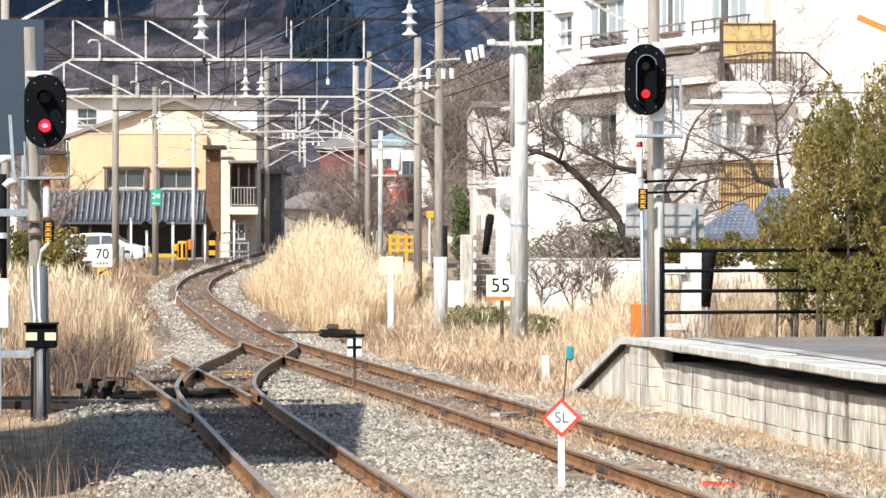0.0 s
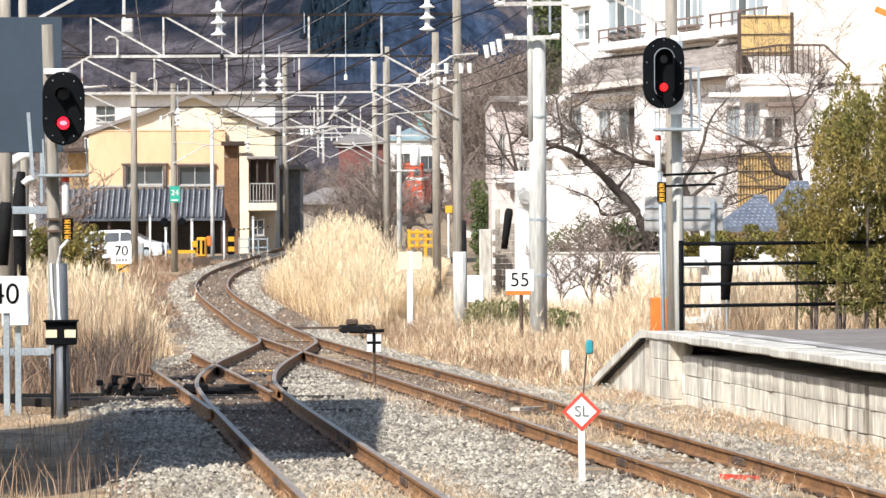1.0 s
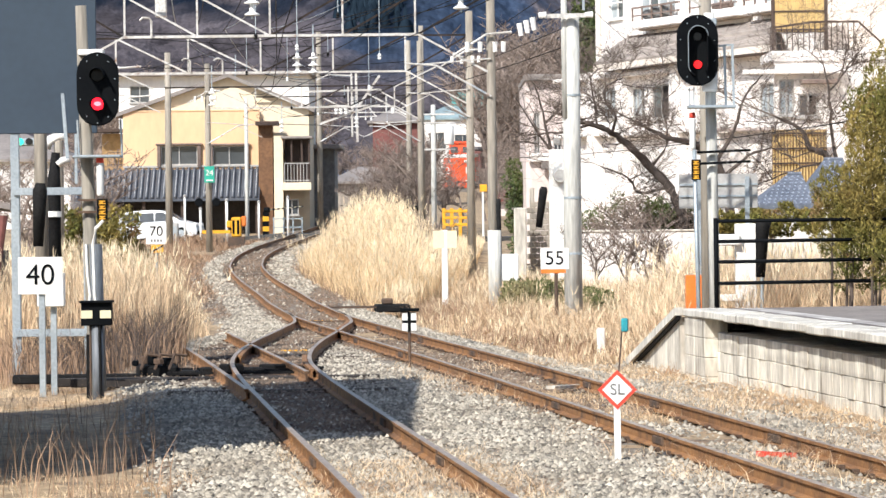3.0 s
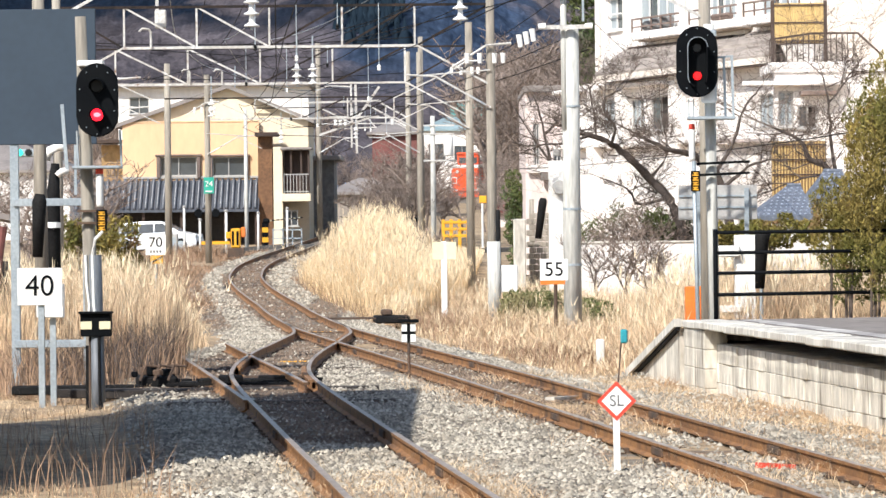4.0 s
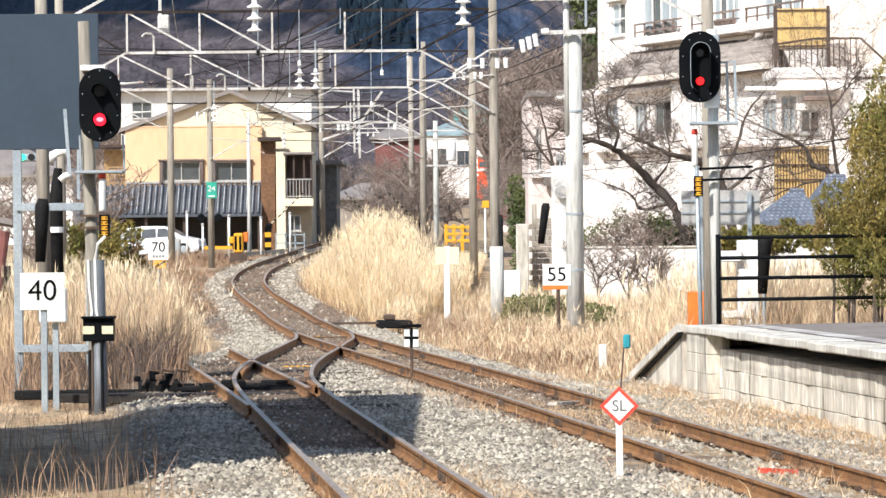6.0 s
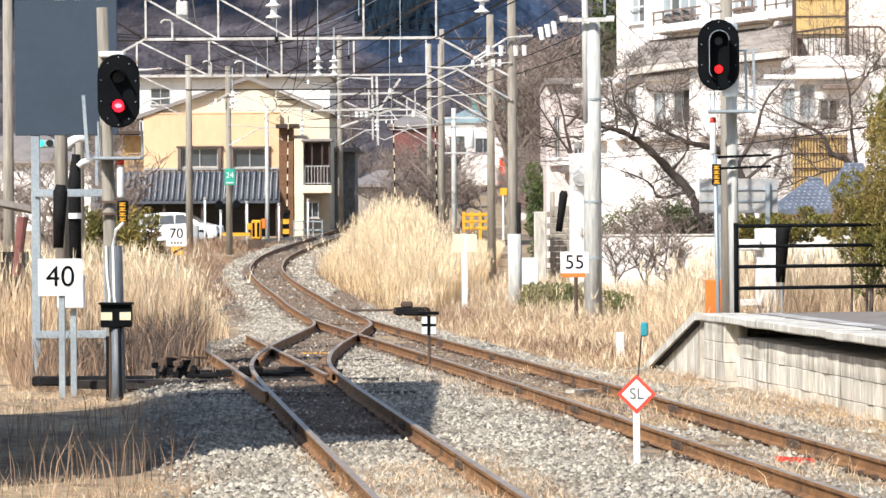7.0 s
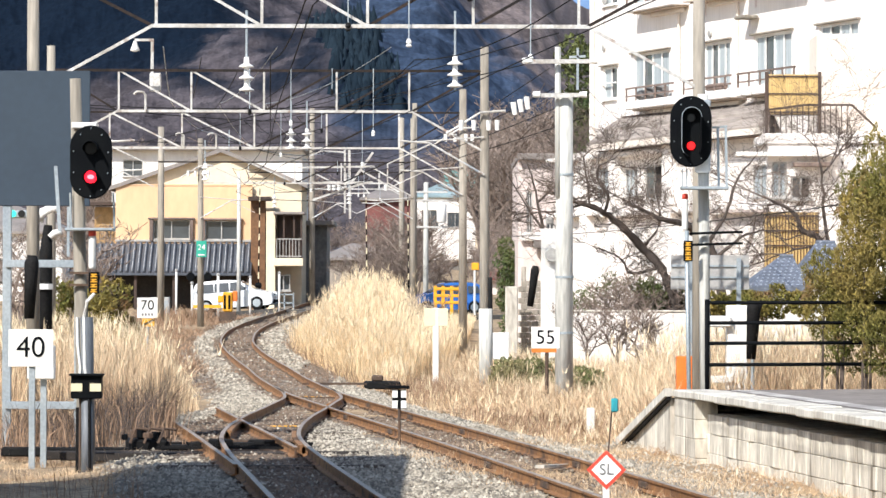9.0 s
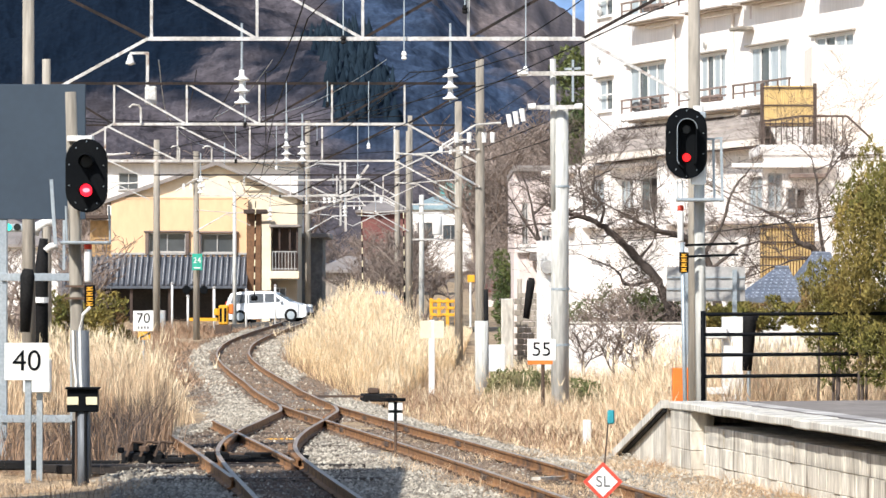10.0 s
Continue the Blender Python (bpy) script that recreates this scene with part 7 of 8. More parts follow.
# the great stand of pampas grass inside the curve
def pampas():
    x, y = scatter(190000, -5.8, 2.5, 103, 178, lambda x, y: (x > np.interp(y, my, mx) + 2.35 + 0.35 * np.sin(y) + np.abs(rng.normal(0, 0.30, len(x)))) & (x < 0.2 + 0.02 * (y - 110) - 0.9 * np.clip((118 - y) / 14, 0, 1)))
    edge = np.clip((x - np.interp(y, my, mx) - 2.0 + 0.25 * np.sin(y * 1.7)) / 1.9, 0.12, 1) ** 0.7
    far = np.clip(1 - (y - 135) / 60, 0.45, 1)
    right = np.clip((1.5 - x) / 3.6, 0.42, 1)
    front = np.clip((y - 101) / 8, 0.4, 1)
    h = rng.uniform(1.9, 3.45, len(x)) * edge * right * front * far
    blades("pampas_grass", "tall stand of pale dry pampas grass", x, y, h, 0.011, 0.13, M_PAMPAS, plume=0.2)
    # outer stems that arch over the ballast, and the dead brown foot of the stand
    x, y = scatter(9000, -6.5, 0.5, 103, 150, lambda x, y: np.abs(x - np.interp(y, my, mx) - 2.3) < 0.45)
    blades("arching_stems", "arching pale stems at the edge of the pampas", x, y, rng.uniform(0.4, 1.7, len(x)), 0.011, 0.42, M_PAMPAS, plume=0.1)
    x, y = scatter(9000, -6.5, 1.5, 101, 150, lambda x, y: np.abs(x - np.interp(y, my, mx) - 2.3) < 0.6)
    blades("pampas_foot", "dead brown grass at the foot of the pampas", x, y, rng.uniform(0.1, 0.7, len(x)), 0.012, 0.6, M_STRAWDULL)


pampas()
# the dry reeds on the other side of the line
x, y = scatter(105000, -13, -2, 66, 150, lambda x, y: (x < np.interp(y, my, mx) - 2.5 - np.clip((84 - y) / 10, 0, 1.6)) & (x > np.interp(y, my, mx) - 7.5) & clumpy(x, y, 0.9, -0.2, 1.0))
h = rng.uniform(0.8, 2.1, len(x)) * np.clip((np.interp(y, my, mx) - 2.2 - x) / 1.6, 0.25, 1) * np.clip(1 - (y - 100) / 80, 0.4, 1)
blades("dry_reeds", "dense dry tan reeds beside the line", x, y, h, 0.012, 0.17, M_STRAW, plume=0.09)
x, y = scatter(60000, -13, -3.2, 60, 125, lambda x, y: (x < -3.5 - 0.1 * (y - 60)) & (x > np.interp(y, my, mx) - 7) & clumpy(x, y, 0.8, -0.25, 4.0))
blades("withered_weeds", "brown withered weeds at the track's edge", x, y, rng.uniform(0.15, 1.05, len(x)), 0.011, 0.35, M_STRAWDULL)
# right of the line: low straw, rising to the wall
x, y = scatter(90000, -2.5, 8, 66, 125, lambda x, y: (x > np.interp(y, my, mx) + 2.3) & clumpy(x, y, 0.8, -0.75, 2.0))
h = rng.uniform(0.12, 0.62, len(x)) * np.clip((x - np.interp(y, my, mx) - 1.8) / 2.5, 0.3, 1.25)
blades("straw_grass", "pale flattened straw grass beside the line", x, y, h, 0.012, 0.75, M_STRAW, plume=0.03)
x, y = scatter(16000, 0, 9, 70, 122, lambda x, y: (x > np.interp(y, my, mx) + 4.2) & clumpy(x, y, 0.7, 0.1, 6.0))
blades("tall_straw", "tall tangled dry grass along the wall", x, y, rng.uniform(0.4, 1.1, len(x)), 0.014, 0.4, M_STRAW, plume=0.1)
# rusty scrub at the foot of the pampas and dull litter beside the curve
x, y = scatter(60000, -3.5, 6.0, 68, 128, lambda x, y: (x > np.interp(y, my, mx) + 2.4) & clumpy(x, y, 1.1, 0.05, 7.0))
blades("rusty_scrub", "rust-brown tangled scrub among the straw", x, y, rng.uniform(0.12, 0.62, len(x)) * np.clip(y / 100, 0.6, 1.4), 0.012, 0.55, M_STRAWDULL)
x, y = scatter(40000, -14, -4, 118, 196, lambda x, y: (x < np.interp(y, my, mx) - 1.5) & (x > np.interp(y, my, mx) - 6) & clumpy(x, y, 0.8, -0.3, 3.3))
blades("dull_litter", "dull brown withered litter beside the curve", x, y, rng.uniform(0.06, 0.32, len(x)) * np.where(x < np.interp(y, my, mx) - 3.2, 2.6, 1.0), 0.02, 0.5, M_STRAWDULL)
x, y = scatter(30000, -9, -2, 104, 190, lambda x, y: (np.abs(x - np.interp(y, my, mx)) < 2.8) & (np.abs(np.abs(x - np.interp(y, my, mx)) - 0.5665) > 0.12) & clumpy(x, y, 1.5, 0.1, 2.3))
blades("bed_litter", "brown litter and short grass on the far ballast", x, y, rng.uniform(0.03, 0.13, len(x)), 0.02, 0.9, M_STRAWDULL)
# behind the platform and by its fence
x, y = scatter(26000, 3.6, 12, 68, 92, lambda x, y: x > 3.2 + (y - 66) * 0.02)
blades("fence_grass", "dry grass behind the platform fence", x, y, rng.uniform(0.4, 1.3, len(x)) + 0.7 * np.clip((x - 4.0) / 1.0, 0, 1), 0.012, 0.25, M_STRAW, plume=0.1)
# tufts among the near rails and along the platform foot
x, y = scatter(170000, -6, 7, 27, 64, lambda x, y: (x < edge_x(y) + 0.2) & (((np.abs(x - np.interp(y, my, mx)) < 1.25) & clumpy(x, y, 1.7, 0.35, 3.0)) | ((x > np.interp(y, my, mx) + 0.8) & clumpy(x, y, 1.4, -0.1, 5.0)) | ((np.abs(x - np.interp(y, ly, lx) - 0.2) < 1.0) & (y < 40.5) & clumpy(x, y, 1.2, -0.3, 8.0))))
blades("track_tufts", "short dry tufts of grass between the rails", x, y, rng.uniform(0.03, 0.12, len(x)) + 0.2 * rng.random(len(x)) ** 4, 0.006, 0.7, M_STRAW)
x, y = scatter(60000, -6, 7, 27, 64, lambda x, y: (x < edge_x(y) + 0.2) & ((np.abs(x - np.interp(y, my, mx)) < 2.3) | (x > np.interp(y, my, mx))) & clumpy(x, y, 2.1, 0.25, 11.0))
blades("brown_litter", "brown withered litter scattered along the rails", x, y, rng.uniform(0.02, 0.09, len(x)), 0.007, 1.3, M_STRAWDULL)
x, y = scatter(80000, -7.5, -0.5, 26, 66, lambda x, y: (x < np.interp(y, ly, lx) - 2.0 - 0.5 * np.sin(y * 0.8)) & clumpy(x, y, 0.9, -0.6, 9.0) & ((y < 38.5 + 0.6 * np.sin(x * 3)) | (y > 53) | (rng.random(len(x)) < 0.10)))
blades("near_straw", "short flattened straw beside the loop track", x, y, rng.uniform(0.03, 0.16, len(x)), 0.006, 0.9, M_STRAW)
x, y = scatter(520, -5.4, -2.2, 33, 50, lambda x, y: (x < np.interp(y, ly, lx) - 1.9))
blades("tall_stems", "sparse tall withered stems in the shade", x, y, rng.uniform(0.25, 0.8, len(x)), 0.009, 0.2, M_STRAWDULL)
for i, (px, y) in enumerate(((-0.802, 126.0), (-0.457, 124.0), (-0.161, 127.0))):
    bare_shrub_spots.append((px, y, i))
x, y = scatter(5200, -6.4, -4.3, 62, 80, lambda x, y: x < -3.9 - 0.06 * (y - 60))
blades("withered_brush", "dark brown withered brush behind the signal mast", x, y, rng.uniform(0.3, 1.15, len(x)), 0.012, 0.35, M_BARK)
x, y = scatter(90000, -4.5, 2.5, 29, 42.5, lambda x, y: (np.abs(x - np.interp(y, ly, lx) - 0.1) < 0.95) & (np.abs(np.abs(x - np.interp(y, ly, lx)) - 0.5665) > 0.06) & (rng.random(len(x)) < np.clip((43 - y) / 5, 0, 1)) & clumpy(x, y, 1.1, 0.05, 2.0))
blades("track_straw", "short straw grown up between the loop rails", x, y, rng.uniform(0.03, 0.15, len(x)), 0.006, 0.8, M_STRAW)
x, y = scatter(4200, -4.5, 4.0, 40, 66, lambda x, y: (np.abs(x - np.interp(y, my, mx)) < 0.50) & clumpy(x, y, 1.5, -0.2, 1.0))
blades("track_straw", "short straw grown up between the through rails", x, y, rng.uniform(0.03, 0.14, len(x)), 0.006, 0.8, M_STRAW)
x, y = scatter(3600, -5.0, 2.0, 66, 120, lambda x, y: (np.abs(x - np.interp(y, my, mx)) < 0.52))
blades("track_litter", "dull brown litter between the rails", x, y, rng.uniform(0.02, 0.09, len(x)), 0.012, 1.0, M_STRAWDULL)
x, y = scatter(5200, -1.0, 9.0, 34, 70, lambda x, y: (x > np.interp(y, my, mx) + 1.1) & (x < edge_x(y) + 0.25) & clumpy(x, y, 1.2, 0.0, 4.0))
blades("platform_litter", "flattened brown litter along the platform foot", x, y, rng.uniform(0.02, 0.10, len(x)), 0.009, 1.0, M_STRAWDULL)


def ballast():
    """Loose stones over the bed, densest near the station."""
    n = 190000
    y = np.where(rng.random(n) < 0.82, 28 + 72 * rng.random(n) ** 1.5, 95 + 95 * rng.random(n))
    x = rng.uniform(-8.3, 3.2, n) + np.interp(y, my, mx)
    k = (bed(x, y) > rng.uniform(0.15, 0.9, n)) & ~((np.abs(x - np.interp(y, my, mx)) < 1.0) & clumpy(x, y, 1.3, 0.25, 3.0))
    k |= (rng.random(n) < 0.3) & (x > np.interp(y, my, mx) + 1.4) & (x < edge_x(y) + 0.1) & (y < 66)
    x, y = x[k], y[k]
    # keep the running edge of the rails clear
    for ky, kx in ((my, mx), (ly, lx)):
        k = np.abs(np.abs(x - np.interp(y, ky, kx)) - 0.5665) > 0.085
        x, y = x[k], y[k]
    n = len(x)
    base = np.array([(0, 0, 1.0), (0.9, 0, 0.0), (0.2, 0.9, 0.1), (-0.8, 0.3, 0.0), (-0.1, -0.9, 0.1)])
    f = [(0, 1, 2), (0, 2, 3), (0, 3, 4), (0, 4, 1)]
    r = rng.uniform(0.016, 0.040, n) * np.clip(y / 70, 1, 2.0)
    v = base[None] * rng.uniform(0.6, 1.4, (n, 5, 3)) * r[:, None, None]
    a = rng.uniform(0, 2 * np.pi, n)
    c, s = np.cos(a)[:, None], np.sin(a)[:, None]
    vx, vy = v[..., 0] * c - v[..., 1] * s, v[..., 0] * s + v[..., 1] * c
    z = level(x, y) + rng.uniform(-0.012, 0.04, n)
    v = np.stack([vx + x[:, None], vy + y[:, None], v[..., 2] * 0.85 + z[:, None]], -1)
    # brake dust and rust stain the stones between the rails and about the points
    dm, dl = np.abs(x - np.interp(y, my, mx)), np.abs(x - np.interp(y, ly, lx))
    stained = (((dm < 0.8) & (y > 48)) | ((dl < 0.55) & (y > 44)) | ((y > 96) & (x < np.interp(y, my, mx) - 1.6)) | ((dl < 1.5) & (y > 58) & (y < 76) & (x < np.interp(y, ly, lx)))) & (rng.random(n) < 0.85)
    tagged(new("ballast_stones", bulk("ballast_stones", v[~stained], f, M_STONE)), "loose grey and brown crushed ballast stones", "gravel", kind="stuff")
    tagged(new("stained_stones", bulk("stained_stones", v[stained], f, M_STONEBROWN)), "rust-brown stained ballast stones between the rails", "gravel", kind="stuff")


ballast()


def tree_arrays(seed, height, spread, levels=4, sides=5, up=0.35, first=0.25, twigs=3, girth=0.022):
    """Branches of a bare tree as tube pieces: (a, b, ra, rb) lists."""
    r = random.Random(seed)
    segs = []

    def grow(p, d, length, rad, lv):
        n = 3 if lv < 2 else 2
        q = p
        for i in range(n):
            d = (d + Vector((r.gauss(0, 0.16), r.gauss(0, 0.16), r.gauss(0.05, 0.1)))).normalized()
            e = q + d * (length / n)
            r0, r1 = rad * (1 - 0.5 * i / n), rad * (1 - 0.5 * (i + 1) / n)
            segs.append((q, e, r0, r1, lv))
            q = e
            if lv < levels and (lv > 0 or i >= 1):
                for _ in range(twigs if lv else 2):
                    a = r.uniform(0, 2 * math.pi)
                    side = Vector((math.cos(a), math.sin(a), r.uniform(-0.2, up) + 0.1))
                    nd = (d * r.uniform(0.3, 0.8) + side * spread).normalized()
                    grow(q.lerp(p, r.uniform(0, 0.3 / (i + 1))), nd, length * r.uniform(0.45, 0.72), rad * r.uniform(0.38, 0.55), lv + 1)

    grow(Vector((0, 0, 0)), Vector((r.gauss(0, 0.1), r.gauss(0, 0.1), 1)).normalized(), height * first * 2, height * girth, 0)
    return segs


def tree_shape(segs, lo, hi, min_r, sides=4):
    sh = Shape()
    for a, b, r0, r1, lv in segs:
        if lo <= lv <= hi:
            sh.tube([a, b], [max(r0, min_r), max(r1, min_r)], sides if lv > 1 else 7, caps=False)
    return sh


def bare_tree(x, y, height, spread, seed, label, levels=4, min_r=0.012, turn=0.0, up=0.35, first=0.25, twigs=3):
    t = thing("bare_tree", label, "tree", pose(x, y, float(level(x, y)) - 0.1, 0, 0, turn), "bare trees")
    segs = tree_arrays(seed, height, spread, levels, up=up, first=first, twigs=twigs, girth=0.020)
    part("trunk", tree_shape(segs, 0, 2, min_r), M_BARK, t, smooth=True)
    part("crown", tree_shape(segs, 3, 9, min_r, 3), M_TWIG, t, "leafless twigs")
    return t


# the crooked cherry trees before the hotel
def cherry_tree(label, limbs, seed, twig=1.0):
    """A gnarled bare tree: crooked main limbs, each a smooth tapering run of points, set with finer branches and twigs."""
    r = random.Random(seed)
    t = thing("bare_tree", label, "tree", None, "bare trees")
    fine = Shape()

    def spray(p, d, length, rad, lv):
        q = p
        for i in range(3):
            d = (d + Vector((r.gauss(0, 0.28), r.gauss(0, 0.28), r.gauss(0.06, 0.2)))).normalized()
            e = q + d * (length / 3)
            fine.tube([q, e], [max(rad * (1 - i / 4), 0.0045), max(rad * (1 - (i + 1) / 4), 0.0045)], 4 if lv < 2 else 3, caps=False)
            q = e
            if lv < 3:
                for _ in range(2 if lv < 2 else 1):
                    a = r.uniform(0, 2 * math.pi)
                    nd = (d * 0.7 + Vector((math.cos(a), 0.5 * math.sin(a), r.uniform(-0.4, 0.7)))).normalized()
                    spray(q, nd, length * r.uniform(0.4, 0.75), rad * 0.55, lv + 1)

    for pts, r0, r1 in limbs:
        ps = [Vector(p) for p in pts]
        run = []
        for k in range(len(ps) - 1):
            a, b, c, e = ps[max(k - 1, 0)], ps[k], ps[k + 1], ps[min(k + 2, len(ps) - 1)]
            for m in range(4):
                f = m / 4
                run.append(0.5 * (2 * b + (c - a) * f + (2 * a - 5 * b + 4 * c - e) * f * f + (3 * b - a - 3 * c + e) * f ** 3) + Vector((r.gauss(0, 0.012), 0, r.gauss(0, 0.012))))
        run.append(ps[-1])
        n = len(run)
        part("limb", Shape().tube(run, [1.05 * (r0 + (r1 - r0) * i / (n - 1)) * r.uniform(0.85, 1.15) for i in range(n)], 9), M_DARKBARK, t, "dark crooked limb", True)
        for i in range(2, n):
            if run[i].z > 1.2 and r.random() < 0.42:
                a = r.uniform(0, 2 * math.pi)
                spray(run[i], Vector((math.cos(a), 0.4 * math.sin(a), r.uniform(-0.2, 0.9))).normalized(), r.uniform(0.5, 1.5) * twig, 0.02, 0)
        spray(run[-1], (run[-1] - run[-3]).normalized(), 1.2 * twig, r1 * 0.9, 0)
    part("crown", fine, M_DARKTWIG, t, "leafless twigs")
    return t


M_DARKTWIG = mat("dark bare twigs", (0.15, 0.118, 0.10), (0.09, 0.07, 0.06), 0.5, 0.9, island=0.3, bump=0)
M_DARKBARK = mat("dark cherry bark", (0.045, 0.035, 0.031), (0.085, 0.068, 0.06), 4.0, 0.9, bump=0.5)
cherry_tree("leafless old cherry tree with dark crooked limbs", (
    ([(6.777, 120.5, 0.459), (6.826, 120.5, 1.751), (6.454, 120.5, 2.721), (5.808, 120.5, 3.448), (5.162, 120.0, 4.045), (4.629, 119.5, 4.433), (3.983, 119.3, 4.627)], 0.17, 0.06),
    ([(4.758, 119.5, 4.369), (4.855, 119.5, 4.853), (4.564, 119.5, 5.273), (4.597, 119.3, 5.661), (5.049, 119.5, 5.887)], 0.045, 0.018),
    ([(4.338, 119.5, 4.562), (4.273, 119.7, 5.225), (4.144, 119.9, 5.952), (3.918, 120.0, 6.146)], 0.04, 0.015),
    ([(4.112, 119.3, 4.595), (3.546, 119.5, 4.401), (2.9, 119.5, 4.369), (2.254, 119.5, 4.142)], 0.04, 0.012),
    ([(6.374, 120.5, 2.801), (5.566, 121.0, 2.64), (5.324, 121.0, 3.044), (4.597, 121.0, 3.367)], 0.05, 0.015),
    ([(5.889, 120.5, 3.399), (6.374, 120.8, 4.013), (6.341, 121.0, 4.821), (6.212, 121.0, 5.629)], 0.04, 0.012)), 5, 0.9)
cherry_tree("leafless cherry tree with a long dark level limb", (
    ([(8.192, 117.5, 0.514), (7.958, 117.5, 2.076), (7.568, 117.5, 3.482), (6.865, 117.1, 3.981), (6.24, 116.5, 4.106), (5.85, 116.5, 4.294), (5.303, 116.5, 4.575)], 0.14, 0.03),
    ([(7.568, 117.5, 3.482), (8.114, 117.5, 4.419), (8.349, 117.5, 5.2), (8.817, 117.5, 5.825)], 0.06, 0.015),
    ([(7.724, 117.5, 3.013), (8.505, 117.9, 3.638), (9.208, 118.0, 3.872), (9.676, 118.0, 4.263)], 0.05, 0.014)), 12, 1.1)
cherry_tree("leafless cherry tree beside the conifer with drooping twigs", (
    ([(11.226, 114.0, 0.243), (10.921, 114.0, 2.077), (10.386, 114.0, 3.483), (9.881, 114.0, 3.789), (9.621, 114.0, 4.293), (8.934, 114.0, 4.645)], 0.13, 0.03),
    ([(10.645, 114.0, 2.841), (10.538, 114.5, 4.217), (10.462, 114.5, 5.287), (10.309, 114.5, 6.051)], 0.06, 0.015),
    ([(10.462, 114.5, 5.287), (10.921, 114.5, 5.898), (11.379, 114.5, 6.509)], 0.03, 0.01),
    ([(10.462, 114.0, 3.452), (9.392, 114.0, 3.147), (8.475, 114.0, 2.811)], 0.03, 0.01)), 21, 1.2)
cherry_tree("slim leafless tree before the pinkish building", (
    ([(4.415, 150.0, 0.052), (4.214, 150.0, 2.466), (3.811, 150.0, 4.275), (3.51, 150.0, 5.683), (3.208, 150.0, 6.689)], 0.10, 0.02),
    ([(3.811, 150.0, 4.275), (3.108, 150.0, 5.281), (2.504, 150.0, 6.286)], 0.05, 0.015),
    ([(3.61, 150.0, 5.281), (4.415, 150.0, 6.085), (4.917, 150.0, 6.89)], 0.05, 0.015)), 33, 1.3)
for px, y, i in bare_shrub_spots:
    bare_tree(px, y, 2.9, 0.6, 60 + i, "leafless twiggy shrub at the edge of the pampas", 4, 0.006, 40 * i, 0.6, 0.22, 2)
for i, (px, y) in enumerate(((4.062, 112.0), (4.845, 111.0), (5.538, 113.0), (5.833, 110.0))):
    bare_tree(px, y, 2.6, 0.7, 40 + i, "small leafless shrub before the white wall", 4, 0.007, 30 * i, 0.5, 0.25, 2)


for i in range(9):
    bare_tree(4.3 + 0.34 * i, 119.3 + 0.8 * (i % 3), 2.2 + 0.35 * (i % 4), 0.8, 90 + i, "tangled leafless garden shrub behind the white wall", 4, 0.006, 50 * i, 0.5, 0.3, 2)


def foliage(name, label, clusters, leaf, n, material, category="bush", upright=0.5):
    """Evergreen foliage: thousands of small leaf blades gathered in uneven clumps."""
    cl = np.array(clusters, float)
    vol = cl[:, 3] * cl[:, 4] * cl[:, 5]
    pick = rng.choice(len(cl), n, p=vol ** 0.67 / (vol ** 0.67).sum())
    d = rng.normal(0, 1, (n, 3))
    d /= np.linalg.norm(d, axis=1)[:, None]
    rad = rng.uniform(0.72, 1.06, n) ** 0.6
    lump = 1 + 0.22 * np.sin(d[:, 0] * 9 + pick) * np.sin(d[:, 2] * 8 + pick * 2)
    c = cl[pick, :3] + d * cl[pick, 3:] * (rad * lump)[:, None]
    u = rng.normal(0, 1, (n, 3)) + d * 0.6
    u[:, 2] += upright
    u /= np.linalg.norm(u, axis=1)[:, None]
    w = np.cross(u, rng.normal(0, 1, (n, 3)))
    w /= np.linalg.norm(w, axis=1)[:, None]
    s = leaf * rng.uniform(0.6, 1.4, n)[:, None]
    v = np.stack([c - u * s, c + w * s * 0.33, c + u * s * 1.2, c - w * s * 0.33], 1)
    t = thing(name, label, category)
    part("leaves", bulk("leaves", v, [(0, 1, 2, 3)], material), None, t)
    for cx, cy, cz, rx, ry, rz in clusters[::4]:
        part("stem", Shape().tube([(cx, cy, min(-0.4, cz - 1)), (cx + 0.05, cy, cz)], [0.028, 0.015], 6), M_BARK, t)
    return t


def mound(x0, x1, y, z0, z1, n, r, depth=1.0, lean=0.0, seed=1):
    q = random.Random(seed)
    out = []
    for _ in range(n):
        k = q.random()
        z = z0 + (z1 - z0) * q.random()
        f = (z - z0) / max(z1 - z0, 0.01)
        rr = r * q.uniform(0.6, 1.25)
        out.append((x0 + (x1 - x0) * k + lean * f + 0.0, y + q.uniform(-depth, depth), z, rr, rr, rr * q.uniform(0.8, 1.3)))
    return out


hedge = []
for i in range(150):
    q = random.Random(300 + i)
    z = 0.9 + 3.4 * q.random() ** 0.9
    x = 6.02 + 0.34 * max(z - 1.7, 0) + 0.6 * max(0, 1.5 - z) + 3.4 * q.random() ** 1.1
    rr = q.uniform(0.13, 0.40)
    hedge.append((x + q.gauss(0, 0.12), 65.9 + q.uniform(-2.1 if x > 6.35 else -0.7, 1.4), z, rr, rr, rr * q.uniform(1.1, 2.3)))
foliage("conifer_hedge", "overgrown olive-green conifer with rusty patches", hedge, 0.030, 190000, M_HEDGE, "conifer", 1.3)
foliage("evergreen_shrub", "dark green clipped shrubs behind the wall", mound(5.946, 7.731, 121, 1.475, 1.995, 16, 0.38, 0.5, 0, 3), 0.055, 9000, M_LEAF)
foliage("evergreen_shrub", "olive shrubs under the blue tiled roof", mound(6.326, 8.45, 96, 1.708, 1.914, 22, 0.25, 0.6, 0, 4), 0.055, 12000, M_HEDGE)
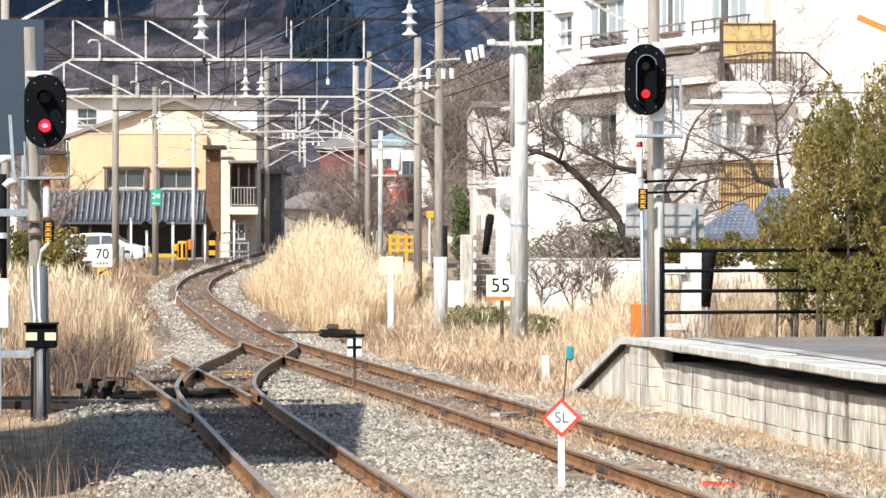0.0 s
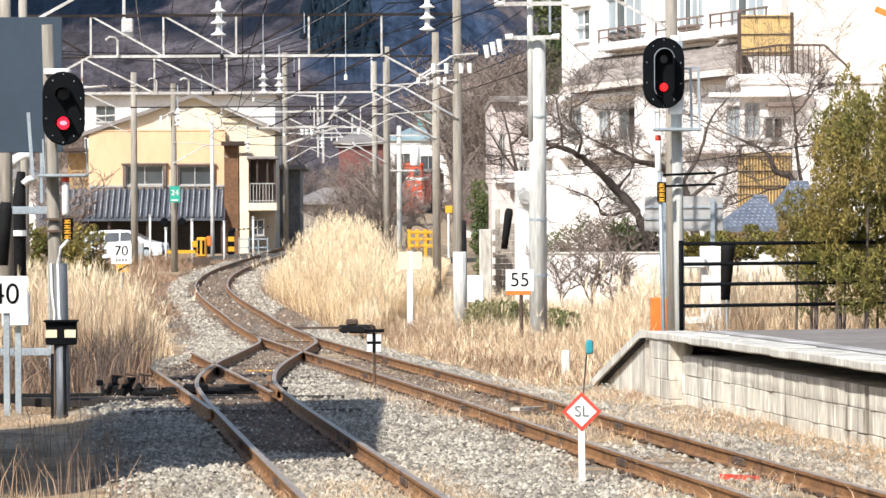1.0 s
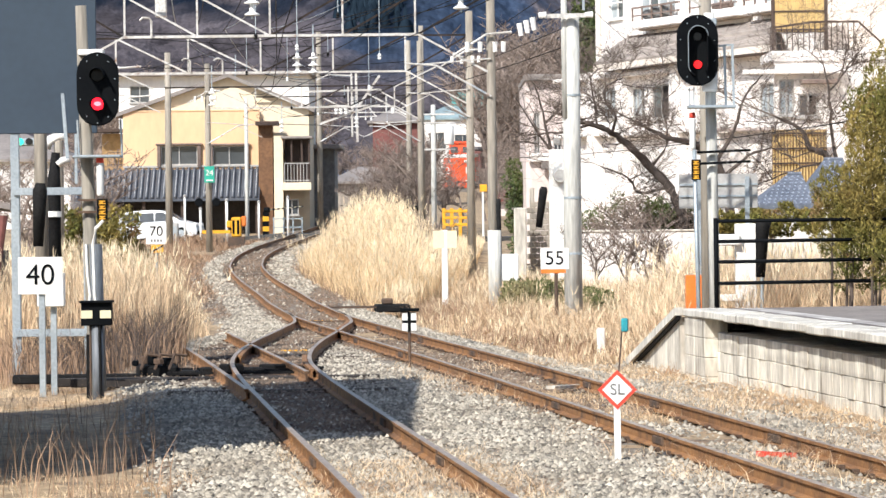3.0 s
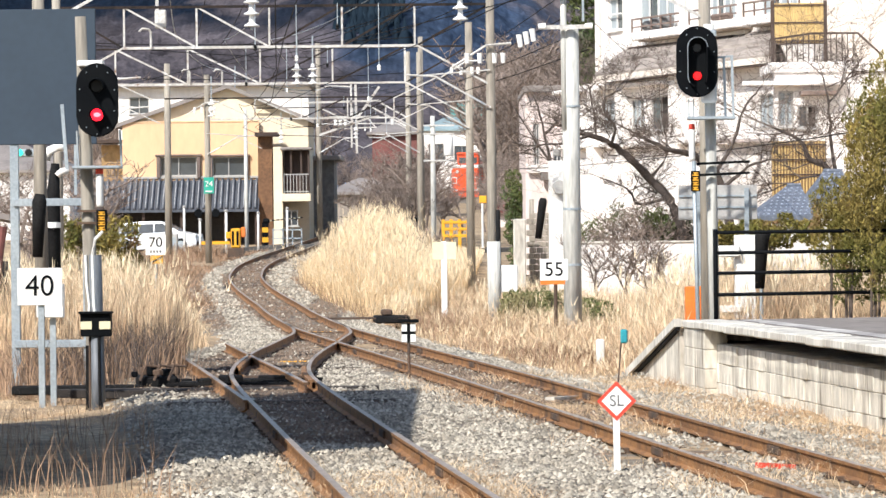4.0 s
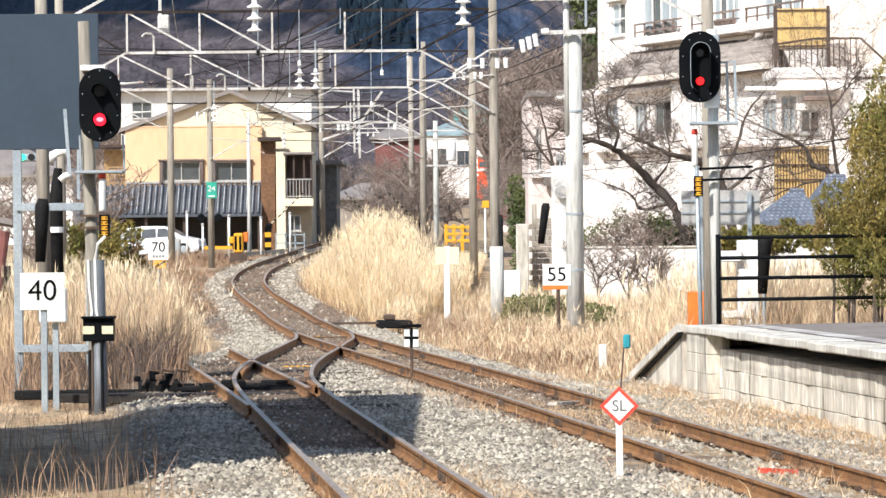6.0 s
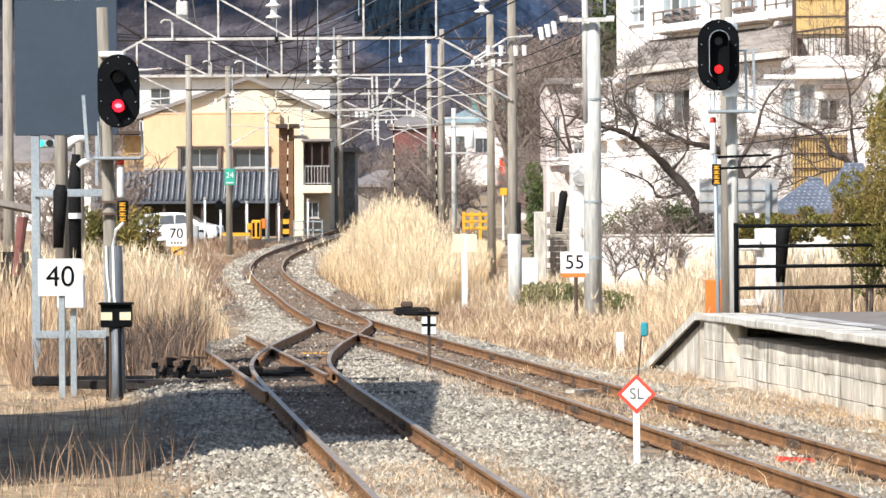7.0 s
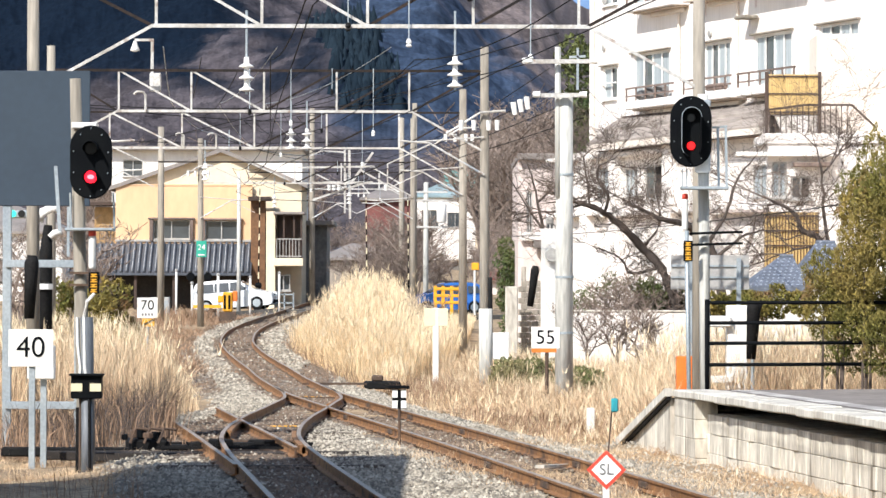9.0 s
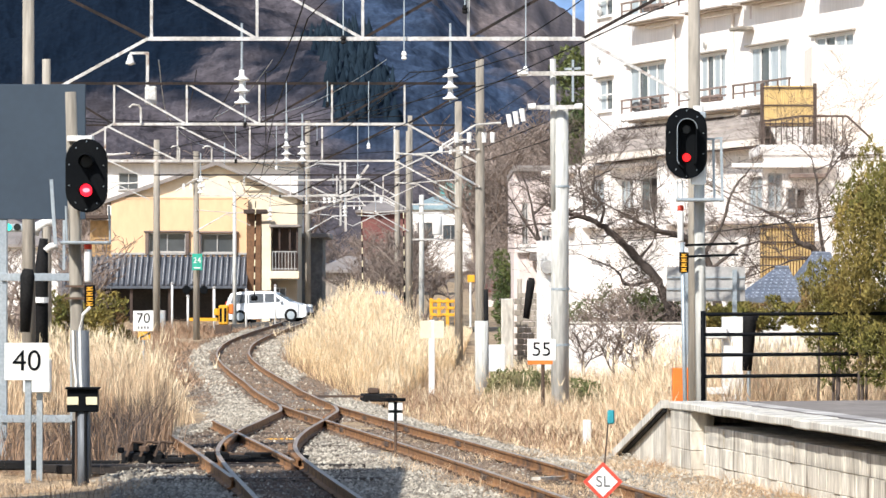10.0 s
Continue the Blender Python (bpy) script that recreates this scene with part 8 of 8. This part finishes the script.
foliage("green_weed_bush", "low dull green bush by the pole foot", mound(1.35, 2.75, 96.5, -0.25, 0.45, 20, 0.27, 0.8, 0, 5), 0.04, 11000, M_WEED)
foliage("green_weed_bush", "low green weeds among the straw", mound(3.2, 4.4, 92, -0.25, 0.25, 12, 0.22, 1.5, 0, 15), 0.04, 5000, M_WEED)
foliage("evergreen_tree", "dark evergreen tree beside the pinkish building", mound(2.557, 3.088, 165, 0.8, 3.9, 16, 0.45, 0.6, 0, 6), 0.08, 3800, M_LEAF, "tree")
foliage("evergreen_tree", "tall green conifer beside the hotel", mound(6.071, 6.815, 188, 2.0, 13.903, 34, 0.7, 0.6, 0, 7), 0.12, 14000, M_LEAF, "tree")
foliage("green_thicket", "olive-green thicket behind the dry reeds", mound(-10.81, -8.438, 118, 0.0, 1.995, 22, 0.5, 1.0, 0, 8), 0.075, 13000, M_HEDGE)
foliage("evergreen_shrub", "dark garden shrubs by the boundary wall", mound(4.13, 6.141, 126, 0.6, 2.648, 10, 0.4, 0.6, 0, 9), 0.05, 2600, M_LEAF)


# ---------------------------------------------------------------- woods and hills
def woods():
    """Leafless copse beyond the crossing: a few branch patterns set many times in one mesh."""
    pats = []
    for s in range(4):
        sh = tree_shape(tree_arrays(70 + s, 6.0, 0.8, 4, up=0.5, first=0.24, twigs=2), 0, 9, 0.011, 3)
        pats.append((np.array(sh.v), sh.f))
    verts, faces = [], []
    k = 0
    spots = []
    q = random.Random(5)
    for _ in range(110):
        y = q.uniform(222, 335)
        spots.append((q.uniform(-0.0320, 0.0202) * y, y, q.uniform(0.45, 1.0)))
    for _ in range(34):
        y = q.uniform(206, 226)
        spots.append((q.uniform(-0.0267, 0.0008) * y, y, q.uniform(0.5, 1.0)))
    for _ in range(40):
        y = q.uniform(270, 330)
        spots.append((q.uniform(-0.0810, -0.0300) * y, y, q.uniform(1.3, 1.9)))
    for _ in range(105):
        y = q.uniform(330, 470)
        spots.append((q.uniform(0.0068, 0.0410) * y, y, q.uniform(1.5, 3.0)))
    for _ in range(12):
        y = q.uniform(120, 200)
        spots.append((q.uniform(-0.1132, -0.0783) * y, y, q.uniform(0.5, 0.9)))
    for x, y, s in spots:
        if abs(x - main_x(y)) < 2.0 or (-0.0066 < x / y < 0.0105 and y > 228 and s > 0.55):
            continue
        v, f = pats[q.randrange(4)]
        a = q.uniform(0, 6.28)
        c, sn = math.cos(a), math.sin(a)
        w = np.stack([(v[:, 0] * c - v[:, 1] * sn) * s + x, (v[:, 0] * sn + v[:, 1] * c) * s + y, v[:, 2] * s + float(level(x, y))], 1)
        verts.append(w)
        faces += [tuple(i + k for i in t) for t in f]
        k += len(v)
    me = bpy.data.meshes.new("leafless_copse")
    me.from_pydata(np.concatenate(verts).tolist(), [], faces)
    me.materials.append(M_TWIG)
    tagged(new("leafless_copse", me), "grey-brown leafless trees and brush beyond the crossing", "woods", kind="stuff")


woods()


def hill(x, y):
    """The wooded mountain's height."""
    t = np.clip((y - 600) / 1400, 0, 1.3)
    crest = np.interp(x / y, (-0.02, 0.0, 0.011, 0.025, 0.034, 0.06, 0.1), (172, 166, 137, 117, 100, 70, 55))
    bumps = 16 * np.sin(x * 0.017 + 1) * np.sin(y * 0.006) + 8 * np.sin(x * 0.045 + y * 0.012) + 4 * np.sin(x * 0.11 - y * 0.03)
    return 9.0 + t ** 1.5 * crest + bumps * np.clip(t * 1.5, 0, 1) * 0.7


DOME_FACES = [(0, 1 + i, 1 + (i + 1) % 7) for i in range(7)] + [(1 + i, 8 + i, 1 + (i + 1) % 7) for i in range(7)] + [(8 + i, 8 + (i + 1) % 7, 1 + (i + 1) % 7) for i in range(7)]


def soft_noise(x, y, size, seed):
    """A smooth random field with bumps of about the given size."""
    q = np.random.default_rng(seed)
    out = np.zeros_like(x)
    for k in range(6):
        a, ph = q.uniform(0, 2 * np.pi), q.uniform(0, 2 * np.pi)
        f = 2 * np.pi / (size * q.uniform(0.6, 1.6))
        out = out + np.sin((x * np.cos(a) + y * np.sin(a) * 0.5) * f + ph + 1.5 * np.sin((x * np.sin(a) - y * np.cos(a) * 0.5) * f * 0.6 + ph * 2))
    return out / 3.5


def mountain():
    """Wooded mountainside: dark fir stands, spur painted shade-blue, leafless ridge woods painted sunlit brown."""
    us = np.concatenate([np.linspace(-0.5, -0.14, 12), np.linspace(-0.135, 0.135, 640), np.linspace(0.14, 0.5, 12)])
    ys = np.concatenate([np.linspace(560, 700, 8), np.linspace(705, 2060, 420), np.linspace(2080, 2350, 8)])
    gu, gy = np.meshgrid(us, ys)
    gx = gu * gy
    gz = hill(gx, gy) + 0.9 * soft_noise(gx, gy, 16, 3) + 0.5 * soft_noise(gx, gy, 6, 4) + rng.normal(0, 0.22, gx.shape)
    i = np.arange(gx.size).reshape(gx.shape)
    quads = np.stack([i[:-1, :-1], i[:-1, 1:], i[1:, 1:], i[1:, :-1]], -1).reshape(-1, 4)
    e = (hill(gx, gy) - 2.0) / gy
    wu = gu + 0.0045 * soft_noise(gx, gy, 60, 5) + 0.0028 * soft_noise(gx, gy, 18, 6) + 0.0012 * soft_noise(gx, gy, 7, 9)
    we = e + 0.003 * soft_noise(gx, gy, 70, 7) + 0.0018 * soft_noise(gx, gy, 15, 8)

    def over(v, width):
        """0 below the line v = 0, 1 above it, with a soft edge."""
        return 1 / (1 + np.exp(-np.clip(v / width, -30, 30)))

    # weights of firs, woods coloured slate for shade, and brown for sun
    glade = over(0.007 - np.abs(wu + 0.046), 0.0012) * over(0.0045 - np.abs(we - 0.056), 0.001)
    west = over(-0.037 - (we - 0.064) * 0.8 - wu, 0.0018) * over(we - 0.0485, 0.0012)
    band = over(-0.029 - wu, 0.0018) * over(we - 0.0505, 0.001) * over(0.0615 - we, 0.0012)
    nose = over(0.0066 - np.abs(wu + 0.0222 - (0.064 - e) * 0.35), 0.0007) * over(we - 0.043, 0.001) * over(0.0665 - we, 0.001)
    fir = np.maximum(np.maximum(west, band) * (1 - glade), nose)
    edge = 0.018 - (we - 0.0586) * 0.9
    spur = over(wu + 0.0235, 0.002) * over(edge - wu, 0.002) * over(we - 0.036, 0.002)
    painted_sun = over(wu - edge, 0.002)
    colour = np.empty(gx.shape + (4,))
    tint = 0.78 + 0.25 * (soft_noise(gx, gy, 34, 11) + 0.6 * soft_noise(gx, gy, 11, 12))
    # Blue haze is mixed into these colours, with the slopes' shade and sun.
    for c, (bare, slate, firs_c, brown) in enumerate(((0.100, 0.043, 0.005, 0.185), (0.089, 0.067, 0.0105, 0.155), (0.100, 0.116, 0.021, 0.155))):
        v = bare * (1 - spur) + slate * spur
        v = v * (1 - painted_sun) + brown * painted_sun
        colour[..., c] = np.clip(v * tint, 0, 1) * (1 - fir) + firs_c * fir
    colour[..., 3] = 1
    me = bpy.data.meshes.new("mountain")
    me.from_pydata(np.stack([gx, gy, gz], -1).reshape(-1, 3).tolist(), [], quads.tolist())
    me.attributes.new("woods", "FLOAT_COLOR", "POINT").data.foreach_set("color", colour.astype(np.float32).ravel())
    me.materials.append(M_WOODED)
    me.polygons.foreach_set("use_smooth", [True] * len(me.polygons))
    tagged(new("mountain", me), "steep wooded mountainside, dark and brown patches, haze and shade painted in", "mountain", kind="structure")
    # single firs that stand out along the edges of the stands
    n = 9000
    y = 760 + 1200 * rng.random(n)
    u = rng.uniform(-0.0716, 0.0290, n)
    x = u * y
    e = (hill(x, y) - 2.0) / y
    k = (np.abs(u + 0.0222 - (0.064 - e) * 0.35 + rng.normal(0, 0.0012, n)) < 0.0065) & (e > 0.043) & (e < 0.064)
    cx, cy = x[k], y[k]
    m = len(cx)
    hgt, rad = rng.uniform(4, 8.5, m), rng.uniform(1.3, 2.4, m)
    turn = np.arange(7) * 0.898
    cone = np.array([(0, 0, 1.0)] + [(0.55 * math.cos(a), 0.55 * math.sin(a), 0.45) for a in turn] + [(math.cos(a), math.sin(a), 0.0) for a in turn + 0.45])
    cv = cone[None] * rng.uniform(0.7, 1.2, (m, 15, 3)) * np.stack([rad, rad, hgt], 1)[:, None] + np.stack([cx, cy, hill(cx, cy) - 1], 1)[:, None]
    firs = thing("distant_conifers", "dark conifers on the mountainside, haze blue in their colour", "woods", kind="stuff")
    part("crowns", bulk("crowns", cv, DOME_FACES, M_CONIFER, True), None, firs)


mountain()


def far_ridge():
    """A farther range beside the near slope, its blue haze put into the colour."""
    xs = np.linspace(-600, 1500, 120)
    top = 262 + 30 * np.sin(xs * 0.006) + 14 * np.sin(xs * 0.021) + 5 * np.sin(xs * 0.07) - 0.03 * np.maximum(xs - 100, 0)
    sh = Shape()
    for row, (yy, f) in enumerate(((3000, 0.0), (3300, 0.55), (3600, 1.0), (4200, 0.6))):
        sh.v += [(float(x), yy, float(h * f) + 10) for x, h in zip(xs, top)]
    n = len(xs)
    for r in range(3):
        sh.f += [(r * n + i, r * n + i + 1, (r + 1) * n + i + 1, (r + 1) * n + i) for i in range(n - 1)]
    ob = new("backdrop", sh.mesh("backdrop", mat("distant range painted haze blue", (0.12, 0.22, 0.40), (0.16, 0.26, 0.43), 0.004, 0.95, bump=0), True))
    tagged(ob, "far mountain range with blue haze painted into its colour", "mountain", kind="structure")


far_ridge()


# ---------------------------------------------------------------- movement
def motions():
    # the railcar climbs away round the bend
    rows, ahead_rows = [], []
    for t, y in ((0.0, 336), (1.0, 347), (2.0, 359), (3.0, 372), (4.0, 385), (5.0, 398), (6.0, 411), (7.0, 424), (8.5, 444), (10.0, 462)):
        x, x2 = main_x(y), main_x(y + 12)
        z = rail_level(y)
        z -= 0.55
        xa, xb = main_x(y + 14.2), main_x(y + 34)
        ahead_rows.append((t, pose(xa, y + 14.2, z + 0.265, math.degrees(math.atan(0.0187)), 0, -math.degrees(math.atan2(xb - xa, 19.8)))))
        rows.append((t, pose(x, y, z, math.degrees(math.atan(0.0187)), 0, -math.degrees(math.atan2(x2 - x, 12)))))
    walk(loco, rows)
    walk(wagon, ahead_rows)
    # barrier arms: down until the train has cleared, then up
    for i, (arm, (x, y, z)) in enumerate(ARMS):
        turn = (-20, 160, 160)[i]
        walk(arm, [(t, pose(x, y, z, a, 0, turn)) for t, a in ((0.0, 2), (5.5, 2), (6.0, 20), (6.4, 55), (6.8, 82), (7.2, 88), (10.0, 88))])
    # the silver car waits, then climbs over the crossing
    rows = []
    for t, nose in VAN_NOSE:
        x = nose - 2.0
        y = 200.0 - (x + 7) * 0.17
        slope = math.degrees(math.atan2(road_z(x + 1.2) - road_z(x - 1.2), 2.4))
        rows.append((t, pose(x, y, (road_z(x + 1.2) + road_z(x - 1.2)) / 2, 0, -slope, -9)))
    walk(van, rows)
    rows = []
    for t, mid in BLUE_MID:
        y = float(np.interp(mid, [p[0] for p in road_pts], [p[1] for p in road_pts])) + 1.2
        ahead = float(np.interp(mid - 2, [p[0] for p in road_pts], [p[1] for p in road_pts])) + 1.2
        rows.append((t, pose(mid, y, road_z(mid), 0, 0, 180 - math.degrees(math.atan2(ahead - y, 2.0)))))
    walk(blue, rows)


# where the silver car's nose and the blue car's middle stand, metres across the view
VAN_NOSE = [(0.0, -11.57), (7.3, -11.57), (7.8, -10.705), (8.2, -9.873), (8.5, -8.908), (9.0, -7.525), (9.5, -6.463), (10.0, -5.723)]
BLUE_MID = [(0.0, 26.0), (6.5, 11.0), (7.5, 2.688), (8.0, 2.046), (8.5, 1.443), (9.0, 0.417), (9.5, -1.43), (10.0, -3.327)]
motions()
